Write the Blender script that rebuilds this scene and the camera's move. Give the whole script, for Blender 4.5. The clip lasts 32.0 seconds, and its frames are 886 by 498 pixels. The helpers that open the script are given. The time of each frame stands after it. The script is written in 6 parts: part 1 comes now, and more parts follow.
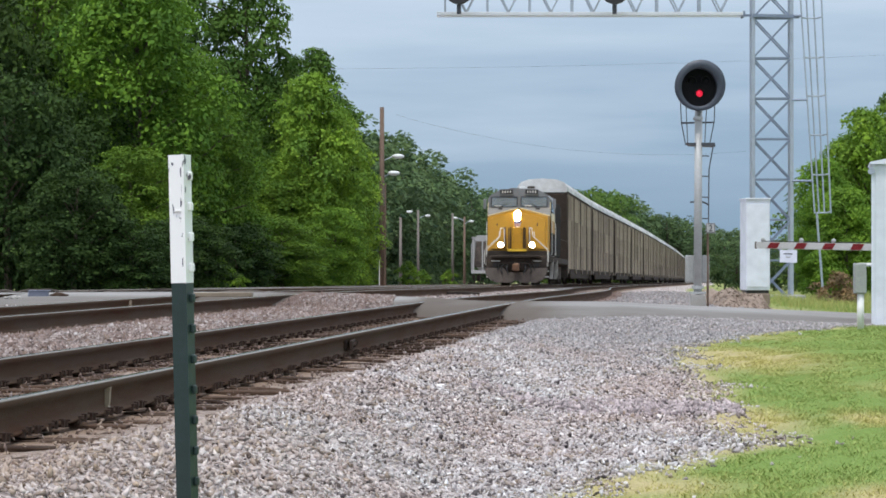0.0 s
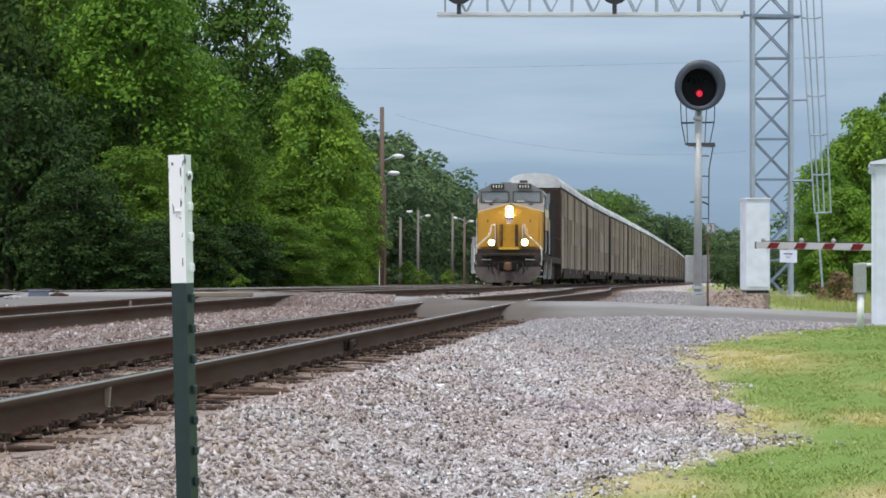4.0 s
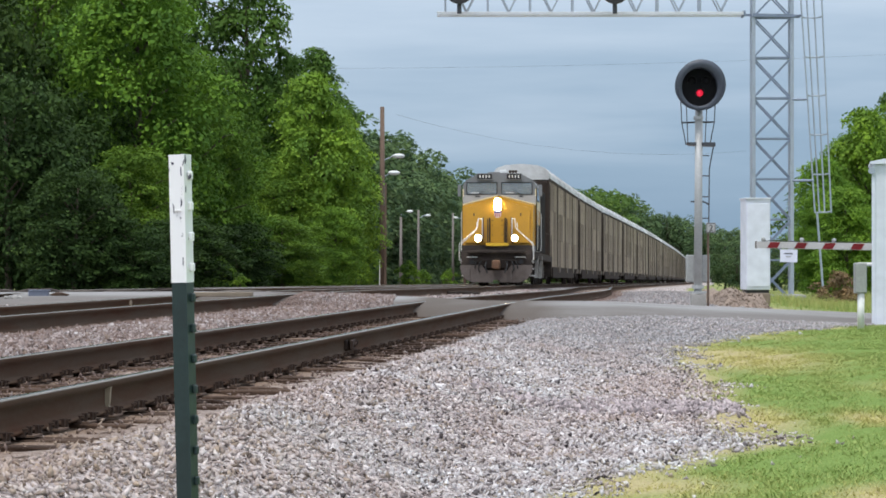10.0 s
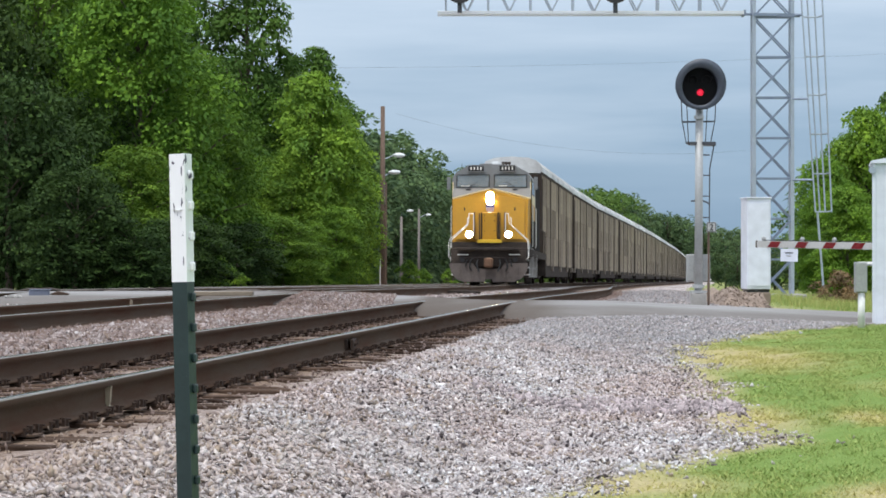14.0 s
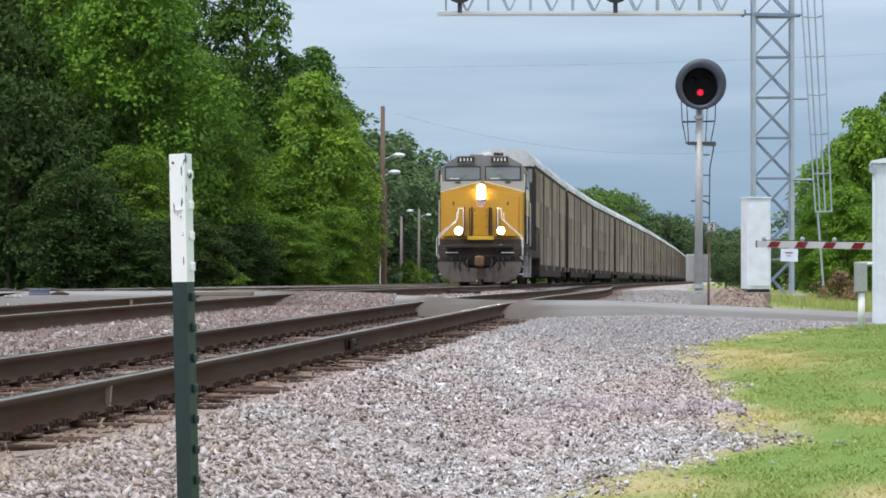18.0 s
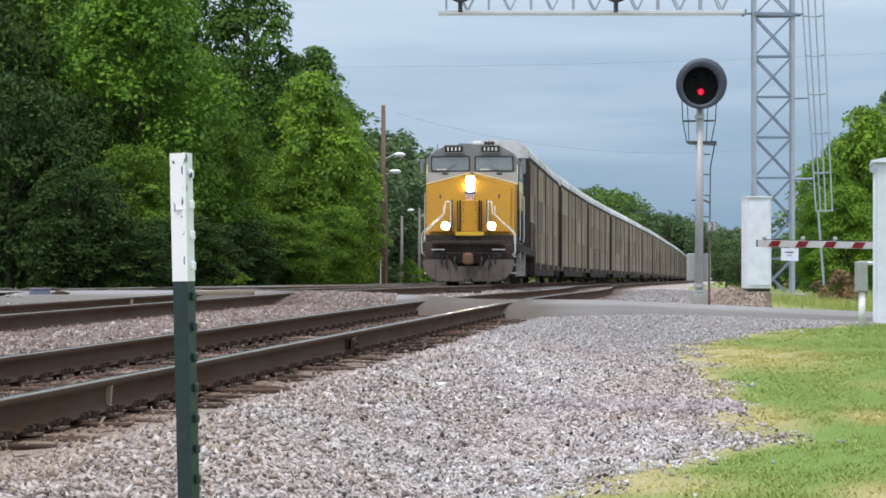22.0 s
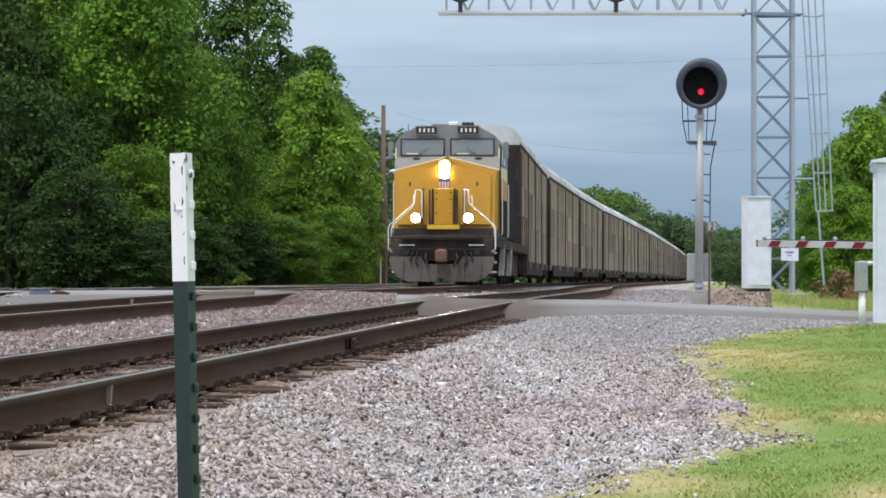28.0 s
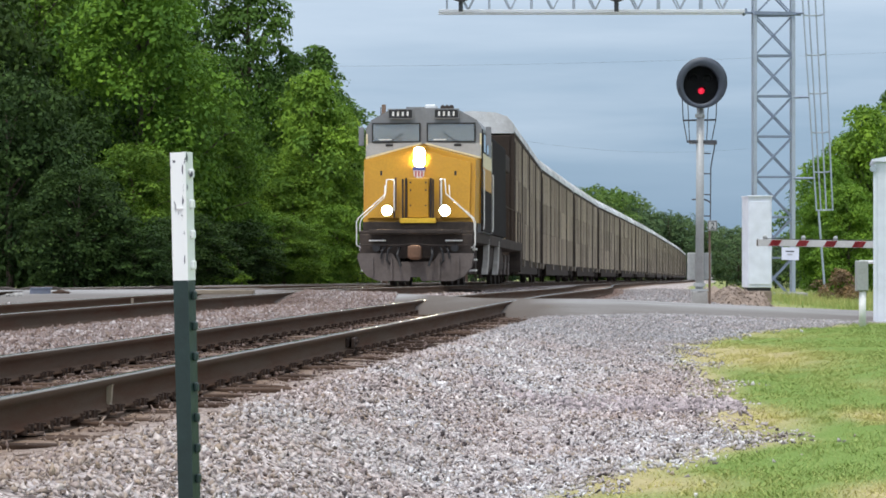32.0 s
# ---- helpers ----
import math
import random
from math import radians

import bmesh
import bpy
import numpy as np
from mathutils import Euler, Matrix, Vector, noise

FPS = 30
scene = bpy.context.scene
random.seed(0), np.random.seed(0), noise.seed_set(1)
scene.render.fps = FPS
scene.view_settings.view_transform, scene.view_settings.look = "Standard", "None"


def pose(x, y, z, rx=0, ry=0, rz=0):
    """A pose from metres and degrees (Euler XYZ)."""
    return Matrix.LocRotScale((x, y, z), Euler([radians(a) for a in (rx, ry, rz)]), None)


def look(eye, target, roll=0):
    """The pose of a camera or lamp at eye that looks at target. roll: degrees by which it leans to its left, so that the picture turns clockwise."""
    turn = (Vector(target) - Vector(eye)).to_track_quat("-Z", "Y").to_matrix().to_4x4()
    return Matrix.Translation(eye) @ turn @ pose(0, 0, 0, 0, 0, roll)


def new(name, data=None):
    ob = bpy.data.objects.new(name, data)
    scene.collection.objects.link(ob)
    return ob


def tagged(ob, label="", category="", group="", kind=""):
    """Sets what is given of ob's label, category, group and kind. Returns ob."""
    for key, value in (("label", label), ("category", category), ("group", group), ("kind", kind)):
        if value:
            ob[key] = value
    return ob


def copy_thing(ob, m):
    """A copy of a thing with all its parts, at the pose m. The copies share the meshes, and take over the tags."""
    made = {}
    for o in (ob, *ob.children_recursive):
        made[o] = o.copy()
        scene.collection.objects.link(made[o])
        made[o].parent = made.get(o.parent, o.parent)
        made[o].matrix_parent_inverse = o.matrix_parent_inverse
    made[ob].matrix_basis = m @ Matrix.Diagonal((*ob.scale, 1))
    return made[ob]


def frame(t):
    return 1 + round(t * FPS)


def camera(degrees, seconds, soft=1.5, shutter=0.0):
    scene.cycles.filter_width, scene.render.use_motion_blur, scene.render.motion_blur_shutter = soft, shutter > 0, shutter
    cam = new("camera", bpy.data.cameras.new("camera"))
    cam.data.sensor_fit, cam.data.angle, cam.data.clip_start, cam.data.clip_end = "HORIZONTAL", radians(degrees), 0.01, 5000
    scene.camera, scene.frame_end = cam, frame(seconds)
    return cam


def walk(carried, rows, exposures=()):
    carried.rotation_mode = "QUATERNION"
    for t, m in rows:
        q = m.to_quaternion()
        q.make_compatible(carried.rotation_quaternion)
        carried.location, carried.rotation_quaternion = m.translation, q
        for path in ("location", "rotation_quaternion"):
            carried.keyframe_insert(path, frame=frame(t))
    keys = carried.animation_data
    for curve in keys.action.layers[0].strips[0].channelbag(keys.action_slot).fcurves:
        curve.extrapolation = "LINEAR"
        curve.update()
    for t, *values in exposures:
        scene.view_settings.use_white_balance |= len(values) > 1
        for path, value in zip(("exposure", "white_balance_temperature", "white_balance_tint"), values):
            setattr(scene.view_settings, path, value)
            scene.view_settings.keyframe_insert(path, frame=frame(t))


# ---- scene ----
# A tripod camera beside a double-track railway; y points along the view, z = 0 is the top of the near rails.
cam = camera(22.18, 32.0, soft=1.7)
EYE = (0.0, 0.0, 0.70)


def aim(dx, dy):
    """The camera's pose, drifted by dx and dy 1/4000 radians."""
    return pose(*EYE, 90 + math.degrees((14.5 + dy) / 4000), 0, math.degrees(dx / 4000))


walk(cam, [(0.0, aim(0, 0)), (9.0, aim(0.3, -0.3)), (12.0, aim(1.2, -1.6)), (18.5, aim(1.5, -2.0)),
           (20.5, aim(2.3, -3.0)), (30.0, aim(2.6, -3.2)), (32.0, aim(3.2, -4.5))],
     exposures=[(0.0, -0.04), (6.0, -0.10), (9.0, -0.09), (11.0, -0.01), (13.0, 0.02), (20.0, 0.03), (25.0, 0.02), (28.0, -0.03), (30.0, -0.10), (31.0, -0.06), (32.0, 0.0)])

# ---- world, sun ----
world = bpy.data.worlds.new("sky")
scene.world = world
world.use_nodes = True
wn, wl = world.node_tree.nodes, world.node_tree.links
wn.clear()
SUN_ELEV, SUN_AZ = radians(70), radians(212)
sky = wn.new("ShaderNodeTexSky")
sky.sky_type, sky.sun_disc, sky.sun_elevation, sky.sun_rotation = "NISHITA", False, SUN_ELEV, SUN_AZ
sky_dim = wn.new("ShaderNodeMix")
sky_dim.data_type, sky_dim.blend_type = "RGBA", "MULTIPLY"
sky_dim.inputs["Factor"].default_value = 1.0
sky_dim.inputs["B"].default_value = (0.1, 0.1, 0.1, 1)
wl.new(sky.outputs["Color"], sky_dim.inputs["A"])
tc = wn.new("ShaderNodeTexCoord")
sep = wn.new("ShaderNodeSeparateXYZ")
wl.new(tc.outputs["Generated"], sep.inputs[0])
stretch = wn.new("ShaderNodeMapping")
stretch.inputs["Scale"].default_value = (1.4, 1.4, 13.0)
wl.new(tc.outputs["Generated"], stretch.inputs["Vector"])
cloud = wn.new("ShaderNodeTexNoise")
cloud.inputs["Scale"].default_value, cloud.inputs["Detail"].default_value, cloud.inputs["Roughness"].default_value = 2.3, 7.0, 0.55
wl.new(stretch.outputs[0], cloud.inputs["Vector"])
lift = wn.new("ShaderNodeMath")
lift.operation, lift.inputs[1].default_value, lift.inputs[2].default_value = "MULTIPLY_ADD", 2.75, 0.055
wl.new(sep.outputs["Z"], lift.inputs[0])
wob = wn.new("ShaderNodeMath")
wob.operation, wob.inputs[1].default_value, wob.inputs[2].default_value = "MULTIPLY_ADD", 0.42, -0.205
wl.new(cloud.outputs["Fac"], wob.inputs[0])
both = wn.new("ShaderNodeMath")
both.operation = "ADD"
wl.new(lift.outputs[0], both.inputs[0])
wl.new(wob.outputs[0], both.inputs[1])
deck = wn.new("ShaderNodeValToRGB")
deck.color_ramp.elements[0].position, deck.color_ramp.elements[0].color = 0.05, (0.213, 0.325, 0.462, 1)
deck.color_ramp.elements[1].position, deck.color_ramp.elements[1].color = 1.0, (0.91, 1.0, 1.15, 1)
e = deck.color_ramp.elements.new(0.20)
e.color = (0.272, 0.39, 0.53, 1)
e = deck.color_ramp.elements.new(0.40)
e.color = (0.515, 0.62, 0.75, 1)
wl.new(both.outputs[0], deck.inputs["Fac"])
overcast = wn.new("ShaderNodeMix")
overcast.data_type = "RGBA"
overcast.inputs["Factor"].default_value = 0.92
wl.new(sky_dim.outputs["Result"], overcast.inputs["A"])
wl.new(deck.outputs["Color"], overcast.inputs["B"])
bg = wn.new("ShaderNodeBackground")
bg.inputs["Strength"].default_value = 1.18
wl.new(overcast.outputs["Result"], bg.inputs["Color"])
out = wn.new("ShaderNodeOutputWorld")
wl.new(bg.outputs[0], out.inputs["Surface"])

sun_data = bpy.data.lights.new("sun", "SUN")
sun_data.energy, sun_data.angle, sun_data.color = 2.7, radians(10), (1.0, 0.975, 0.935)
sun = new("sun", sun_data)
sun.matrix_world = look((-23, -36, 118), (0, 0, 0))


# ---- materials ----
def principled(name, rough=0.7, metal=0.0):
    m = bpy.data.materials.new(name)
    m.use_nodes = True
    b = m.node_tree.nodes["Principled BSDF"]
    b.inputs["Roughness"].default_value, b.inputs["Metallic"].default_value = rough, metal
    return m, m.node_tree.nodes, m.node_tree.links, b


def noise_node(n, l, scale, detail=4.0, rough=0.6, stretch_by=None, coord="Object"):
    c = n.new("ShaderNodeTexCoord")
    t = n.new("ShaderNodeTexNoise")
    t.inputs["Scale"].default_value, t.inputs["Detail"].default_value, t.inputs["Roughness"].default_value = scale, detail, rough
    if stretch_by:
        mp = n.new("ShaderNodeMapping")
        mp.inputs["Scale"].default_value = stretch_by
        l.new(c.outputs[coord], mp.inputs["Vector"])
        l.new(mp.outputs[0], t.inputs["Vector"])
    else:
        l.new(c.outputs[coord], t.inputs["Vector"])
    return t


def ramp_node(n, l, fac, stops):
    r = n.new("ShaderNodeValToRGB")
    els = r.color_ramp.elements
    while len(els) < len(stops):
        els.new(0.5)
    for el, (p, c) in zip(els, stops):
        el.position, el.color = p, (*c, 1)
    l.new(fac, r.inputs["Fac"])
    return r


def mix_node(n, l, fac, a, b, how="MIX"):
    x = n.new("ShaderNodeMix")
    x.data_type, x.blend_type = "RGBA", how
    for sock, v in (("Factor", fac), ("A", a), ("B", b)):
        if isinstance(v, (int, float)):
            x.inputs[sock].default_value = v
        elif isinstance(v, tuple):
            x.inputs[sock].default_value = (*v, 1)
        else:
            l.new(v, x.inputs[sock])
    return x.outputs["Result"]


def bump_node(n, l, b, height, strength=0.3, distance=0.01):
    bu = n.new("ShaderNodeBump")
    bu.inputs["Strength"].default_value, bu.inputs["Distance"].default_value = strength, distance
    l.new(height, bu.inputs["Height"])
    l.new(bu.outputs[0], b.inputs["Normal"])


def weathered(name, base, dark, rough=0.6, metal=0.0, fine=40.0, broad=2.0, stain=0.5, streak=None, bump=0.15, island=0.0, obj=0.0, obj_col=None):
    """Paint, steel, wood or stone: a base colour with fine grain and broad stains."""
    m, n, l, b = principled(name, rough, metal)
    f = noise_node(n, l, fine, 3.0)
    g = noise_node(n, l, broad, 5.0, 0.65, streak)
    fine_col = mix_node(n, l, ramp_node(n, l, f.outputs["Fac"], [(0.3, (0, 0, 0)), (0.75, (1, 1, 1))]).outputs["Color"],
                        tuple(c * 0.86 for c in base), tuple(min(1, c * 1.08) for c in base))
    sf = ramp_node(n, l, g.outputs["Fac"], [(0.42, (0, 0, 0)), (0.72, (stain,) * 3)])
    col = mix_node(n, l, sf.outputs["Color"], fine_col, dark)
    if island:
        geo = n.new("ShaderNodeNewGeometry")
        v = ramp_node(n, l, geo.outputs["Random Per Island"], [(0, (1 - island,) * 3), (1, (1 + island * 0.6,) * 3)])
        col = mix_node(n, l, 1.0, col, v.outputs["Color"], "MULTIPLY")
    if obj:
        info = n.new("ShaderNodeObjectInfo")
        lo = obj_col or (1 - obj,) * 3
        v = ramp_node(n, l, info.outputs["Random"], [(0, lo), (1, (1 + obj * 0.5,) * 3)])
        col = mix_node(n, l, 1.0, col, v.outputs["Color"], "MULTIPLY")
    l.new(col, b.inputs["Base Color"])
    if bump:
        bump_node(n, l, b, f.outputs["Fac"], bump, 0.01)
    rr = n.new("ShaderNodeMath")
    rr.operation, rr.inputs[1].default_value, rr.inputs[2].default_value = "MULTIPLY_ADD", 0.25, rough - 0.12
    l.new(g.outputs["Fac"], rr.inputs[0])
    l.new(rr.outputs[0], b.inputs["Roughness"])
    return m


def glow(name, col, strength):
    m, n, l, b = principled(name, 0.3)
    b.inputs["Base Color"].default_value = (*col, 1)
    b.inputs["Emission Color"].default_value = (*col, 1)
    b.inputs["Emission Strength"].default_value = strength
    return m


def leaf_mat(name, light, dark, trans=0.25):
    m, n, l, b = principled(name, 0.8)
    b.inputs["Specular IOR Level"].default_value = 0.2
    geo = n.new("ShaderNodeNewGeometry")
    info = n.new("ShaderNodeObjectInfo")
    g = noise_node(n, l, 0.55, 4.0, 0.65)
    a = mix_node(n, l, geo.outputs["Random Per Island"], dark, light)
    v = ramp_node(n, l, g.outputs["Fac"], [(0.32, (0.48, 0.56, 0.62)), (0.68, (1.50, 1.38, 1.0))])
    a = mix_node(n, l, 1.0, a, v.outputs["Color"], "MULTIPLY")
    w = ramp_node(n, l, info.outputs["Random"], [(0, (0.85, 0.92, 0.85)), (1, (1.12, 1.05, 1.0))])
    a = mix_node(n, l, 1.0, a, w.outputs["Color"], "MULTIPLY")
    l.new(a, b.inputs["Base Color"])
    t = n.new("ShaderNodeBsdfTranslucent")
    l.new(a, t.inputs["Color"])
    ms = n.new("ShaderNodeMixShader")
    ms.inputs[0].default_value = trans
    l.new(b.outputs[0], ms.inputs[1])
    l.new(t.outputs[0], ms.inputs[2])
    l.new(ms.outputs[0], n["Material Output"].inputs["Surface"])
    return m


def ground_mat():
    """Gravel, with grass and dry grass where the sheet's mask says so."""
    m, n, l, b = principled("ground_cover", 0.95)
    c = n.new("ShaderNodeTexCoord")
    vor = n.new("ShaderNodeTexVoronoi")
    vor.inputs["Scale"].default_value = 34.0
    l.new(c.outputs["Object"], vor.inputs["Vector"])
    bw = n.new("ShaderNodeRGBToBW")
    l.new(vor.outputs["Color"], bw.inputs[0])
    stone = ramp_node(n, l, bw.outputs[0], [(0.2, (0.19, 0.17, 0.162)), (0.5, (0.41, 0.378, 0.362)), (0.85, (0.62, 0.585, 0.57))])
    broad = noise_node(n, l, 0.6, 4.0)
    tint = ramp_node(n, l, broad.outputs["Fac"], [(0.35, (0.80, 0.77, 0.76)), (0.65, (1.05, 1.0, 1.0))])
    gravel = mix_node(n, l, 1.0, stone.outputs["Color"], tint.outputs["Color"], "MULTIPLY")
    rust = n.new("ShaderNodeAttribute")
    rust.attribute_name = "oily"
    gravel = mix_node(n, l, rust.outputs["Fac"], gravel, (0.190, 0.128, 0.086))
    fine = noise_node(n, l, 30.0, 4.0)
    patch = n.new("ShaderNodeAttribute")
    patch.attribute_name = "dry"
    green = ramp_node(n, l, fine.outputs["Fac"], [(0.3, (0.125, 0.196, 0.044)), (0.7, (0.190, 0.275, 0.072))])
    dry = ramp_node(n, l, fine.outputs["Fac"], [(0.3, (0.32, 0.27, 0.135)), (0.7, (0.47, 0.41, 0.22))])
    pf = ramp_node(n, l, patch.outputs["Fac"], [(0.2, (0, 0, 0)), (0.8, (1, 1, 1))])
    grass = mix_node(n, l, pf.outputs["Color"], green.outputs["Color"], dry.outputs["Color"])
    mask = n.new("ShaderNodeAttribute")
    mask.attribute_name = "grass"
    edge = noise_node(n, l, 2.6, 8.0, 0.78)
    am = n.new("ShaderNodeMath")
    am.operation, am.inputs[1].default_value = "MULTIPLY_ADD", 1.1
    l.new(edge.outputs["Fac"], am.inputs[0])
    l.new(mask.outputs["Fac"], am.inputs[2])
    mf = ramp_node(n, l, am.outputs[0], [(0.84, (0, 0, 0)), (1.24, (1, 1, 1))])
    col = mix_node(n, l, mf.outputs["Color"], gravel, grass)
    l.new(col, b.inputs["Base Color"])
    bump_node(n, l, b, vor.outputs["Distance"], 0.6, 0.03)
    return m


GROUND = ground_mat()


def stone_mat():
    """Crushed stone: every piece its own tone, dusted with rust near the rails."""
    m, n, l, b = principled("ballast_stone", 0.92)
    geo = n.new("ShaderNodeNewGeometry")
    tone = ramp_node(n, l, geo.outputs["Random Per Island"], [(0, (0.060, 0.054, 0.056)), (0.09, (0.150, 0.134, 0.136)), (0.20, (0.420, 0.360, 0.290)), (0.32, (0.360, 0.332, 0.340)), (0.48, (0.520, 0.478, 0.458)), (0.62, (0.500, 0.482, 0.496)), (0.80, (0.600, 0.566, 0.560)), (0.93, (0.700, 0.680, 0.685)), (1.0, (0.88, 0.87, 0.87))])
    f = noise_node(n, l, 70.0, 3.0)
    g = noise_node(n, l, 0.7, 4.0)
    v = ramp_node(n, l, f.outputs["Fac"], [(0.3, (0.80, 0.785, 0.77)), (0.7, (1.10, 1.075, 1.06))])
    w = ramp_node(n, l, g.outputs["Fac"], [(0.35, (0.92, 0.84, 0.82)), (0.65, (1.02, 1.06, 1.09))])
    col = mix_node(n, l, 1.0, tone.outputs["Color"], v.outputs["Color"], "MULTIPLY")
    col = mix_node(n, l, 1.0, col, w.outputs["Color"], "MULTIPLY")
    a = n.new("ShaderNodeAttribute")
    a.attribute_name = "oily"
    col = mix_node(n, l, a.outputs["Fac"], col, (0.170, 0.118, 0.100))
    a = n.new("ShaderNodeAttribute")
    a.attribute_name = "sand"
    col = mix_node(n, l, a.outputs["Fac"], col, (0.440, 0.345, 0.255))
    a = n.new("ShaderNodeAttribute")
    a.attribute_name = "silt"
    col = mix_node(n, l, a.outputs["Fac"], col, (0.250, 0.252, 0.262))
    l.new(col, b.inputs["Base Color"])
    bump_node(n, l, b, f.outputs["Fac"], 0.4, 0.01)
    return m


STONE = stone_mat()
PINK_STONE = weathered("purplish_stone", (0.47, 0.405, 0.41), (0.25, 0.20, 0.21), 0.92, fine=60, broad=6, stain=0.8, island=0.6)
ASPHALT = weathered("worn_asphalt", (0.285, 0.280, 0.276), (0.170, 0.162, 0.156), 0.92, fine=38, broad=1.1, stain=0.8, streak=(0.5, 1.6, 1.0), bump=0.4)


def greased(m):
    """Grease and rust from the trains on the road beside the rails; also a darker front slope."""
    n, l = m.node_tree.nodes, m.node_tree.links
    b = n["Principled BSDF"]
    clean = b.inputs["Base Color"].links[0].from_socket
    a = n.new("ShaderNodeAttribute")
    a.attribute_name = "oily"
    l.new(mix_node(n, l, a.outputs["Fac"], clean, (0.105, 0.088, 0.076)), b.inputs["Base Color"])


greased(ASPHALT)
CONCRETE = weathered("concrete", (0.36, 0.35, 0.33), (0.20, 0.19, 0.17), 0.9, fine=25, broad=1.5, stain=0.7)
RAIL_SIDE = weathered("rusty_rail_side", (0.088, 0.061, 0.043), (0.074, 0.033, 0.018), 0.9, 0.0, fine=60, broad=2.2, stain=0.9, streak=(1, 0.35, 3), bump=0.25)
RAIL_TOP = weathered("worn_rail_head", (0.150, 0.138, 0.114), (0.085, 0.073, 0.056), 0.20, 0.9, fine=30, broad=2, stain=0.5, bump=0.12)
RAIL_EDGE = weathered("dull_rail_shoulder", (0.215, 0.20, 0.175), (0.11, 0.092, 0.072), 0.6, 0.1, fine=40, broad=3, stain=0.6, bump=0.05)
TIE_WOOD = weathered("creosoted_tie", (0.090, 0.058, 0.041), (0.022, 0.016, 0.013), 0.92, fine=22, broad=3.2, stain=0.95, streak=(1, 8, 8), bump=0.9, obj=0.6, obj_col=(0.34, 0.31, 0.30))
OLD_TIMBER = weathered("weathered_grey_timber", (0.135, 0.118, 0.106), (0.036, 0.029, 0.026), 0.92, fine=22, broad=2.6, stain=0.9, streak=(1, 8, 8), bump=0.8, obj=0.7, obj_col=(0.28, 0.25, 0.23))
RUSTY_PLATE = weathered("rusty_plate", (0.120, 0.078, 0.054), (0.060, 0.036, 0.024), 0.9, 0.0, fine=60, broad=6, stain=0.8)
DARK_IRON = weathered("dark_iron", (0.052, 0.037, 0.030), (0.070, 0.036, 0.022), 0.75, 0.2, fine=60, broad=4)
STEEL_PALE = weathered("bare_steel", (0.34, 0.285, 0.20), (0.20, 0.155, 0.10), 0.55, 0.3, fine=60, broad=4)


def chipped_white():
    """White paint with dark flaked spots."""
    m, n, l, b = principled("chipped_white_paint", 0.5)
    f = noise_node(n, l, 55.0, 5.0, 0.65, (1, 1, 0.45))
    g = noise_node(n, l, 14.0, 3.0)
    both_ = n.new("ShaderNodeMath")
    both_.operation = "MULTIPLY"
    l.new(f.outputs["Fac"], both_.inputs[0])
    l.new(g.outputs["Fac"], both_.inputs[1])
    chips = ramp_node(n, l, both_.outputs[0], [(0.365, (0, 0, 0)), (0.385, (1, 1, 1))])
    dirt = mix_node(n, l, g.outputs["Fac"], (0.90, 0.90, 0.90), (0.80, 0.80, 0.80))
    l.new(mix_node(n, l, chips.outputs["Color"], dirt, (0.07, 0.065, 0.09)), b.inputs["Base Color"])
    bump_node(n, l, b, chips.outputs["Color"], 0.4, 0.001)
    return m


POST_WHITE = chipped_white()
BARE_STEEL = weathered("bare_purple_steel", (0.075, 0.068, 0.105), (0.04, 0.035, 0.05), 0.6, 0.2, fine=200, broad=60)
POST_GREEN = weathered("dark_green_paint", (0.017, 0.037, 0.034), (0.011, 0.022, 0.021), 0.45, fine=40, broad=8, stain=0.5)
# paler than GALV: light from above on the bottom chord put into its colour
LIT_ZINC = weathered("zinc_lit_from_above", (0.66, 0.69, 0.73), (0.5, 0.52, 0.56), 0.5, 0.1, fine=50, broad=3, stain=0.4)
GALV = weathered("galvanised_steel", (0.40, 0.455, 0.53), (0.27, 0.31, 0.37), 0.5, 0.35, fine=50, broad=3, stain=0.5)
BRACE = weathered("blue_grey_brace", (0.22, 0.27, 0.36), (0.15, 0.18, 0.24), 0.55, 0.3, fine=50, broad=3, stain=0.5)
SILVER = weathered("aluminium_paint", (0.43, 0.44, 0.44), (0.28, 0.27, 0.25), 0.5, 0.2, fine=40, broad=4, stain=0.6)
CAB_WHITE = weathered("white_cabinet_paint", (0.73, 0.765, 0.85), (0.63, 0.66, 0.73), 0.45, fine=3, broad=1.2, stain=0.4, bump=0.0)
GREY_BOX = weathered("grey_box_paint", (0.36, 0.37, 0.36), (0.25, 0.25, 0.24), 0.6, fine=30, broad=3, stain=0.5)
BLACK = weathered("black_paint", (0.018, 0.018, 0.020), (0.03, 0.028, 0.026), 0.55, fine=40, broad=4, stain=0.4)
TARGET_GREY = weathered("dark_grey_paint", (0.06, 0.065, 0.075), (0.04, 0.04, 0.045), 0.5, fine=30, broad=4)
# black paint, darkened further for the shade inside the signal's hood
CAVITY_BLACK = weathered("matt_black_cavity", (0.007, 0.007, 0.008), (0.005, 0.005, 0.006), 0.98, fine=30, broad=4, bump=0.0)
HOOD_GREY = weathered("blue_grey_hood_paint", (0.075, 0.088, 0.115), (0.05, 0.06, 0.075), 0.5, fine=30, broad=4)
BARK = weathered("bark", (0.10, 0.078, 0.058), (0.05, 0.04, 0.03), 0.95, fine=12, broad=2, stain=0.6, streak=(3, 3, 0.6), bump=0.6)
POLE_WOOD = weathered("weathered_pole_wood", (0.17, 0.115, 0.085), (0.09, 0.06, 0.045), 0.9, fine=20, broad=1.2, stain=0.7, streak=(4, 4, 0.3), bump=0.4)
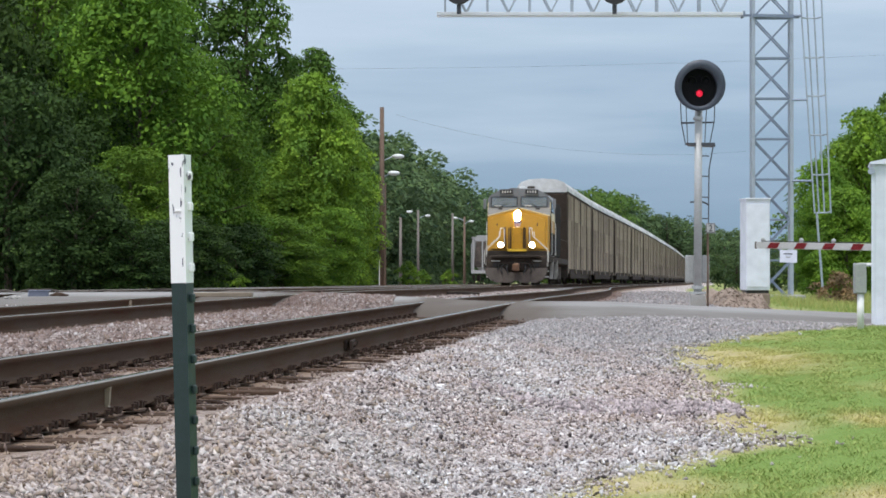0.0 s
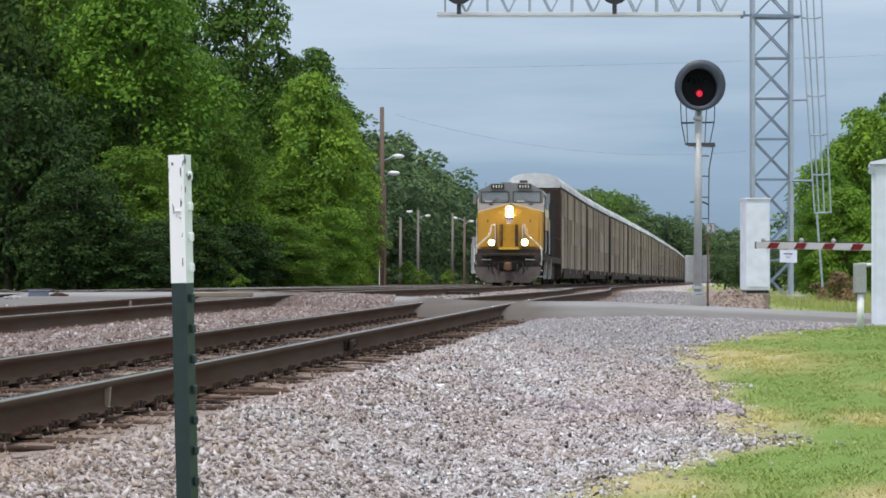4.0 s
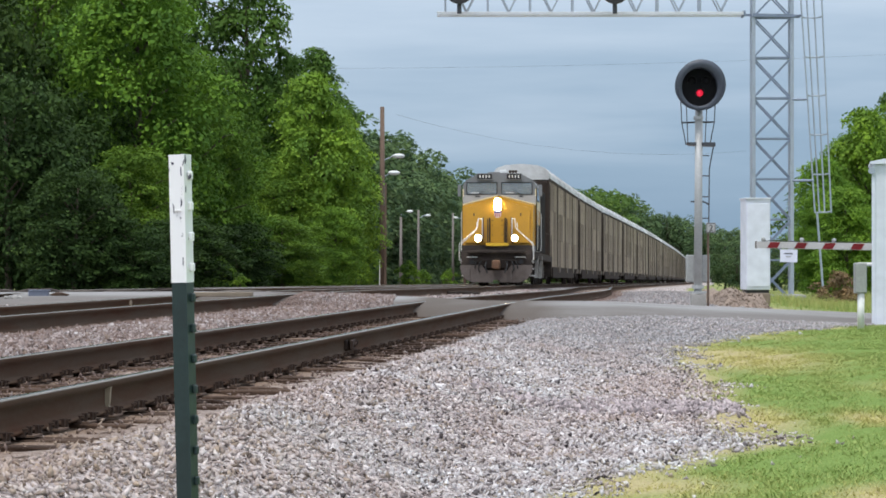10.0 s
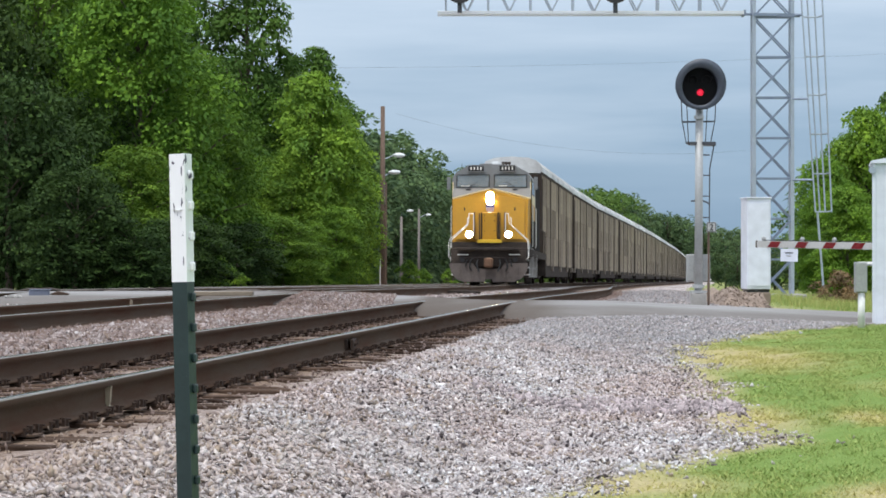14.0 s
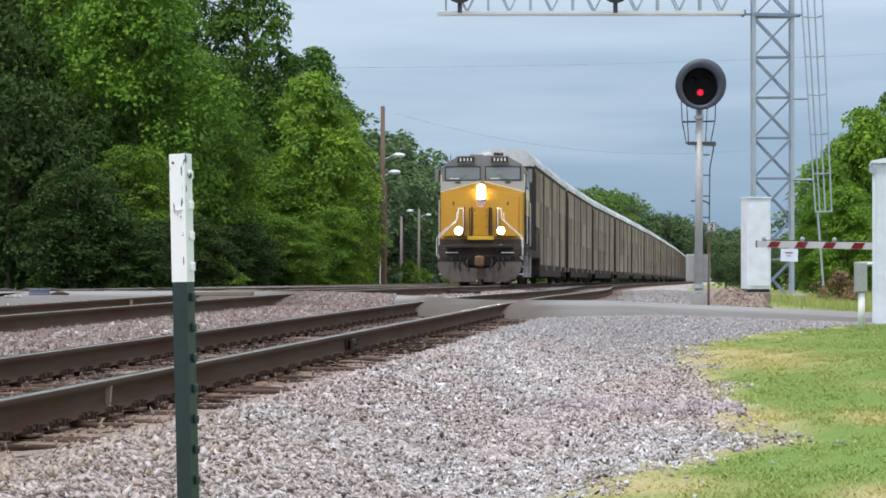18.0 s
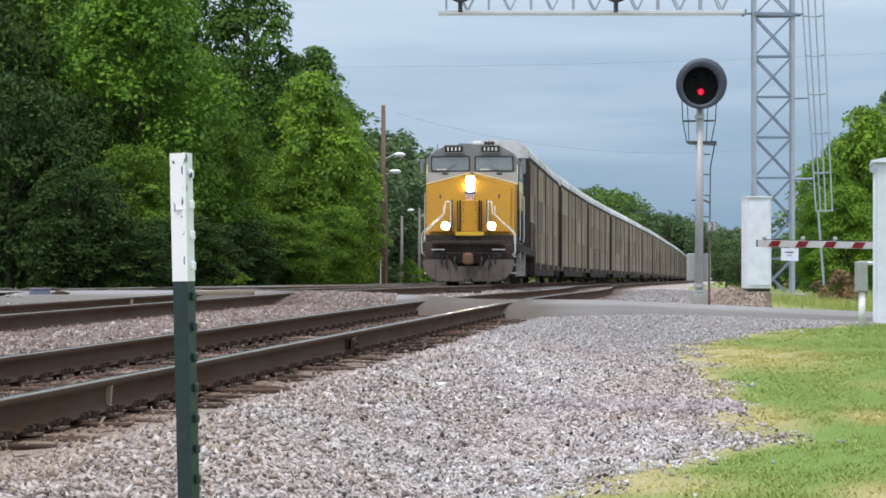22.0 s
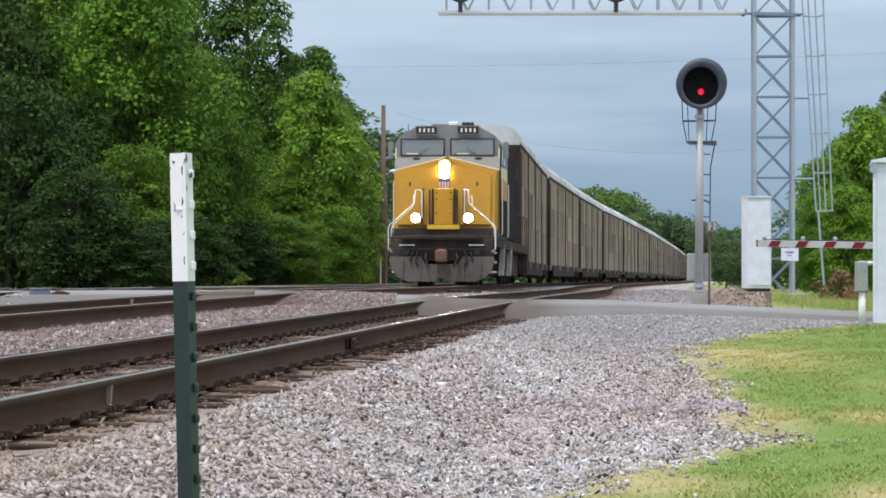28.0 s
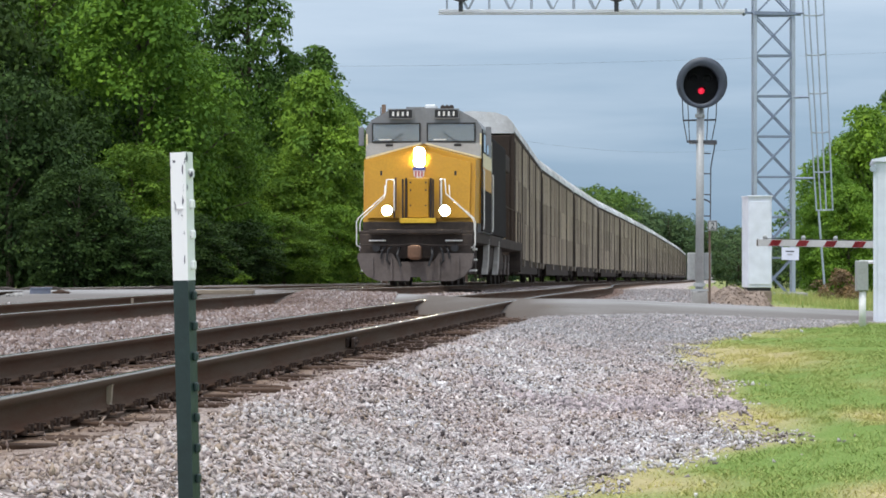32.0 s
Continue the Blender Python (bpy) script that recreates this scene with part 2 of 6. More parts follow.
DIRT = weathered("brown_earth", (0.29, 0.225, 0.18), (0.13, 0.098, 0.08), 0.95, fine=14, broad=2.5, stain=0.7, bump=0.6)
DEAD_WOOD = weathered("pale_dead_wood", (0.26, 0.215, 0.16), (0.15, 0.12, 0.09), 0.9, fine=20, broad=3)
BLUE_BOX = weathered("faded_blue_grey_paint", (0.17, 0.19, 0.25), (0.10, 0.11, 0.14), 0.7, fine=20, broad=4)
DARK_BROWN = weathered("dark_brown_steel", (0.014, 0.012, 0.011), (0.024, 0.019, 0.016), 0.9, fine=20, broad=2)
ARM_WHITE = weathered("dull_white_arm", (0.50, 0.50, 0.48), (0.36, 0.35, 0.33), 0.55, fine=30, broad=4, stain=0.5)
POLE_PALE = weathered("pale_pole_wood", (0.185, 0.165, 0.148), (0.115, 0.10, 0.088), 0.9, fine=20, broad=1.2, stain=0.6, streak=(4, 4, 0.3))
RED = weathered("red_reflective", (0.34, 0.025, 0.03), (0.3, 0.03, 0.03), 0.45, fine=30, broad=4)
WHITE = weathered("white_paint", (0.78, 0.78, 0.76), (0.55, 0.53, 0.5), 0.5, fine=30, broad=4, stain=0.4)
YELLOW = weathered("armour_yellow_paint", (0.52, 0.265, 0.012), (0.40, 0.195, 0.012), 0.42, fine=20, broad=1.4, stain=0.5, bump=0.02)
LOCO_GREY = weathered("harbour_grey_paint", (0.225, 0.235, 0.245), (0.12, 0.12, 0.12), 0.5, fine=20, broad=1.5, stain=0.5, bump=0.02)
GRIME = weathered("grimy_underframe", (0.046, 0.038, 0.034), (0.105, 0.082, 0.068), 0.85, fine=20, broad=1.8, stain=0.7)
PLOW = weathered("dirty_plow_grey", (0.135, 0.112, 0.102), (0.060, 0.048, 0.043), 0.85, fine=16, broad=1.2, stain=0.8)
DUSTY = weathered("pale_dusty_grey", (0.34, 0.32, 0.29), (0.17, 0.15, 0.13), 0.8, fine=16, broad=2.0, stain=0.8)
APRON = weathered("pale_apron_grey", (0.265, 0.258, 0.242), (0.19, 0.18, 0.165), 0.5, fine=20, broad=2.5, stain=0.6, bump=0.02)
CREAM = weathered("cream_stripe_paint", (0.75, 0.66, 0.42), (0.6, 0.5, 0.3), 0.5, fine=20, broad=4)
RAIL_WHITE = weathered("white_handrail_paint", (0.80, 0.79, 0.76), (0.6, 0.57, 0.5), 0.5, fine=20, broad=4, stain=0.3)
RACK_TAN = weathered("weathered_tan_panel", (0.385, 0.322, 0.242), (0.145, 0.104, 0.078), 0.8, fine=26, broad=0.8, stain=0.95, streak=(2.5, 2.5, 0.45), bump=0.1, obj=0.34, obj_col=(0.62, 0.60, 0.60))
RACK_FRAME = weathered("dark_rack_frame", (0.056, 0.043, 0.036), (0.030, 0.024, 0.021), 0.85, fine=20, broad=2)
RACK_POST = weathered("dusty_rack_post", (0.20, 0.165, 0.13), (0.085, 0.065, 0.052), 0.85, fine=20, broad=2, stain=0.8)
RACK_ROOF = weathered("pale_rack_roof", (0.86, 0.88, 0.90), (0.34, 0.33, 0.33), 0.55, 0.0, fine=20, broad=0.45, stain=0.9, obj=0.35)
HOPPER_GREY = weathered("pale_hopper_grey", (0.40, 0.40, 0.40), (0.25, 0.24, 0.23), 0.7, fine=20, broad=0.8, stain=0.6)
HEAD_GLOW = glow("headlight_glow", (1.0, 0.84, 0.56), 160.0)
RED_GLOW = glow("red_lamp_glow", (0.9, 0.02, 0.06), 0.8)
LAMP_GLASS = weathered("pale_lamp_head", (0.75, 0.77, 0.78), (0.6, 0.6, 0.6), 0.35, fine=10, broad=2, stain=0.2)
LOGO_RED = weathered("shield_red", (0.45, 0.05, 0.07), (0.4, 0.05, 0.06), 0.5)
LOGO_BLUE = weathered("shield_blue", (0.06, 0.09, 0.35), (0.05, 0.07, 0.3), 0.5)
LEAF_A = leaf_mat("leaf_mid_green", (0.118, 0.218, 0.029), (0.060, 0.132, 0.022), 0.2)
LEAF_B = leaf_mat("leaf_bright_green", (0.160, 0.282, 0.036), (0.080, 0.168, 0.027), 0.22)
LEAF_F = leaf_mat("leaf_deep_green", (0.104, 0.190, 0.042), (0.056, 0.116, 0.027), 0.22)
LEAF_G = leaf_mat("leaf_light_green", (0.205, 0.345, 0.050), (0.118, 0.228, 0.038), 0.28)
LEAF_DRY = leaf_mat("leaf_brown_brush", (0.28, 0.20, 0.14), (0.15, 0.11, 0.07))
# dull olive foliage, darkened further to stand in for shade under the trees
LEAF_E = leaf_mat("leaf_shade_painted_green", (0.042, 0.082, 0.020), (0.018, 0.042, 0.012), 0.15)
LEAF_H = leaf_mat("leaf_soft_green", (0.175, 0.275, 0.070), (0.060, 0.120, 0.045), 0.25)
# greyer, bluer green: haze over the far wood put into the leaf colour
LEAF_D = leaf_mat("leaf_hazed_green", (0.112, 0.176, 0.086), (0.064, 0.112, 0.067))


def blade_mat():
    """Grass blades that turn from green to straw where the sheet is dry."""
    m, n, l, b = principled("grass_blade", 0.8)
    b.inputs["Specular IOR Level"].default_value = 0.2
    geo = n.new("ShaderNodeNewGeometry")
    d = n.new("ShaderNodeAttribute")
    d.attribute_name = "dry"
    green = ramp_node(n, l, geo.outputs["Random Per Island"], [(0, (0.190, 0.285, 0.066)), (1, (0.275, 0.380, 0.118))])
    straw = ramp_node(n, l, geo.outputs["Random Per Island"], [(0, (0.33, 0.32, 0.10)), (1, (0.56, 0.50, 0.20))])
    l.new(mix_node(n, l, d.outputs["Fac"], green.outputs["Color"], straw.outputs["Color"]), b.inputs["Base Color"])
    return m


GRASS_BLADE = blade_mat()


def glass_mat():
    m, n, l, b = principled("windscreen_glass", 0.06)
    b.inputs["Base Color"].default_value = (0.62, 0.68, 0.70, 1)
    b.inputs["Transmission Weight"].default_value = 0.75
    b.inputs["IOR"].default_value = 1.5
    b.inputs["Specular IOR Level"].default_value = 1.0
    b.inputs["Coat Weight"].default_value = 1.0
    return m


GLASS = glass_mat()
for dull in (DARK_BROWN, RACK_FRAME, GRIME, ASPHALT, RACK_TAN, TIE_WOOD, OLD_TIMBER, STONE, GROUND, RAIL_SIDE, DARK_IRON):
    dull.node_tree.nodes["Principled BSDF"].inputs["Specular IOR Level"].default_value = 0.12
# pale sheet added behind the windscreens; their brightness is put into its colour
PANE_BACKING = weathered("pale_pane_backing", (0.50, 0.51, 0.49), (0.30, 0.31, 0.30), 0.7, fine=8, broad=2.5, stain=0.8, bump=0.0)


# ---- mesh helpers ----
def mesh_ob(name, bm, material, smooth=False):
    me = bpy.data.meshes.new(name)
    bmesh.ops.recalc_face_normals(bm, faces=bm.faces)
    bm.to_mesh(me)
    bm.free()
    if smooth:
        me.shade_smooth()
    me.materials.append(material)
    return me


def part(name, bm, material, parent, label="", smooth=False):
    """One mesh under a thing or a part."""
    ob = new(name, mesh_ob(name, bm, material, smooth))
    ob.parent = parent
    if label:
        tagged(ob, label)
    return ob


def again(name, ob, parent, m):
    """The same mesh once more, as a part of its own."""
    o = new(name, ob.data)
    o.parent = parent
    o.matrix_basis = m
    return o


def thing(name, label, category, group="", kind="", at=None):
    ob = new(name)
    ob.empty_display_size = 0.2
    if at is not None:
        ob.matrix_basis = at
    return tagged(ob, label, category, group, kind)


def box(bm, c, s, m=None, bevel=0.0):
    r = bmesh.ops.create_cube(bm, size=1.0, matrix=(m or Matrix()) @ Matrix.Translation(c) @ Matrix.Diagonal((*s, 1)))
    if bevel:
        vs = set(r["verts"])
        es = [e for e in bm.edges if e.verts[0] in vs and e.verts[1] in vs]
        bmesh.ops.bevel(bm, geom=es, offset=bevel, segments=2, affect="EDGES", profile=0.5)
    return bm


def tube(bm, a, b, r, r2=None, seg=8):
    a, b = Vector(a), Vector(b)
    d = b - a
    m = Matrix.Translation((a + b) / 2) @ d.to_track_quat("Z", "Y").to_matrix().to_4x4()
    bmesh.ops.create_cone(bm, cap_ends=True, segments=seg, radius1=r, radius2=r if r2 is None else r2, depth=d.length, matrix=m)
    return bm


def bar(bm, a, b, w, h):
    """A square bar from a to b."""
    a, b = Vector(a), Vector(b)
    d = b - a
    m = Matrix.Translation((a + b) / 2) @ d.to_track_quat("Y", "Z").to_matrix().to_4x4()
    bmesh.ops.create_cube(bm, size=1.0, matrix=m @ Matrix.Diagonal((w, d.length, h, 1)))
    return bm


def pipe(bm, pts, r, seg=6):
    """One bent rod along pts."""
    pts = [Vector(p) for p in pts]
    rings = []
    for i, p in enumerate(pts):
        d = (pts[min(i + 1, len(pts) - 1)] - pts[max(i - 1, 0)]).normalized()
        m = Matrix.Translation(p) @ d.to_track_quat("Z", "Y").to_matrix().to_4x4()
        ring = [m @ Vector((r * math.cos(2 * math.pi * k / seg), r * math.sin(2 * math.pi * k / seg), 0)) for k in range(seg)]
        if rings:
            old = [v.co for v in rings[-1]]
            turn = min(range(seg), key=lambda t: sum((ring[(k + t) % seg] - old[k]).length_squared for k in range(seg)))
            ring = [ring[(k + turn) % seg] for k in range(seg)]
        rings.append([bm.verts.new(c) for c in ring])
    for a, b in zip(rings, rings[1:]):
        for k in range(seg):
            bm.faces.new((a[k], a[(k + 1) % seg], b[(k + 1) % seg], b[k]))
    bm.faces.new(rings[0][::-1])
    bm.faces.new(rings[-1])
    return bm


def prism(bm, outline, y0, y1):
    """An outline in x, z drawn out from y0 to y1."""
    lo = [bm.verts.new((x, y0, z)) for x, z in outline]
    hi = [bm.verts.new((x, y1, z)) for x, z in outline]
    bm.faces.new(lo)
    bm.faces.new(hi[::-1])
    for i in range(len(lo)):
        j = (i + 1) % len(lo)
        bm.faces.new((lo[i], lo[j], hi[j], hi[i]))
    return bm


def B():
    return bmesh.new()


def raw(name, verts, faces, material, smooth=False):
    """A mesh from arrays: faces of one size."""
    me = bpy.data.meshes.new(name)
    verts, faces = np.asarray(verts, np.float32), np.asarray(faces, np.int32)
    k = faces.shape[1]
    me.vertices.add(len(verts))
    me.vertices.foreach_set("co", verts.ravel())
    me.loops.add(faces.size)
    me.loops.foreach_set("vertex_index", faces.ravel())
    me.polygons.add(len(faces))
    me.polygons.foreach_set("loop_start", np.arange(0, faces.size, k, dtype=np.int32))
    me.update(calc_edges=True)
    if smooth:
        me.shade_smooth()
    me.materials.append(material)
    return me


def lettering(text, size):
    """Flat letters of the built-in font, thin and centred."""
    cu = bpy.data.curves.new("letters", "FONT")
    cu.body, cu.size, cu.align_x, cu.extrude = text, size, "CENTER", 0.002
    ob = bpy.data.objects.new("letters", cu)
    me = bpy.data.meshes.new_from_object(ob)
    bm = B()
    bm.from_mesh(me)
    bpy.data.objects.remove(ob)
    bpy.data.curves.remove(cu)
    bpy.data.meshes.remove(me)
    return bm


def window_frame(cx, cy, cz, w, h, e):
    bm = B()
    box(bm, (cx, cy, cz + h / 2), (w + e, 0.04, e), bevel=0.008)
    box(bm, (cx, cy, cz - h / 2), (w + e, 0.04, e), bevel=0.008)
    box(bm, (cx - w / 2, cy, cz), (e, 0.04, h - e), bevel=0.008)
    box(bm, (cx + w / 2, cy, cz), (e, 0.04, h - e), bevel=0.008)
    return bm


# ---- the plan: track lines, levels ----
KNOT_Y = [-300, 0, 15, 30, 45, 60, 67, 75, 85, 97, 111.6, 135, 165, 202, 268, 400, 525, 700, 4000]
KNOT_X = [-49.0, -8.5, -6.47, -4.45, -2.45, -0.75, 0.0, 0.73, 1.48, 2.33, 3.6, 6.1, 9.5, 14.4, 23, 39.5, 54.5, 75, 470]
_fy = np.arange(-300, 4000, 1.0)
_fx = np.interp(_fy, KNOT_Y, KNOT_X) + 0.12
_win = np.exp(-0.5 * (np.arange(-20, 21) / 6.0) ** 2)
_fx[20:-20] = np.convolve(_fx, _win / _win.sum(), "same")[20:-20]
GAP = 3.94


def x2(y):
    """Centre line of the far main track, on which the train runs."""
    return np.interp(y, _fy, _fx)


def x1(y):
    return x2(y) + GAP


def z1(y):
    """Level of the near track's rail tops: flat, then falling one in a hundred."""
    y = np.asarray(y, float)
    d = np.clip(y, None, 620) - 40
    return -0.0108 * 0.5 * (d + np.sqrt(d * d + 36)) + 0.0108 * 0.5 * (np.sqrt(40 * 40 + 36) - 40)


def z2(y):
    return z1(y) + 0.10


def smooth_step(v, a, b):
    t = np.clip((np.asarray(v, float) - a) / (b - a), 0, 1)
    return t * t * (3 - 2 * t)


def ground_z(x, y):
    """Level of the ground: ballast beds, the shoulder, and the lower field by the camera."""
    x, y = np.asarray(x, float), np.asarray(y, float)
    u = x - x1(y)
    zt = z1(y)
    bed = zt - 0.222
    near = -0.72 + 0.026 * (np.clip(y, 0, 33) - 13)
    low = near + (zt - 0.17 - near) * smooth_step(y, 30, 36)
    low = low - 0.05 * np.clip(u - 3.0, 0, 6) * smooth_step(y, 28, 36)
    right = bed - 0.008 + 0.02 * smooth_step(u, 1.25, 1.5) + (low - bed - 0.012) * smooth_step(u, 1.40, 3.0)
    right = right + 0.012 * (1 - smooth_step(y, 11.2, 12.7)) * (1 - smooth_step(u, 1.3, 1.7))
    mid = bed + 0.125 * smooth_step(-u, 1.2, 2.5)
    left = zt - 0.09 - 0.2 * smooth_step(-u, 11.5, 16)
    return np.where(u > 0.85, right, np.where(u > -5.3, mid, left))


def dry_grass(x, y):
    """Where the grass is straw-coloured, 0 to 1."""
    d = 0.0 * x
    for cx, cy, sx, sy, a in ((3.2, 24.8, 0.75, 1.5, 1.0), (2.35, 18.0, 0.40, 1.0, 1.0), (1.15, 13.8, 0.5, 0.5, 0.9), (2.7, 13.3, 0.35, 0.4, 1.0), (3.4, 18.0, 0.25, 0.5, 0.9), (4.2, 21.0, 0.5, 0.8, 0.4), (3.9, 28.5, 0.7, 0.8, 0.5)):
        d = np.maximum(d, a * np.exp(-0.5 * (((x - cx) / sx) ** 2 + ((y - cy) / sy) ** 2)))
    return np.clip(d, 0, 1)


GRASS_Y = [0, 10, 12.5, 13.3, 14.5, 15.3, 16.2, 17, 19.5, 21, 23, 26.5, 28.5, 30, 31.2, 33]
GRASS_X = [0.2, 0.4, 0.50, 0.70, 1.25, 1.62, 2.32, 2.12, 2.26, 2.46, 2.48, 2.72, 3.65, 4.4, 5.4, 6.6]


def grass_edge(y):
    """How far the grass reaches towards the track."""
    return np.interp(y, GRASS_Y, GRASS_X)


# ---- ground sheet ----
def oil(u):
    """Rust and grease beside the rails, 0 to 1, by the distance from the near track's centre."""
    near = 0.85 * np.exp(-((np.abs(u) - 0.72) / 0.30) ** 2) + 0.35 * (np.abs(u) < 0.7) + 0.42 * np.exp(-((u - 1.15) / 0.42) ** 2)
    far = 0.8 * np.exp(-((np.abs(u + GAP) - 0.72) / 0.33) ** 2) + 0.35 * (np.abs(u + GAP) < 0.7)
    return np.clip(near + far, 0, 0.9)


def build_ground():
    us = np.concatenate([[-2600, -1200, -600, -300, -150, -80, -50, -35], np.arange(-26, -6, 0.6), np.arange(-6, 7, 0.16), np.arange(7, 20, 0.6),
                         [24, 30, 40, 60, 100, 200, 400, 800, 1500, 2600]])
    ys = np.concatenate([[-280, -120, -50, -20, -8, 0], np.arange(3, 46, 0.3), np.arange(46, 130, 1.5), np.arange(130, 320, 8), [340, 400, 500, 620, 800, 1200, 2000, 3500]])
    U, Y = np.meshgrid(us, ys)
    X = U + x1(Y)
    rng = np.random.RandomState(3)
    Z = ground_z(X, Y) + rng.normal(0, 0.008, X.shape) * (np.abs(U) < 20)
    V = np.stack([X, Y, Z], -1).reshape(-1, 3)
    nx, ny = len(us), len(ys)
    i = np.arange(ny - 1)[:, None] * nx + np.arange(nx - 1)[None]
    F = np.stack([i, i + 1, i + nx + 1, i + nx], -1).reshape(-1, 4)
    me = raw("ground", V, F, GROUND, True)
    g = np.clip((X - grass_edge(Y)) * 0.9 + 0.47, 0, 1.7) * (Y < 34)
    g = np.maximum(g, np.clip((U - 4.3) * 0.8 + 0.3, 0, 1) * (Y > 43))
    g = np.maximum(g, np.clip((-U - 30.0) * 0.8, 0, 1))
    g = np.maximum(g, (Y > 330) * (np.abs(U) > 12) * 1.0)
    a = me.attributes.new("grass", "FLOAT", "POINT")
    a.data.foreach_set("value", g.ravel().astype(np.float32))
    dr = me.attributes.new("dry", "FLOAT", "POINT")
    verge = 0.75 * np.exp(-((X - grass_edge(Y) - 0.05) / 0.32) ** 2)
    dr.data.foreach_set("value", np.maximum(np.maximum(dry_grass(X, Y), verge), 0.42 * (Y > 43)).ravel().astype(np.float32))
    oily = oil(U)
    o = me.attributes.new("oily", "FLOAT", "POINT")
    o.data.foreach_set("value", oily.ravel().astype(np.float32))
    tagged(new("ground", me), "grey crushed-stone ballast and green grass beside the railway", "ground", kind="structure")


build_ground()


# ---- rails and ties ----
RAIL_PROFILE = [(-0.070, -0.182), (0.070, -0.182), (0.070, -0.170), (0.016, -0.155), (0.009, -0.140), (0.009, -0.055), (0.034, -0.040),
                (0.036, -0.008), (0.028, 0.0), (-0.028, 0.0), (-0.036, -0.008), (-0.034, -0.040), (-0.009, -0.055), (-0.009, -0.140), (-0.016, -0.155), (-0.070, -0.170)]


def rail_mesh(name, cx, cz, off, y0, y1):
    ys = np.concatenate([np.arange(y0, min(y1, 130), 0.5), np.arange(130, y1 + 1, 5.0)]) if y1 > 130 else np.arange(y0, y1 + 0.01, 0.5)
    n, k = len(ys), len(RAIL_PROFILE)
    V = np.zeros((n, k, 3))
    for j, (px, pz) in enumerate(RAIL_PROFILE):
        V[:, j, 0], V[:, j, 1], V[:, j, 2] = cx(ys) + off + px, ys, cz(ys) + pz
    i = np.arange(n - 1)[:, None] * k
    j = np.arange(k)[None]
    F = np.stack([i + j, i + (j + 1) % k, i + k + (j + 1) % k, i + k + j], -1)
    me = raw(name, V.reshape(-1, 3), F.reshape(-1, 4), RAIL_SIDE)
    me.materials.append(RAIL_TOP)
    idx = np.zeros((n - 1, k), np.int32)
    me.materials.append(RAIL_EDGE)
    idx[:, 8] = 1
    idx[:, 7] = 2
    me.polygons.foreach_set("material_index", idx.ravel())
    return me


def tie_mesh(seed):
    """A worn tie: split along the grain, its ends ragged and its top dished."""
    rng = random.Random(seed)
    bm = B()
    cuts = [-0.11] + sorted(rng.uniform(-0.075, 0.075) for _ in range(2)) + [0.11]
    for a, b in zip(cuts, cuts[1:]):
        if b - a < 0.012:
            continue
        x0, x1_ = -1.30 + rng.uniform(0, 0.16), 1.30 - rng.uniform(0, 0.16)
        top = -0.20 - rng.choice((0.0, 0.0, 0.006, 0.014))
        lo, hi = a + rng.uniform(0.001, 0.005), b - rng.uniform(0.001, 0.005)
        rows = []
        xs = (x0, x0 + 0.10, -0.45, 0.45, x1_ - 0.10, x1_)
        for i, x in enumerate(xs):
            end = i in (0, len(xs) - 1)
            z = top - (rng.uniform(0.004, 0.022) if end else rng.uniform(0, 0.004))
            dy = rng.uniform(-0.004, 0.004)
            rows.append([bm.verts.new(p) for p in ((x, lo + dy, -0.38), (x, lo + dy, z - 0.006), (x, lo + dy + 0.006, z), (x, hi + dy - 0.006, z), (x, hi + dy, z - 0.006), (x, hi + dy, -0.38))])
        for p, q in zip(rows, rows[1:]):
            for i in range(6):
                j = (i + 1) % 6
                bm.faces.new((p[i], p[j], q[j], q[i]))
        bm.faces.new(rows[0][::-1])
        bm.faces.new(rows[-1])
    return mesh_ob("tie", bm, TIE_WOOD)


def plate_mesh():
    bm = box(B(), (0, 0, -0.197), (0.22, 0.15, 0.012), bevel=0.002)
    for sx in (-0.085, 0.085):
        for sy in (-0.055, 0.05):
            box(bm, (sx, sy, -0.172), (0.016, 0.016, 0.045))
            box(bm, (sx * 0.95, sy, -0.150), (0.028, 0.026, 0.010))
    me = mesh_ob("tie_plate", bm, RUSTY_PLATE)
    me.materials.append(DARK_IRON)
    for p in me.polygons:
        p.material_index = 1 if p.center.z > -0.187 else 0
    return me


def anchor_mesh():
    bm = box(B(), (0, 0, -0.190), (0.165, 0.014, 0.014))
    box(bm, (0.079, 0, -0.174), (0.012, 0.016, 0.036))
    box(bm, (0.085, 0, -0.158), (0.030, 0.018, 0.010))
    box(bm, (-0.079, 0, -0.176), (0.014, 0.016, 0.032))
    return mesh_ob("rail_anchor", bm, DARK_IRON)


TIES, PLATE, ANCHOR = [tie_mesh(k) for k in range(7)], plate_mesh(), anchor_mesh()


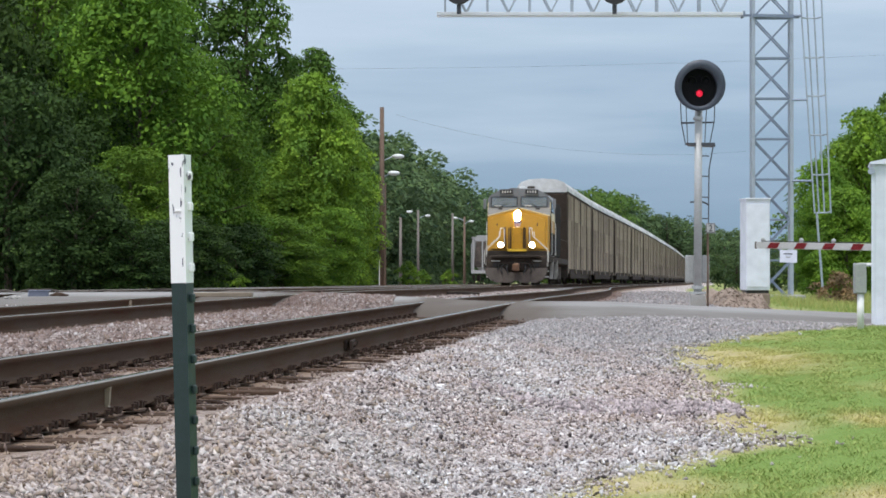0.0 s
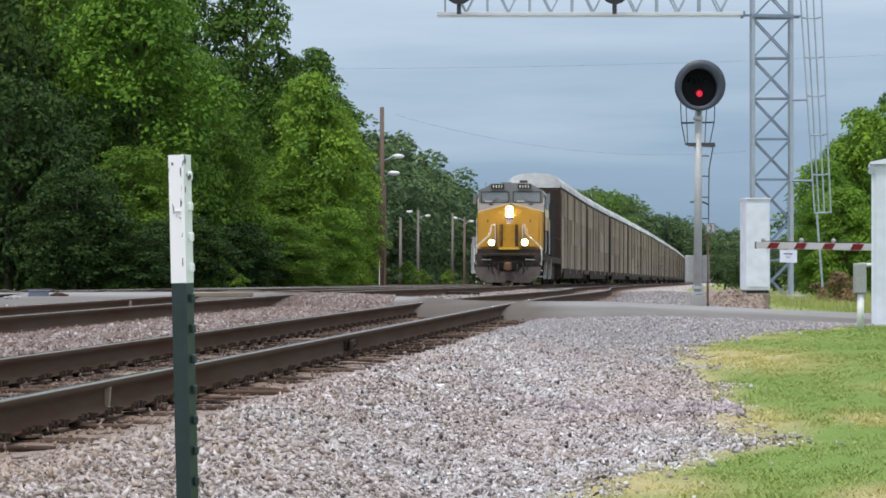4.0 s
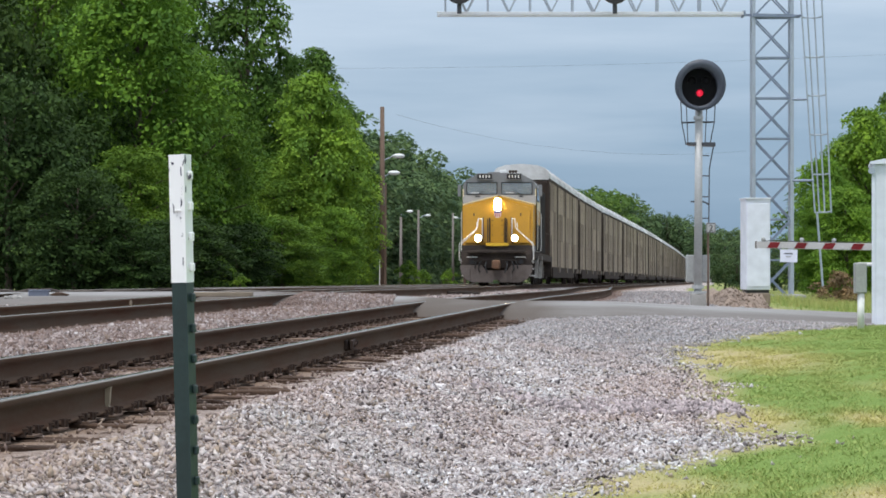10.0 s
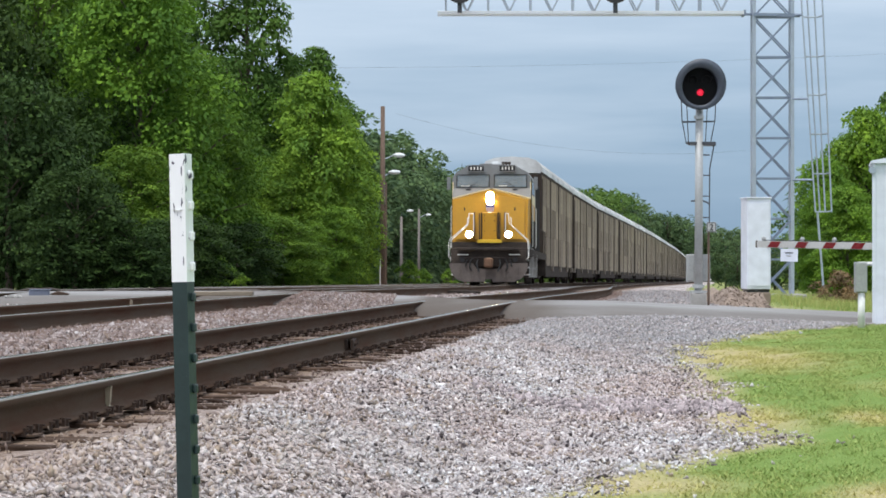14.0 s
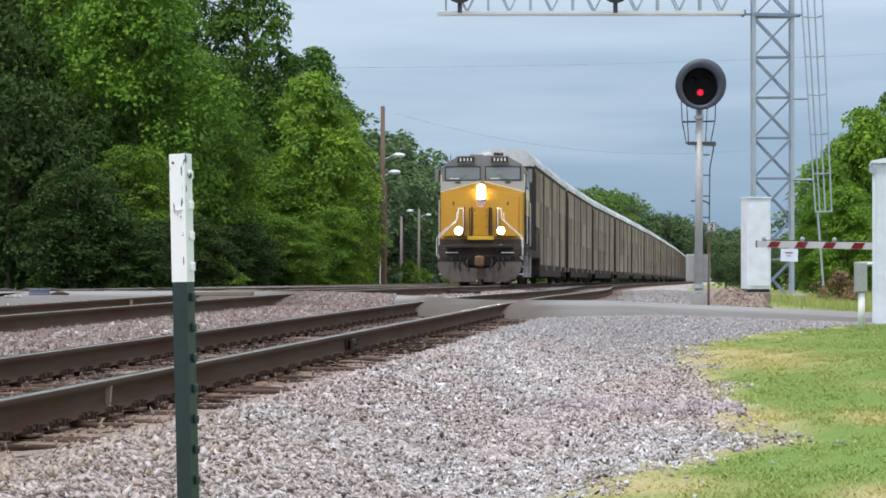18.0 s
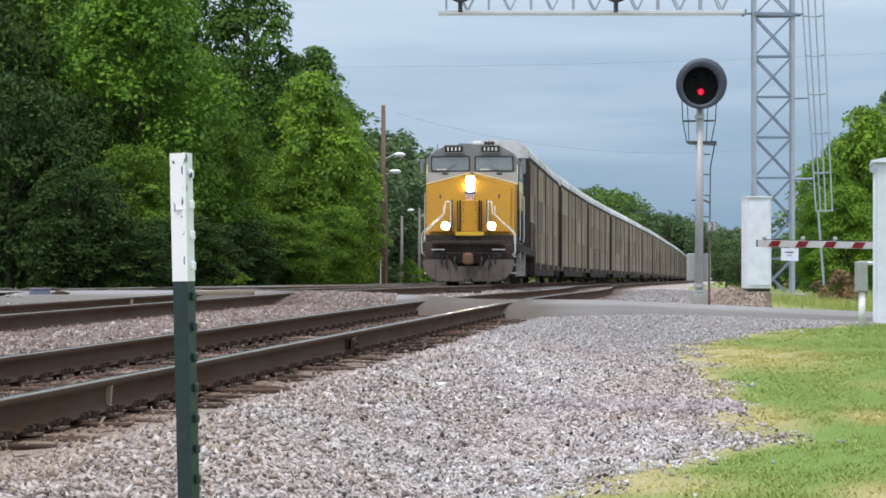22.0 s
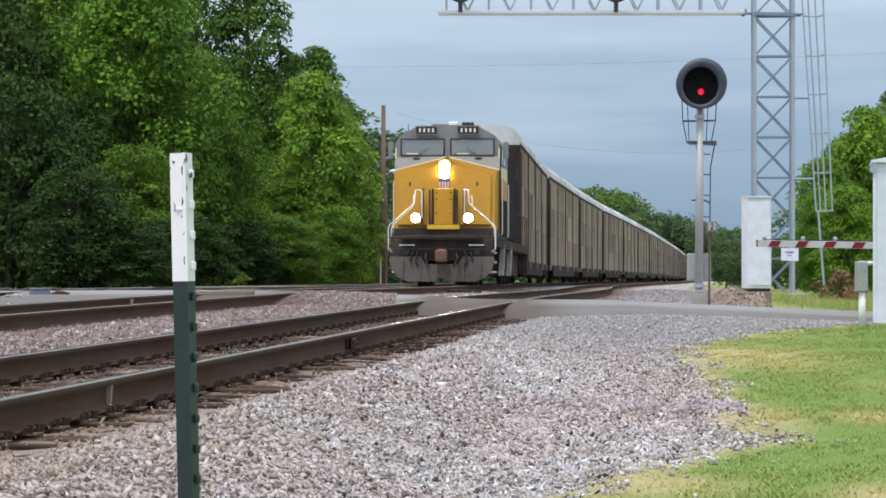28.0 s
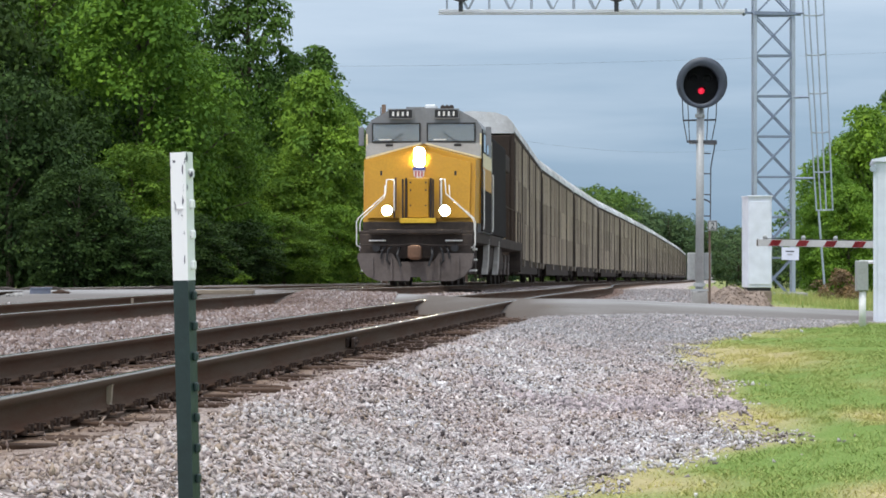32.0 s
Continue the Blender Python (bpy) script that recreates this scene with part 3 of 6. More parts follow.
def build_track(label, cx, cz, y0, y1, tie_from, tie_to, plates_to):
    track = thing("railway_track", label, "railway track", "railway tracks")
    for s in (-0.755, 0.755):
        r = new("rail", rail_mesh("rail", cx, cz, s, y0, y1))
        r.parent = track
        tagged(r, "rusty steel rail with a worn bright head")
    rng = random.Random(int(y1))
    y = tie_from
    while y < tie_to:
        t = new("tie", rng.choice(TIES))
        t.parent = track
        h = math.degrees(math.atan2(float(cx(y + 1) - cx(y - 1)), 2))
        dx, dz = rng.uniform(-0.15, 0.15), rng.choice((0.0, 0.0, 0.005, 0.01, 0.018, 0.03))
        t.matrix_basis = pose(float(cx(y)) + dx, y, float(cz(y)) - dz, 0, 0, -h + rng.uniform(-2.4, 2.4))
        if y < plates_to:
            for s in (-0.755, 0.755):
                p = new("tie_plate", PLATE)
                p.parent = t
                p.matrix_basis = pose(s - dx, 0, dz)
                for d in (-0.13, 0.13):
                    p = new("rail_anchor", ANCHOR)
                    p.parent = t
                    p.matrix_basis = pose(s - dx, d, dz)
        y += 0.495 + rng.uniform(-0.02, 0.02)
    return track


near_track = build_track("near railway track of rusty rails on creosoted ties", x1, z1, 4, 620, 7.5, 35.0, 35)
build_track("railway track of rusty rails carrying the freight train", x2, z2, 4, 620, 20, 34.5, 0)
build_track("diverging siding track of rusty rails", lambda y: x2(y) - 4.9 + 2.9 * smooth_step(y, 44, 95), z2, 36, 110, 44, 62, 0)
build_track("yard track of rusty rails by the trees", lambda y: x2(y) - 4.9, z2, 20, 330, 24, 34, 0)


def rail_joint(y, s, pale):
    """A weld or bolted bar on one rail of the near track."""
    bm = B()
    if pale:
        prism(bm, [(-0.050, -0.172), (0.050, -0.172), (0.024, -0.150), (0.030, -0.135), (0.034, -0.06), (0.039, -0.042), (-0.039, -0.042), (-0.034, -0.06), (-0.030, -0.135), (-0.024, -0.150)], -0.03, 0.03)
    else:
        box(bm, (0.028, 0, -0.10), (0.03, 0.75, 0.085), bevel=0.006)
        box(bm, (-0.028, 0, -0.10), (0.03, 0.75, 0.085), bevel=0.006)
        for k in range(4):
            tube(bm, (0.03, -0.28 + 0.187 * k, -0.10), (0.062, -0.28 + 0.187 * k, -0.10), 0.018, seg=6)
    p = part("rail_weld" if pale else "joint_bar", bm, STEEL_PALE if pale else DARK_IRON, near_track)
    p.matrix_basis = pose(float(x1(y)) + s, y, float(z1(y)))


rail_joint(12.93, 0.755, True)
rail_joint(20.9, 0.755, False)


# ---- road over the tracks ----
def road_top(x):
    """Level of the road along its line, crossing the rails and falling to the field."""
    return float(np.interp(x, [-400, -60, -12, -4.5, -2.2, 0.4, 2.6, 4.5, 7.5, 14, 60, 400], [-1.2, -0.6, 0.05, 0.086, 0.08, -0.008, -0.02, -0.11, -0.24, -0.42, -0.9, -1.5]))


def road_shift(x):
    return 0.02 * max(0.0, x - 3) + 1.7 * float(smooth_step(-x, -0.8, 0.3)) + 1.3 * float(smooth_step(-x, 0.5, 1.7)) + 0.5 * float(smooth_step(-x, 2.8, 5.0))


ROAD_PROFILE = [(32.9, -0.20), (33.3, -0.14), (34.2, -0.055), (35.0, -0.012), (36.0, 0.0), (37.0, -0.004), (38.5, -0.06), (40.5, -0.14), (41.6, -0.20), (42.4, -0.45)]


def road_level(x, y):
    """Level of the road's surface, slopes included."""
    ys, zs = [p[0] for p in ROAD_PROFILE], [p[1] for p in ROAD_PROFILE]
    return np.array([road_top(a) + np.interp(b - road_shift(a), ys, zs) for a, b in zip(x, y)])


def build_road():
    xs = np.concatenate([[-400, -150, -60, -30], np.arange(-20, 16, 0.25), [20, 30, 60, 150, 400]])
    prof = ROAD_PROFILE
    rng = np.random.RandomState(5)
    V = []
    for x in xs:
        shift = road_shift(x)
        wob = rng.uniform(-0.2, 0.2)
        for k, (y, dz) in enumerate(prof):
            V.append((x, y + shift + (wob if k < 2 else 0), road_top(x) + dz - (0.15 if k == 0 else 0)))
    k = len(prof)
    i = np.arange(len(xs) - 1)[:, None] * k + np.arange(k - 1)[None]
    F = np.stack([i, i + k, i + k + 1, i + 1], -1).reshape(-1, 4)
    me = raw("road", V, F, ASPHALT, True)
    V = np.asarray(V)
    o = me.attributes.new("oily", "FLOAT", "POINT")
    u = V[:, 0] - x1(V[:, 1])
    # the last term only darkens the front slope, along the whole road
    o.data.foreach_set("value", np.clip(1.15 * oil(u) + 0.4 * (np.abs(u) < 0.9) + 0.55 * (np.array([q % len(prof) for q in range(len(V))]) < 3), 0, 0.95).astype(np.float32))
    tagged(new("road", me), "worn grey asphalt road crossing the railway tracks", "road", kind="structure")


build_road()


def bank_level(x, y):
    """Level of a low bank of bare earth behind the road, between the signal and the cabinet."""
    U, W = (x - 5.42) / 1.10, (y - 43.6) / 7.0
    rise = smooth_step(U, 0, 0.22) * (1 - smooth_step(U, 0.80, 1.0)) * smooth_step(W, 0, 0.18) * (1 - smooth_step(W, 0.75, 1.0))
    lumps = np.array([noise.noise((a * 2.6, b * 1.1, 2.0)) + 0.5 * noise.noise((a * 7, b * 3, 4.0)) for a, b in zip(np.ravel(x), np.ravel(y))]).reshape(np.shape(x))
    base = ground_z(x, y)
    top = -0.05 + 0.15 * lumps - 0.10 * np.abs(U - 0.3)
    return base - 0.05 + (np.maximum(top, base + 0.06) - base + 0.05) * rise


def build_earth_bank():
    rng = np.random.RandomState(8)
    us, vs = np.linspace(0, 1, 46), np.linspace(0, 1, 30)
    U, W = np.meshgrid(us, vs)
    X, Y = 5.42 + 1.10 * U, 43.6 + 7.0 * W
    Z = bank_level(X, Y) + rng.normal(0, 0.012, X.shape)
    nx = len(us)
    i = np.arange(len(vs) - 1)[:, None] * nx + np.arange(nx - 1)[None]
    F = np.stack([i, i + 1, i + nx + 1, i + nx], -1).reshape(-1, 4)
    tagged(new("earth_bank", raw("earth_bank", np.stack([X, Y, Z], -1).reshape(-1, 3), F, DIRT, True)), "low bank of bare brown earth behind the road", "earth bank", kind="structure")


build_earth_bank()


# ---- the fence post ----
def build_t_post():
    post = thing("fence_post", "dark green steel T-post with a chipped white top", "fence post",
                 at=Matrix.Translation((-0.418, 4.0, -0.74)) @ Matrix.Rotation(radians(-1.35), 4, "Y") @ Matrix.Rotation(radians(75), 4, "Z"))
    top, split = 1.622, 1.395

    def tee(bm, z0, z1, grow=0.0):
        prism_z(bm, [(-0.0175 - grow, -0.003 - grow), (0.0175 + grow, -0.003 - grow), (0.0175 + grow, 0.001 + grow), (0.003 + grow, 0.004), (0.0022 + grow, 0.031 + grow), (-0.0022 - grow, 0.031 + grow), (-0.003 - grow, 0.004), (-0.0175 - grow, 0.001 + grow)], z0, z1)
        return bm

    part("shaft", tee(B(), 0.0, split), POST_GREEN, post, "dark green painted steel shaft")
    part("painted_top", tee(B(), split, top, 0.0004), POST_WHITE, post, "chipped white painted top")
    chip = random.Random(12)
    for dz, y, hgt, wd in ((0.030, 0.0075, 0.018, 0.005), (0.062, 0.0060, 0.034, 0.003), (0.085, 0.0085, 0.016, 0.004), (0.142, 0.0065, 0.012, 0.004), (0.168, 0.0055, 0.010, 0.003), (0.190, 0.0075, 0.016, 0.004), (0.016, 0.024, 0.006, 0.006)):
        bm = B()
        ring = [(math.cos(a), math.sin(a), chip.uniform(0.5, 1.25)) for a in [math.pi * q / 5 for q in range(10)]]
        lo_ = [bm.verts.new((-0.0028, y + wd * 0.5 * c * q, top - dz + hgt * 0.5 * d * q)) for c, d, q in ring]
        hi_ = [bm.verts.new((-0.0036, y + wd * 0.5 * c * q, top - dz + hgt * 0.5 * d * q)) for c, d, q in ring]
        bm.faces.new(lo_)
        bm.faces.new(hi_[::-1])
        for i in range(10):
            bm.faces.new((lo_[i], lo_[(i + 1) % 10], hi_[(i + 1) % 10], hi_[i]))
        part("bare_patch", bm, BARE_STEEL, post, "bare purple-grey steel where paint has flaked")
    bm = prism_z(B(), [(-0.0026, 0.008), (-0.0030, 0.026), (-0.0062, 0.020), (-0.0070, 0.012)], top - 0.1005, top - 0.0985)
    part("paint_flake", bm, POST_WHITE, post, "curled flake of white paint")
    z = top - 0.038 - 29 * 0.054
    while z < top - 0.02:
        bm = B()
        box(bm, (0.002, -0.0065, z), (0.012, 0.009, 0.016), bevel=0.003)
        part("stud", bm, POST_WHITE if z > split else POST_GREEN, post)
        z += 0.054


def prism_z(bm, outline, z0, z1):
    lo = [bm.verts.new((x, y, z0)) for x, y in outline]
    hi = [bm.verts.new((x, y, z1)) for x, y in outline]
    bm.faces.new(lo[::-1])
    bm.faces.new(hi)
    for i in range(len(lo)):
        j = (i + 1) % len(lo)
        bm.faces.new((lo[i], lo[j], hi[j], hi[i]))
    return bm


build_t_post()


# ---- the mast signal ----
def build_signal():
    X, Y = (1234.5 - 784) / 4000 * 41, 41.0
    g = float(ground_z(X, Y))
    s = thing("railway_signal", "round black railway signal showing red on a silver mast", "signal", at=pose(X, Y, g))
    H = 3.90 - 0.14 - g
    bm = box(B(), (0, 0, 0.02), (0.27, 0.30, 0.50), bevel=0.03)
    part("foundation", bm, CONCRETE, s, "stained concrete foundation")
    part("mast", tube(B(), (0, 0, 0.2), (0.02, 0, 3.62), 0.076, 0.068, seg=16), SILVER, s, "silver painted steel mast", True)
    bm = tube(B(), (0, 0, 0.27), (0, 0, 0.31), 0.16, seg=16)
    tube(bm, (0, 0, 0.36), (0, 0, 0.42), 0.11, seg=16)
    part("mast_collar", bm, SILVER, s)
    part("junction_box", box(B(), (0.02, 0.22, 0.72), (0.42, 0.22, 0.50), bevel=0.02), GREY_BOX, s, "grey steel junction box")
    zc, R = 4.03, 0.445
    bm = B()
    bmesh.ops.create_cone(bm, cap_ends=True, segments=48, radius1=R, radius2=R, depth=0.05, matrix=Matrix.Translation((0.02, -0.10, zc)) @ Matrix.Rotation(radians(90), 4, "X"))
    disc = part("target_disc", bm, CAVITY_BLACK, s, "dark round target disc")
    # a deep round hood rim
    bm = B()
    n = 48
    for k in range(n):
        a0, a1 = 2 * math.pi * k / n, 2 * math.pi * (k + 1) / n
        ring = []
        for a in (a0, a1):
            c, d = math.cos(a), math.sin(a)
            ring.append([(0.02 + R * c, -0.10, zc + R * d), (0.02 + (R + 0.008) * c, -0.30 - 0.10 * d, zc + (R + 0.008) * d), (0.005 + 0.325 * c, -0.30 - 0.09 * d, zc - 0.030 + 0.345 * d), (0.005 + 0.32 * c, -0.11, zc - 0.030 + 0.34 * d)])
        for i in range(3):
            bm.faces.new([bm.verts.new(p) for p in (ring[0][i], ring[1][i], ring[1][i + 1], ring[0][i + 1])])
    bmesh.ops.remove_doubles(bm, verts=bm.verts, dist=0.0005)
    part("hood_rim", bm, HOOD_GREY, s, "dark grey hood rim", True)
    for px, pz, m, nm in ((-0.12, 0.09, CAVITY_BLACK, "unlit_lens"), (0.13, 0.09, CAVITY_BLACK, "unlit_lens"), (0.020, -0.135, RED_GLOW, "red_lens")):
        bm = B()
        bmesh.ops.create_uvsphere(bm, u_segments=16, v_segments=8, radius=0.060, matrix=Matrix.Translation((px, -0.135, zc + pz)) @ Matrix.Diagonal((1, 0.4, 1, 1)))
        lens = part(nm, bm, m, s, "glowing red lens" if m is RED_GLOW else "", True)
        bm = B()
        for k in range(12):
            a0, a1 = math.pi * (k / 12) * 1.3 - 0.47, math.pi * ((k + 1) / 12) * 1.3 - 0.47
            q = [(px + 0.085 * math.cos(a), y, zc + pz + 0.085 * math.sin(a)) for a in (a0, a1) for y in (-0.125, -0.24)]
            bm.faces.new([bm.verts.new(p) for p in (q[0], q[2], q[3], q[1])])
        bmesh.ops.remove_doubles(bm, verts=bm.verts, dist=0.0005)
        bmesh.ops.solidify(bm, geom=bm.faces[:], thickness=0.006)
        part("visor", bm, CAVITY_BLACK, lens)
    # service basket and side ladder
    kz = Y / 4000

    def up(py):
        return 0.70 + (455.5 - py) * kz - g

    for sx in (-0.30, 0.32):
        part("hanger", pipe(B(), [(sx * 1.02, 0.05, up(172)), (sx * 0.96, 0.05, up(216)), (sx * 0.70, 0.05, up(257))], 0.010), TARGET_GREY, s)
        part("hanger", pipe(B(), [(sx * 0.62, 0.25, up(176)), (sx * 0.50, 0.25, up(255))], 0.009), TARGET_GREY, s)
    part("platform_rail", pipe(B(), [(-0.29, 0.05, up(217)), (0.31, 0.05, up(216)), (0.28, 0.28, up(216)), (-0.26, 0.28, up(217)), (-0.29, 0.05, up(217))], 0.011), TARGET_GREY, s)
    part("platform", prism(B(), [(-0.20, up(253)), (0.31, up(253)), (0.32, up(260)), (0.10, up(259)), (-0.14, up(258))], -0.05, 0.30), TARGET_GREY, s, "dark grating platform")
    part("ladder_stile", pipe(B(), [(0.30, 0.1, up(257)), (0.22, 0.1, up(300)), (0.21, 0.1, up(398))], 0.012), TARGET_GREY, s)
    for py in (276, 312, 349, 387):
        part("ladder_rung", pipe(B(), [(0.05, 0.06, up(py)), (0.215, 0.1, up(py))], 0.012), TARGET_GREY, s)
    part("bracket", pipe(B(), [(-0.13, 0, up(358)), (0.08, 0.06, up(357)), (0.17, 0.1, up(360)), (0.22, 0.1, up(364))], 0.016), TARGET_GREY, s)
    part("ladder_post", tube(B(), (0.20, 0.12, up(396)), (0.20, 0.12, 0.02), 0.022, seg=8), POLE_WOOD, s, "thin rusty post")
    part("mast_band", tube(B(), (0.012, 0, up(207)), (0.012, 0, up(213)), 0.088, seg=16), SILVER, s)
    part("sign_plate", box(B(), (0.245, 0.06, up(404)), (0.175, 0.012, 0.185), bevel=0.004), ARM_WHITE, s, "small white plate numbered 2")
    rim = window_frame(0.245, 0.05, up(404), 0.15, 0.16, 0.012)
    bmesh.ops.scale(rim, vec=(1, 0.1, 1), space=Matrix.Translation((0, -0.05, 0)), verts=rim.verts)
    part("sign_border", rim, TARGET_GREY, s)
    part("sign_numeral", lettering("2", 0.165), BLACK, s).matrix_basis = pose(0.245, 0.050, up(404) - 0.058, 90, 0, 0)


build_signal()


# ---- the cantilever signal bridge ----
def lattice_mast(owner, w, h, panel, material):
    """Four legs with crossed braces and rungs."""
    c, e = w / 2, w * 0.15
    for sx in (-c, c):
        for sy in (-e, e):
            part("leg", box(B(), (sx, sy, h / 2), (0.11, 0.11, h), bevel=0.012), material, owner)
    z = 0.02
    while z + panel < h + 0.1:
        for sy in (-e, e):
            part("rung", bar(B(), (-c, sy, z + panel), (c, sy, z + panel), 0.05, 0.055), BRACE, owner)
            part("brace", bar(B(), (-c, sy - 0.03, z), (c, sy - 0.03, z + panel), 0.03, 0.042), BRACE, owner)
            part("brace", bar(B(), (c, sy + 0.03, z), (-c, sy + 0.03, z + panel), 0.03, 0.042), BRACE, owner)
        for sx in (-c, c):
            part("brace", bar(B(), (sx, -e, z), (sx, e, z + panel), 0.03, 0.05), BRACE, owner)
        z += panel


def build_gantry():
    Y = 68.0
    k = Y / 4000
    X = (1365.5 - 784) * k
    g = float(ground_z(X, Y)) - 0.02
    ga = thing("signal_gantry", "galvanised lattice cantilever signal bridge over the tracks", "signal bridge", at=pose(X, Y, g))
    zb = 0.70 + (455.5 - 29.0) * k - g
    lattice_mast(ga, 1.15, zb + 3.2, 71.5 * k, GALV)
    part("footing", box(B(), (0, 0, 0.05), (1.8, 1.8, 0.30), bevel=0.04), CONCRETE, ga)
    L0, L1 = -(1365.5 - 773) * k, -0.86
    for sy in (-0.25, 0.25):
        part("bottom_chord", box(B(), ((L0 + L1) / 2, sy, zb + 0.05), (L1 - L0, 0.09, 0.105), bevel=0.01), LIT_ZINC, ga)
        part("top_chord", box(B(), ((L0 + L1) / 2, sy, zb + 1.45), (L1 - L0, 0.10, 0.11), bevel=0.01), GALV, ga)
        n = 7
        for i in range(n):
            a, b = L0 + 0.25 + (L1 - L0 - 0.3) * i / n, L0 + 0.25 + (L1 - L0 - 0.3) * (i + 1) / n
            part("strut", bar(B(), (a, sy, zb + 0.1), (a, sy, zb + 1.42), 0.06, 0.06), GALV, ga)
            part("diagonal", bar(B(), (a, sy, zb + 1.4), ((a + b) / 2, sy, zb + 0.1), 0.045, 0.045), GALV, ga)
            part("diagonal", bar(B(), (b, sy, zb + 1.4), ((a + b) / 2, sy, zb + 0.1), 0.045, 0.045), GALV, ga)
    part("arm_tie", bar(B(), (L1 - 0.03, 0, zb + 0.03), (-0.5, 0, zb + 0.02), 0.10, 0.06), BRACE, ga)
    part("arm_collar", box(B(), (L1, 0, zb + 0.05), (0.06, 0.62, 0.17), bevel=0.01), BRACE, ga)
    part("arm_seat", bar(B(), (-0.6, -0.2, zb + 0.0), (0.8, -0.2, zb - 0.03), 0.14, 0.10), BRACE, ga)
    for px in (812, 1085):
        x = -(1365.5 - px) * k
        head = part("signal_head", tube(B(), (x, -0.80, zb + 0.72), (x, -0.70, zb + 0.72), 0.44, seg=32), BLACK, ga, "round black signal head")
        part("head_bracket", tube(B(), (x, -0.62, zb - 0.0), (x, -0.62, zb + 0.5), 0.07, seg=10), TARGET_GREY, ga)
    # caged ladder that leans against the tower
    def at_px(px, py):
        return (px - 1365.5) * k, 0.70 + (455.5 - py) * k - g

    def cage_x(col, py):
        """The ladder leans out by one part in fifteen towards its foot."""
        return (1413.5, 1426.0, 1438.5, 1450.5)[col] + (25.0, 22.5, 19.5, 16.5)[col] * py / 378

    for col, y in enumerate((-0.35, -0.12, -0.12, -0.35)):
        (xa, za), (xb, zb_) = at_px(cage_x(col, -140), -140), at_px(cage_x(col, 378), 378)
        part("cage_bar", pipe(B(), [(xa, y, za), (xb, y, zb_)], 0.026), GALV, ga)
    for py in (-35, 33, 103, 171, 240, 310, 377):
        (xa, z), (xb, _) = at_px(cage_x(0, py), py), at_px(cage_x(3, py), py)
        part("cage_hoop", pipe(B(), [(xa, -0.35, z), (xa + 0.12, -0.12, z), (xb - 0.12, -0.12, z), (xb, -0.35, z + 0.02)], 0.026), GALV, ga)
    for py in (-116, 30, 178, 321):
        xa, z = at_px(cage_x(0, py), py)
        part("stand_off", pipe(B(), [(0.58, -0.2, z), (xa, -0.35, z)], 0.04), BRACE, ga)
    (xa, za), (xb, zb_) = at_px(1442, 377), at_px(1453, 512)
    part("ladder_foot", pipe(B(), [(xa, -0.35, za), (xb, -0.35, zb_ - 0.1)], 0.035), GALV, ga)


build_gantry()


# ---- cabinets, gate, small post ----
def place(px, Y):
    return (px - 784) / 4000 * Y


def build_relay_cabinet():
    Y = 52.0
    k = Y / 4000
    X = place(1336, Y)
    g = float(ground_z(X, Y))
    zbot, ztop = 0.70 + (455.5 - 519) * k, 0.70 + (455.5 - 353.5) * k
    c = thing("relay_cabinet", "tall white steel relay cabinet on a concrete base", "cabinet", at=pose(X, Y, g, 0, 0, 4))
    w = 42.5 * k
    hb = zbot - g
    part("base", box(B(), (0, 0.02, hb / 2 - 0.12), (w * 1.02, 0.72, hb + 0.24), bevel=0.03), DIRT, c, "earth-stained concrete base")
    part("plinth", box(B(), (0, 0, hb + 0.03), (w * 0.92, 0.62, 0.08)), BLACK, c)
    part("body", box(B(), (0, 0, (hb + 0.07 + ztop - g) / 2), (w, 0.70, ztop - g - hb - 0.07), bevel=0.015), CAB_WHITE, c)
    door = part("door", box(B(), (0.0, -0.36, (hb + ztop - g) / 2 + 0.02), (w * 0.90, 0.02, ztop - g - hb - 0.25), bevel=0.008), CAB_WHITE, c)
    part("handle", box(B(), (w * 0.36, -0.385, (hb + ztop - g) / 2), (0.025, 0.03, 0.14), bevel=0.005), GALV, door)
    part("cap", box(B(), (0, 0, ztop - g + 0.01), (w * 1.06, 0.78, 0.03), bevel=0.008), CAB_WHITE, c)


build_relay_cabinet()


def build_bungalow():
    Y = 33.0
    k = Y / 4000
    X0 = place(1546, Y)
    g = float(ground_z(X0 + 0.8, Y))
    b = thing("equipment_hut", "white metal railway equipment hut in the grass", "equipment hut", at=pose(X0, Y, g, 0, 0, -9.5) @ Matrix.Translation((0.95, 0, 0)))
    ztop = 0.70 + (455.5 - 291) * k - g
    part("body", box(B(), (0, 0.7, ztop / 2), (1.9, 1.4, ztop), bevel=0.02), CAB_WHITE, b)
    bm = B()
    prism(bm, [(-1.0, ztop), (1.0, ztop), (1.0, ztop + 0.035), (0, ztop + 0.22), (-1.0, ztop + 0.035)], -0.06, 1.46)
    part("roof", bm, CAB_WHITE, b, "white low-pitched metal roof")
    part("corner_trim", box(B(), (-0.955, -0.004, ztop / 2), (0.05, 0.03, ztop - 0.02), bevel=0.004), CAB_WHITE, b)
    part("lifting_eye", tube(B(), (-0.98, -0.05, ztop - 0.10), (-0.98, 0.02, ztop - 0.10), 0.05, seg=14), GALV, b)
    part("conduit", pipe(B(), [(-1.18, 0.3, 0.92), (-0.94, 0.3, 0.92)], 0.03), WHITE, b)


build_bungalow()


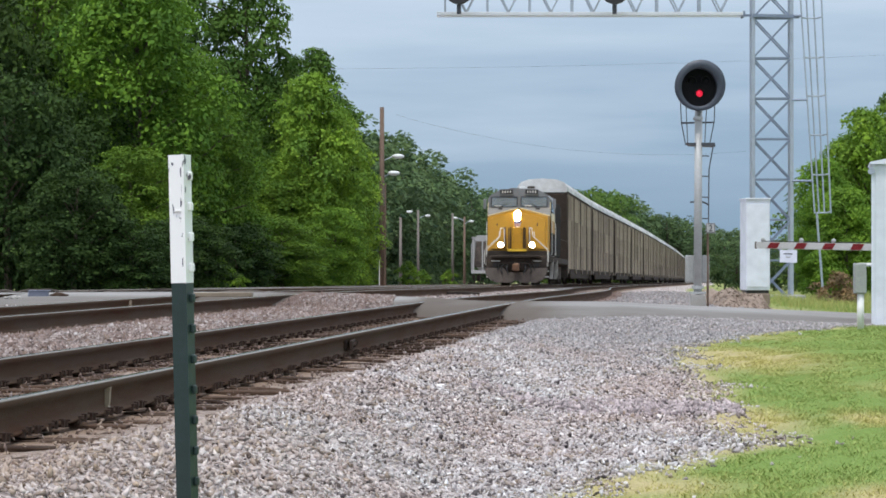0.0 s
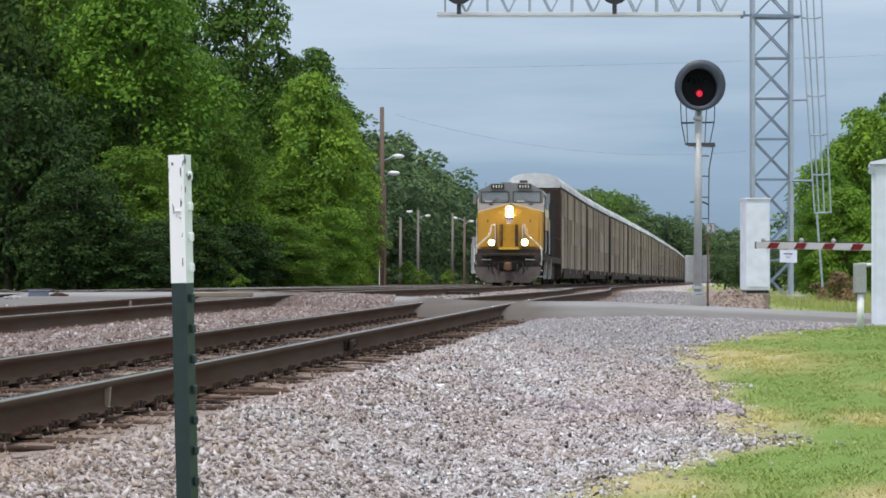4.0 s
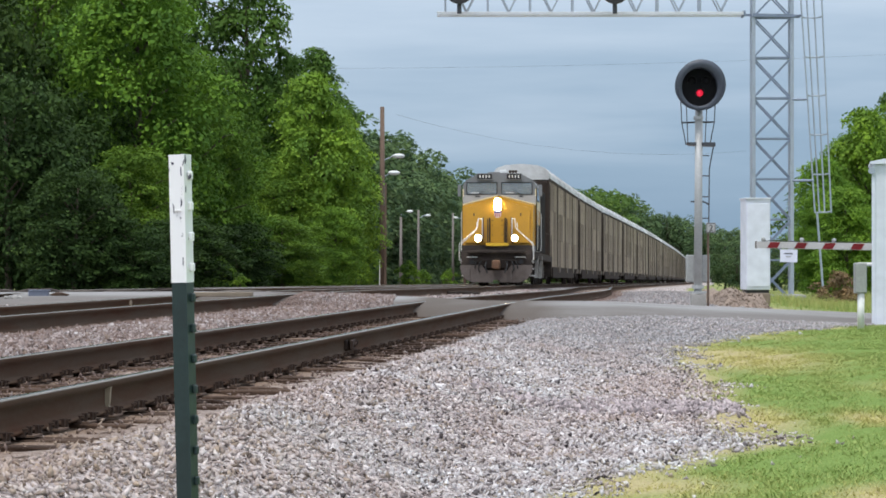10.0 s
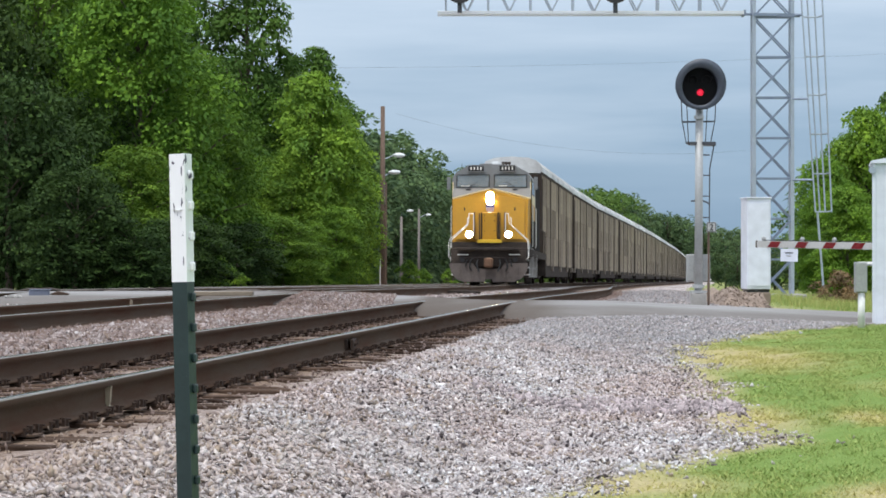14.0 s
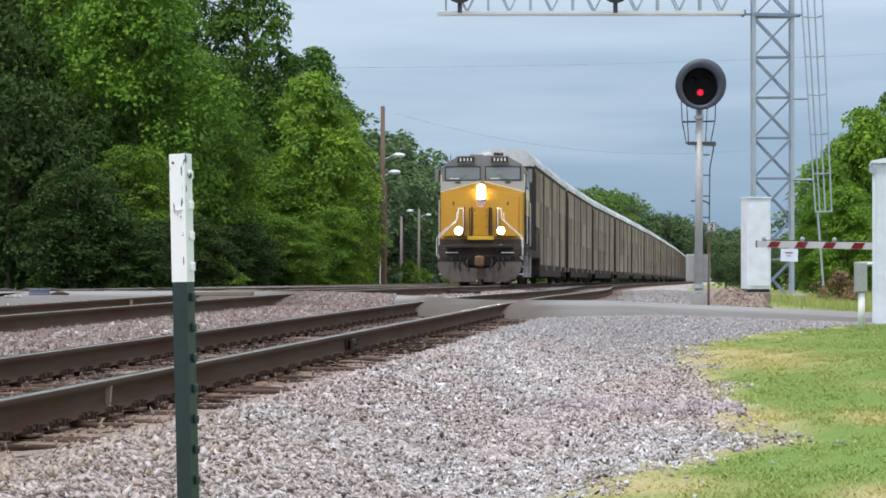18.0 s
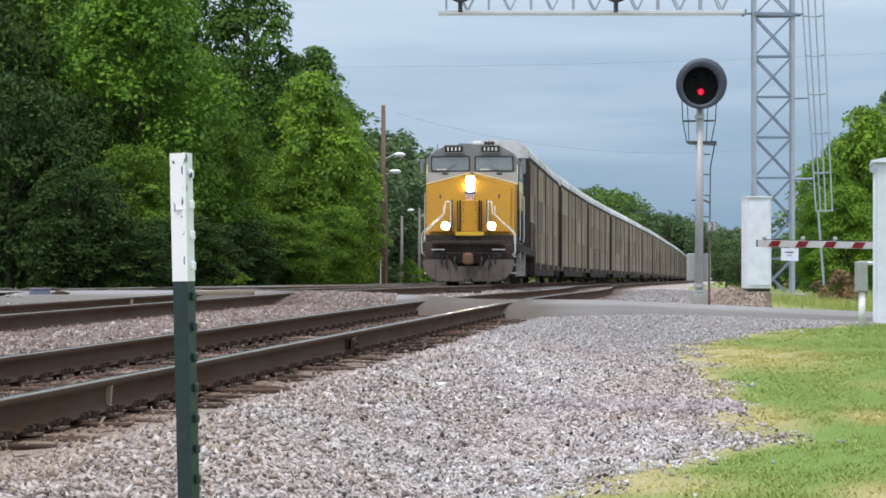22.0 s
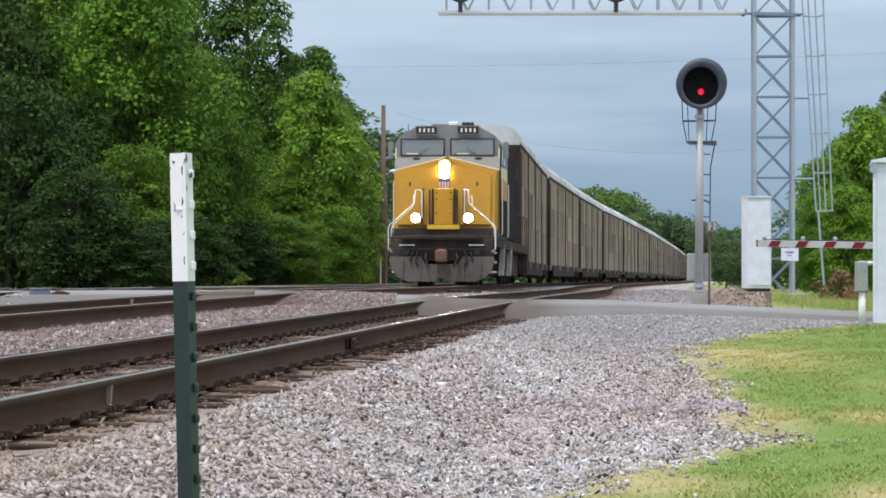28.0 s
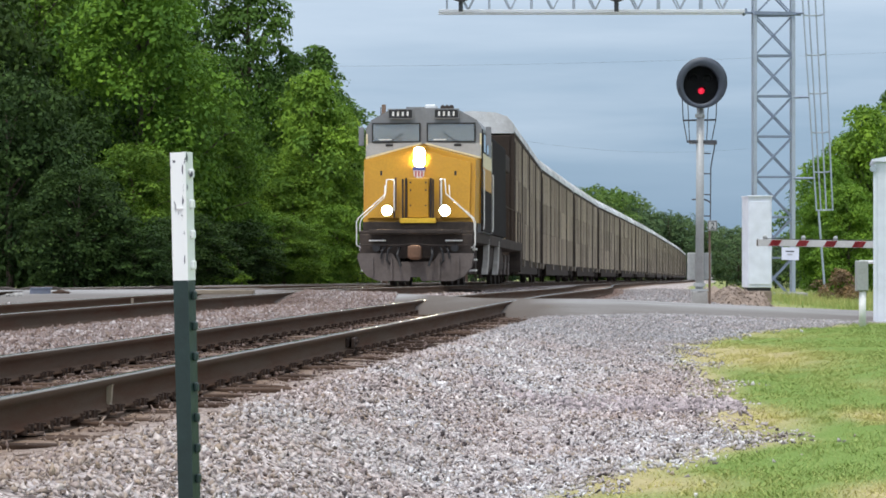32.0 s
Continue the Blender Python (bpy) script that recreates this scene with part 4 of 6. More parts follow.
def build_box_post():
    Y = 31.0
    k = Y / 4000
    X = place(1523, Y)
    g = float(ground_z(X, Y))
    p = thing("terminal_post", "grey terminal box on a short white post in the grass", "terminal box", at=pose(X, Y, g))
    zb = 0.70 + (455.5 - 520) * k - g
    zt = 0.70 + (455.5 - 466) * k - g
    part("post", tube(B(), (0, 0, -0.05), (0, 0, zb + 0.02), 0.048, seg=16), WHITE, p, "short white post", True)
    part("box", box(B(), (-0.01, 0, (zb + zt) / 2), (0.165, 0.12, zt - zb), bevel=0.01), GREY_BOX, p, "grey steel terminal box")
    part("lid", box(B(), (-0.01, -0.065, (zb + zt) / 2), (0.15, 0.012, zt - zb - 0.03), bevel=0.004), GREY_BOX, p)


build_box_post()


def build_gate():
    Y0 = 43.5
    k = Y0 / 4000
    X0 = place(1336, Y0)
    X1, Y1 = X0 + 2.9, 39.6
    z = 0.70 + (455.5 - 434) * k
    g0 = float(ground_z(X1, Y1))
    gate = thing("crossing_gate", "lowered level-crossing gate arm with red and white stripes", "crossing gate", at=pose(0, 0, 0))
    d = Vector((X1 - X0, Y1 - Y0, 0.0))
    L = d.length
    ang = math.degrees(math.atan2(d.y, d.x))
    m = pose(X0, Y0, z, 0, 1.0, ang)
    arm = part("arm", box(B(), (L / 2, 0, 0), (L, 0.03, 0.125), m, 0.004), ARM_WHITE, gate, "dull white gate arm")
    x = 0.34
    while x < L - 0.3:
        bm = B()
        for yy in (-0.019,):
            vs = [bm.verts.new(m @ Vector(p)) for p in ((x, yy, -0.055), (x + 0.27, yy, -0.055), (x + 0.36, yy, 0.055), (x + 0.09, yy, 0.055))]
            bm.faces.new(vs)
        bmesh.ops.solidify(bm, geom=bm.faces[:], thickness=0.003)
        part("stripe", bm, RED, gate, "red reflective stripe")
        x += 0.715
    for x in (0.22, 1.24, 2.06, 3.3):
        bm = box(B(), (x, 0, 0.078), (0.06, 0.05, 0.03), m, 0.006)
        bmesh.ops.create_uvsphere(bm, u_segments=10, v_segments=6, radius=0.045, matrix=m @ Matrix.Translation((x, 0, 0.105)))
        part("arm_lamp", bm, GREY_BOX, gate, "", True)
    part("lamp_cable", pipe(B(), [m @ Vector((0.2 + 0.36 * i, 0, 0.072 + 0.012 * (i % 2))) for i in range(11)], 0.008, 5), BLACK, gate)
    part("arm_end", box(B(), (0.035, 0, 0), (0.03, 0.036, 0.135), m, 0.004), DARK_IRON, gate)
    part("hanging_sign", box(B(), (0.91, -0.01, -0.20), (0.45, 0.012, 0.24), m, 0.004), CAB_WHITE, gate, "small white hanging sign with unreadable writing")
    for dz, wd in ((-0.155, 0.22), (-0.215, 0.12)):
        part("sign_text_bar", box(B(), (0.91, -0.02, dz), (wd, 0.006, 0.018), m), GREY_BOX if wd < 0.2 else TARGET_GREY, gate)
    mx, my = X1 + 0.3, Y1 - 0.3
    part("mechanism", box(B(), (mx, my, g0 + 1.05), (0.5, 0.45, 0.55), None, 0.03), GREY_BOX, gate)
    part("mast", tube(B(), (mx, my, g0 - 0.05), (mx, my, g0 + 1.3), 0.06, seg=12), SILVER, gate)


build_gate()


# ---- trees ----
def leaf_cloud(rng, clumps, per, size, flat=0.6):
    """Leaf quads on flattened, drooping sprays (x, y, z, r): thick above, thin below."""
    C = np.asarray(clumps)
    w = C[:, 3] ** 2
    cnt = np.maximum(12, (per * w / w.mean()).astype(int))
    idx = np.repeat(np.arange(len(C)), cnt)
    n = len(idx)
    d = rng.normal(size=(n, 3))
    d[:, 2] = d[:, 2] * 0.9 + 0.55
    d /= np.linalg.norm(d, axis=1, keepdims=True)
    rad = C[idx, 3] * (0.45 + 0.70 * rng.rand(n) ** 0.6)
    P = C[idx, :3] + d * rad[:, None] * np.array([1, 1, flat])
    out = np.hypot(C[idx, 0], C[idx, 1])[:, None] + 0.01
    along = np.sum((P - C[idx, :3])[:, :2] * C[idx, :2], axis=1, keepdims=True) / out
    P[:, 2] -= 0.35 * np.clip(along[:, 0], -0.5, 2)
    nrm = d * 0.7 + rng.normal(size=(n, 3)) * 0.40 + np.array([0, 0, 0.60])
    nrm /= np.linalg.norm(nrm, axis=1, keepdims=True)
    t = np.cross(nrm, rng.normal(size=(n, 3)))
    t /= np.linalg.norm(t, axis=1, keepdims=True) + 1e-9
    b = np.cross(nrm, t)
    s = size * (0.55 + 0.9 * rng.rand(n))[:, None]
    droop = nrm * s * 0.2
    V = np.stack([P - t * s, P - b * s * 0.6 - droop, P + t * s, P + b * s * 0.6 - droop], 1).reshape(-1, 3)
    F = np.arange(n * 4).reshape(-1, 4)
    return V, F


def make_tree(seed, h, r, low, leaf, per, size, n_clumps, label, clump_r=(0.5, 1.15), n_boughs=30, tight=0.20, top_heavy=0.0, flat=0.6):
    """A broadleaf tree: tapered trunk, limbs, and a crown of leaf sprays from height low up to h."""
    rng = np.random.RandomState(seed)
    t = thing("tree", label, "tree", "trees along the railway")
    clumps = []
    # boughs carry the sprays, so that the outline is lumpy and has gaps
    boughs = []
    for k in range(n_boughs):
        f = ((k + 0.5) / n_boughs) ** (1 - 0.35 * top_heavy)
        z = low + (h - low) * (0.06 + 0.90 * f)
        rr = r * math.sqrt(max(0.05, 1 - (1.25 * f - 0.35) ** 2 / 0.85)) * (0.62 + 0.38 * float(smooth_step(f, 0.05, 0.45)))
        a = k * 2.4 + rng.uniform(-0.4, 0.4)
        q = rng.uniform(0.5, 1.0)
        boughs.append((rr * q * math.cos(a), rr * q * math.sin(a), z, rng.uniform(0.7, 1.35)))
    while len(clumps) < n_clumps:
        bx, by, bz, bs = boughs[len(clumps) % n_boughs]
        f = 1.0 - 0.25 * rng.rand() if rng.rand() < 0.8 else rng.uniform(0.3, 0.8)
        cr = rng.uniform(*clump_r) * (0.75 + 0.25 * bs)
        s = r * tight * bs
        clumps.append((bx * f + rng.normal(0, s), by * f + rng.normal(0, s), min(max(low, bz + rng.normal(0, s * 0.75) - 0.25 * (1 - f) * r), h - cr * 0.3), cr))
    bm = B()
    lean = Vector((rng.uniform(-0.3, 0.3), rng.uniform(-0.3, 0.3), 0))
    tops = [Vector((0, 0, -0.2)), Vector((0, 0, h * 0.25)) + lean * 0.3, Vector((0, 0, h * 0.55)) + lean, Vector((0, 0, h * 0.85)) + lean * 1.5]
    rad = [0.024 * h, 0.018 * h, 0.011 * h, 0.004 * h]
    for i in range(3):
        tube(bm, tops[i], tops[i + 1], rad[i], rad[i + 1], seg=8)
    part("trunk", bm, BARK, t, "", True)
    for i in range(0, n_boughs, 2 if n_boughs > 12 else 1):
        bx, by, bz, _ = boughs[i]
        z0 = min(max(h * 0.18, bz - 0.30 * r - 0.4), h * 0.8)
        root = Vector((lean.x * z0 / h, lean.y * z0 / h, z0))
        tip = Vector((bx, by, bz))
        mid = root.lerp(tip, 0.55) + Vector((0, 0, 0.10 * r))
        limb = tube(B(), root, mid, 0.0065 * h, 0.004 * h, seg=6)
        tube(limb, mid, tip, 0.004 * h, 0.0015 * h, seg=6)
        part("limb", limb, BARK, t)
    V, F = leaf_cloud(rng, clumps, per, size, flat)
    cr = new("crown", raw("crown", V, F, leaf))
    cr.parent = t
    tagged(cr, "dense leafy green crown" if tight > 0.12 else "loose leafy crown with gaps of sky")
    return t


def stand(src, x, y, s, turn, g=None, sz=None):
    s, sz = s if isinstance(s, tuple) else (s, sz)
    z = float(ground_z(x, y)) if g is None else g
    return copy_thing(src, Matrix.Translation((x, y, z)) @ Matrix.Rotation(turn, 4, "Z") @ Matrix.Diagonal((s, s, sz or s, 1)))


rng_t = random.Random(11)
big_a = make_tree(1, 10.5, 4.2, 0.3, LEAF_A, 145, 0.092, 250, "large mid-green broadleaf tree beside the yard tracks", (0.55, 1.25), 44, 0.13, 0.0, 0.42)
big_b = make_tree(2, 10.0, 4.0, 0.3, LEAF_B, 145, 0.092, 250, "large bright-green broadleaf tree beside the yard tracks", (0.55, 1.25), 42, 0.13, 0.0, 0.42)
big_c = make_tree(6, 7.0, 3.2, 0.2, LEAF_E, 90, 0.10, 190, "dark tree beside the yard tracks, shade put into its leaf colour", (0.45, 1.0), 28, 0.15, 0.0, 0.45)
big_d = make_tree(7, 13.0, 3.6, 2.0, LEAF_F, 95, 0.115, 150, "tall deep-green cottonwood with a loose crown beside the yard", (0.40, 0.85), 38, 0.062, 0.4, 0.65)
big_e = make_tree(9, 8.6, 3.2, 0.3, LEAF_G, 110, 0.108, 200, "light-green young broadleaf tree beside the yard tracks", (0.5, 1.05), 34, 0.13, 0.0, 0.42)
far_a = make_tree(3, 11.0, 4.2, 0.2, LEAF_D, 34, 0.20, 110, "tree in the distant wood with haze put into its leaf colour")
far_b = make_tree(4, 10.0, 4.4, 0.2, LEAF_H, 30, 0.21, 110, "soft green tree in the distant wood")
shrub = make_tree(5, 2.6, 1.7, 0.05, LEAF_B, 90, 0.09, 30, "low bright-green shrub at the foot of the trees", (0.25, 0.5), 9)


def first(src, x, y, s, turn, sz=None):
    z = float(ground_z(x, y))
    src.matrix_basis = Matrix.Translation((x, y, z)) @ Matrix.Rotation(turn, 4, "Z") @ Matrix.Diagonal((s, s, sz or s, 1))


class Row:
    """A row of trees of one kind: each is set by the bearing of its trunk, its half-width and top over the view's level, and its distance."""

    def __init__(self, src, h, r):
        self.src, self.h, self.r, self.used = src, h, r, False

    def add(self, px, half, top, y, turn):
        k = y / 4000
        x = (px - 784) * k
        g = float(ground_z(x, y))
        s, sz = half * k / (self.r * 1.08), (0.70 + (455.5 - top) * k - g) / self.h
        if self.used:
            stand(self.src, x, y, (s / self.src.scale.x, sz / self.src.scale.z), turn, g)
        else:
            self.src.matrix_basis = Matrix.Translation((x, y, g)) @ Matrix.Rotation(turn, 4, "Z") @ Matrix.Diagonal((s, s, sz, 1))
            self.used = True


ROW_A, ROW_B, ROW_C, ROW_D, ROW_E = Row(big_a, 10.5, 4.2), Row(big_b, 10.0, 4.0), Row(big_c, 7.0, 3.2), Row(big_d, 13.0, 3.6), Row(big_e, 8.6, 3.2)
# the near wall of trees beside the yard
ROW_A.add(60, 235, -105, 78, 0.3)
ROW_B.add(236, 210, -70, 72, 1.1)
ROW_A.add(338, 140, 100, 76, 4.0)
ROW_A.add(440, 130, 172, 97, 2.1)
ROW_B.add(385, 115, 235, 80, 3.4)
ROW_A.add(560, 124, 226, 106, 5.0)
ROW_B.add(515, 118, 282, 94, 0.4)
ROW_A.add(235, 140, 265, 68, 1.7)
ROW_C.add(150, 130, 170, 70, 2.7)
# deep shade put into dark leaves at the left end and under the crowns
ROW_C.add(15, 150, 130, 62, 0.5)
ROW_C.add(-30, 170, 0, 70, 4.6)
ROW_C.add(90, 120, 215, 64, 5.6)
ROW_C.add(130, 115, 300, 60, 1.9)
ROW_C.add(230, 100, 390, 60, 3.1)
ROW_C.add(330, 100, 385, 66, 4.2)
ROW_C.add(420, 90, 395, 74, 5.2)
ROW_A.add(500, 95, 385, 82, 1.1)
ROW_B.add(590, 70, 370, 92, 2.2)
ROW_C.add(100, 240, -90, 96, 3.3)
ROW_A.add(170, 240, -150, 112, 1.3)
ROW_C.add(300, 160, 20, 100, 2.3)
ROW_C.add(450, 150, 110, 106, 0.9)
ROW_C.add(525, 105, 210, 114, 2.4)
# tall loose cottonwoods behind
ROW_D.add(434, 128, -100, 98, 0.2)
ROW_D.add(290, 130, -140, 102, 4.1)
ROW_D.add(556, 118, 76, 118, 1.0)
ROW_E.add(556, 108, 136, 95, 0.4)
ROW_E.add(602, 84, 205, 108, 2.9)
ROW_E.add(620, 66, 300, 114, 4.4)
# right-hand trees behind the gate
ROW_E.add(1462, 72, 285, 90, 0.6)
ROW_E.add(1530, 105, 200, 94, 2.5)
ROW_E.add(1500, 75, 335, 84, 1.4)
ROW_B.add(1490, 80, 250, 104, 4.0)
ROW_D.add(1590, 66, 140, 100, 1.2)
ROW_B.add(1620, 130, 180, 98, 1.0)
ROW_A.add(1570, 130, 215, 112, 5.0)
ROW_B.add(1450, 60, 345, 88, 5.5)
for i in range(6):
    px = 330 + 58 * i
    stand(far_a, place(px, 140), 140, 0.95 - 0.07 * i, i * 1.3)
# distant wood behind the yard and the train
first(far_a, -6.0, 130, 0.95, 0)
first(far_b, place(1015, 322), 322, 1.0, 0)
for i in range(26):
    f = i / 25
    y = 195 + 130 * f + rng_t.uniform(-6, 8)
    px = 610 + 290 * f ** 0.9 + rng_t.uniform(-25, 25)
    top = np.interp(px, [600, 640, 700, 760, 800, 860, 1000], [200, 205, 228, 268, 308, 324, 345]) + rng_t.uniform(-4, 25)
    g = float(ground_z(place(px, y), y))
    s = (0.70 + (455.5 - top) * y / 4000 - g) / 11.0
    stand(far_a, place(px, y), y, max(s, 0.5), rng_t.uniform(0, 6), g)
for i in range(34):
    f = i / 33
    px = 985 + 340 * f + rng_t.uniform(-8, 8)
    y = (300 + 70 * (px - 985) / 145 if px < 1085 else 640) + rng_t.uniform(-15, 25)
    top = np.interp(px, [985, 1050, 1110, 1135, 1190, 1225, 1310, 1340], [338, 336, 352, 372, 374, 395, 405, 410]) + rng_t.uniform(-1, 14)
    g = float(ground_z(place(px, y), y))
    s = (0.70 + (455.5 - top) * y / 4000 - g) / 10.0
    stand(far_b if px < 1085 else far_a, place(px, y), y, s, rng_t.uniform(0, 6), g)
for i in range(8):
    px = 1440 + 26 * i
    y = 170 + rng_t.uniform(-15, 25)
    stand(far_b, place(px, y), y, rng_t.uniform(0.6, 0.9), rng_t.uniform(0, 6))
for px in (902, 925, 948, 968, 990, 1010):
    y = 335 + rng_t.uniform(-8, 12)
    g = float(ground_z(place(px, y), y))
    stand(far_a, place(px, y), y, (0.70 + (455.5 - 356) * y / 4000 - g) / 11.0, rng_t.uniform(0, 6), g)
# low dark thicket beyond the gantry
for i in range(9):
    px = 1282 + 17 * i + rng_t.uniform(-6, 6)
    y = 168 + rng_t.uniform(-10, 14)
    g = float(ground_z(place(px, y), y))
    stand(far_a, place(px, y), y, (0.70 + (455.5 - 408 - rng_t.uniform(0, 14)) * y / 4000 - g) / 11.0, rng_t.uniform(0, 6), g, None)
# wood that closes the place on both sides and behind
for i in range(30):
    a = 2 * math.pi * i / 30
    x, y = 75 * math.cos(a), 20 + 85 * math.sin(a)
    if y < 25 and abs(x) > 22:
        stand(far_b, x, y, 1.0 + 0.3 * math.sin(i * 3), i)
first(shrub, -7.2, 72, 0.45, 0)
for px, y, s in ((655, 122, 1.0), (722, 132, 1.3), (748, 136, 0.9), (630, 112, 0.9), (795, 150, 1.0)):
    stand(shrub, place(px, y), y, s, px)
for i in range(4):
    y = 70 + i * 12.0
    stand(shrub, -0.062 * y - 1.8 + rng_t.uniform(-1.5, 1.0), y, rng_t.uniform(0.30, 0.55), rng_t.uniform(0, 6))


brush = make_tree(8, 1.7, 1.3, 0.02, LEAF_DRY, 70, 0.07, 26, "brown dead brush behind the gate", (0.25, 0.5), 9)
first(brush, place(1484, 64), 64, 0.55, 0)
for px, y, s in ((1456, 66, 0.45), (1512, 60, 0.5)):
    stand(brush, place(px, y), y, s, px)


# ---- yard poles and lamps ----
def build_pole(px, y, top, r, lamps, label, wood=True, base_y=None):
    k = y / 4000
    x = place(px, y)
    g = float(ground_z(x, y))
    h = 0.70 + (455.5 - top) * k - g
    p = thing("lamp_pole" if lamps else "utility_pole", label, "utility pole", "yard poles", at=pose(x, y, g))
    part("shaft", tube(B(), (0, 0, -0.1), (0, 0, h), r, r * 0.72, seg=10), POLE_WOOD if wood else POLE_PALE, p, "", True)
    for lx, ly in lamps:
        dx, dz = (lx - px) * k, 0.70 + (455.5 - ly) * k - g
        sgn = 1 if dx > 0 else -1
        arm = part("lamp_arm", pipe(B(), [(0, 0, dz - 0.25), (dx * 0.6, 0, dz - 0.02), (dx - sgn * 0.25, 0, dz)], 0.03), GALV, p)
        bm = B()
        bmesh.ops.create_uvsphere(bm, u_segments=14, v_segments=8, radius=1.0, matrix=Matrix.Translation((dx, -0.05, dz)) @ Matrix.Diagonal(Vector((0.33, 0.18, 0.125, 1)) if y < 140 else Vector((0.24, 0.16, 0.09, 1))))
        part("lamp_head", bm, LAMP_GLASS, arm, "pale street lamp head", True)
    return p


build_pole(676, 118, 190, 0.16, [(705, 277), (697, 307)], "tall weathered wooden pole with two street lamps")
old_pole = scene.objects["lamp_pole"]
part("pale_strip", box(B(), (-0.13, -0.12, 0.75), (0.05, 0.05, 1.5)), RAIL_WHITE, old_pole, "pale marker strip")
part("conduit", tube(B(), (0.16, -0.10, 0.0), (0.16, -0.08, 5.5), 0.07, seg=10), POLE_WOOD, old_pole)
part("conduit", tube(B(), (0.10, -0.16, 4.3), (0.10, -0.14, 5.6), 0.035, seg=8), POLE_PALE, old_pole)
build_pole(652, 150, 330, 0.10, [(636, 342), (622, 320)], "slim pole with two pale lamps among the trees")
build_pole(709, 165, 385, 0.13, [(725, 375)], "slim grey weathered pole with a pale lamp", False)
build_pole(740, 185, 372, 0.13, [(757, 382)], "slim grey weathered pole with a pale lamp", False)
build_pole(801, 150, 378, 0.10, [], "pale bare pole beside the yard tracks", False)
build_pole(822, 190, 384, 0.12, [(805, 386), (834, 392)], "slim pole with two pale lamps")


def build_wires():
    w = thing("overhead_wires", "thin dark overhead wires in the sky", "wire")
    Y = 118.0
    k = Y / 4000
    for (pa, ya, pb, yb, sag) in ((700, 203, 1320, 268, 30), (560, 122, 1600, 96, 6)):
        pts = []
        for i in range(25):
            f = i / 24
            px, py = pa + (pb - pa) * f, ya + (yb - ya) * f + 4 * sag * f * (1 - f)
            pts.append((place(px, Y + 20 * f), Y + 20 * f, 0.70 + (455.5 - py) * (Y + 20 * f) / 4000))
        part("wire", pipe(B(), pts, 0.0045, 5), TARGET_GREY, w)


build_wires()


# ---- litter by the crossing ----
def ragged_timber(rng, L, wide, high):
    """A rotten timber: three uneven strands with broken ends."""
    bm = B()
    y = -wide / 2
    for k in range(3):
        w = wide / 3 * rng.uniform(0.8, 1.1)
        x0, x1_ = -L / 2 + rng.uniform(0, 0.2) * L, L / 2 - rng.uniform(0, 0.2) * L
        lift_ = rng.uniform(0.6, 1.1)
        hs = [high * lift_ * rng.uniform(0.9, 1.1) for _ in range(5)]
        rows = []
        for i in range(5):
            x = x0 + (x1_ - x0) * i / 4
            dy = rng.uniform(-0.012, 0.012)
            hh = hs[i] * (0.6 if i in (0, 4) else 1.0)
            rows.append([bm.verts.new(p) for p in ((x, y + dy, 0), (x, y + dy, hh), (x, y + w * 0.5 + dy, hh + 0.012), (x, y + w + dy, hh), (x, y + w + dy, 0))])
        for p, q in zip(rows, rows[1:]):
            for i in range(5):
                j = (i + 1) % 5
                bm.faces.new((p[i], p[j], q[j], q[i]))
        bm.faces.new(rows[0][::-1])
        bm.faces.new(rows[-1])
        y += wide / 3
    return bm


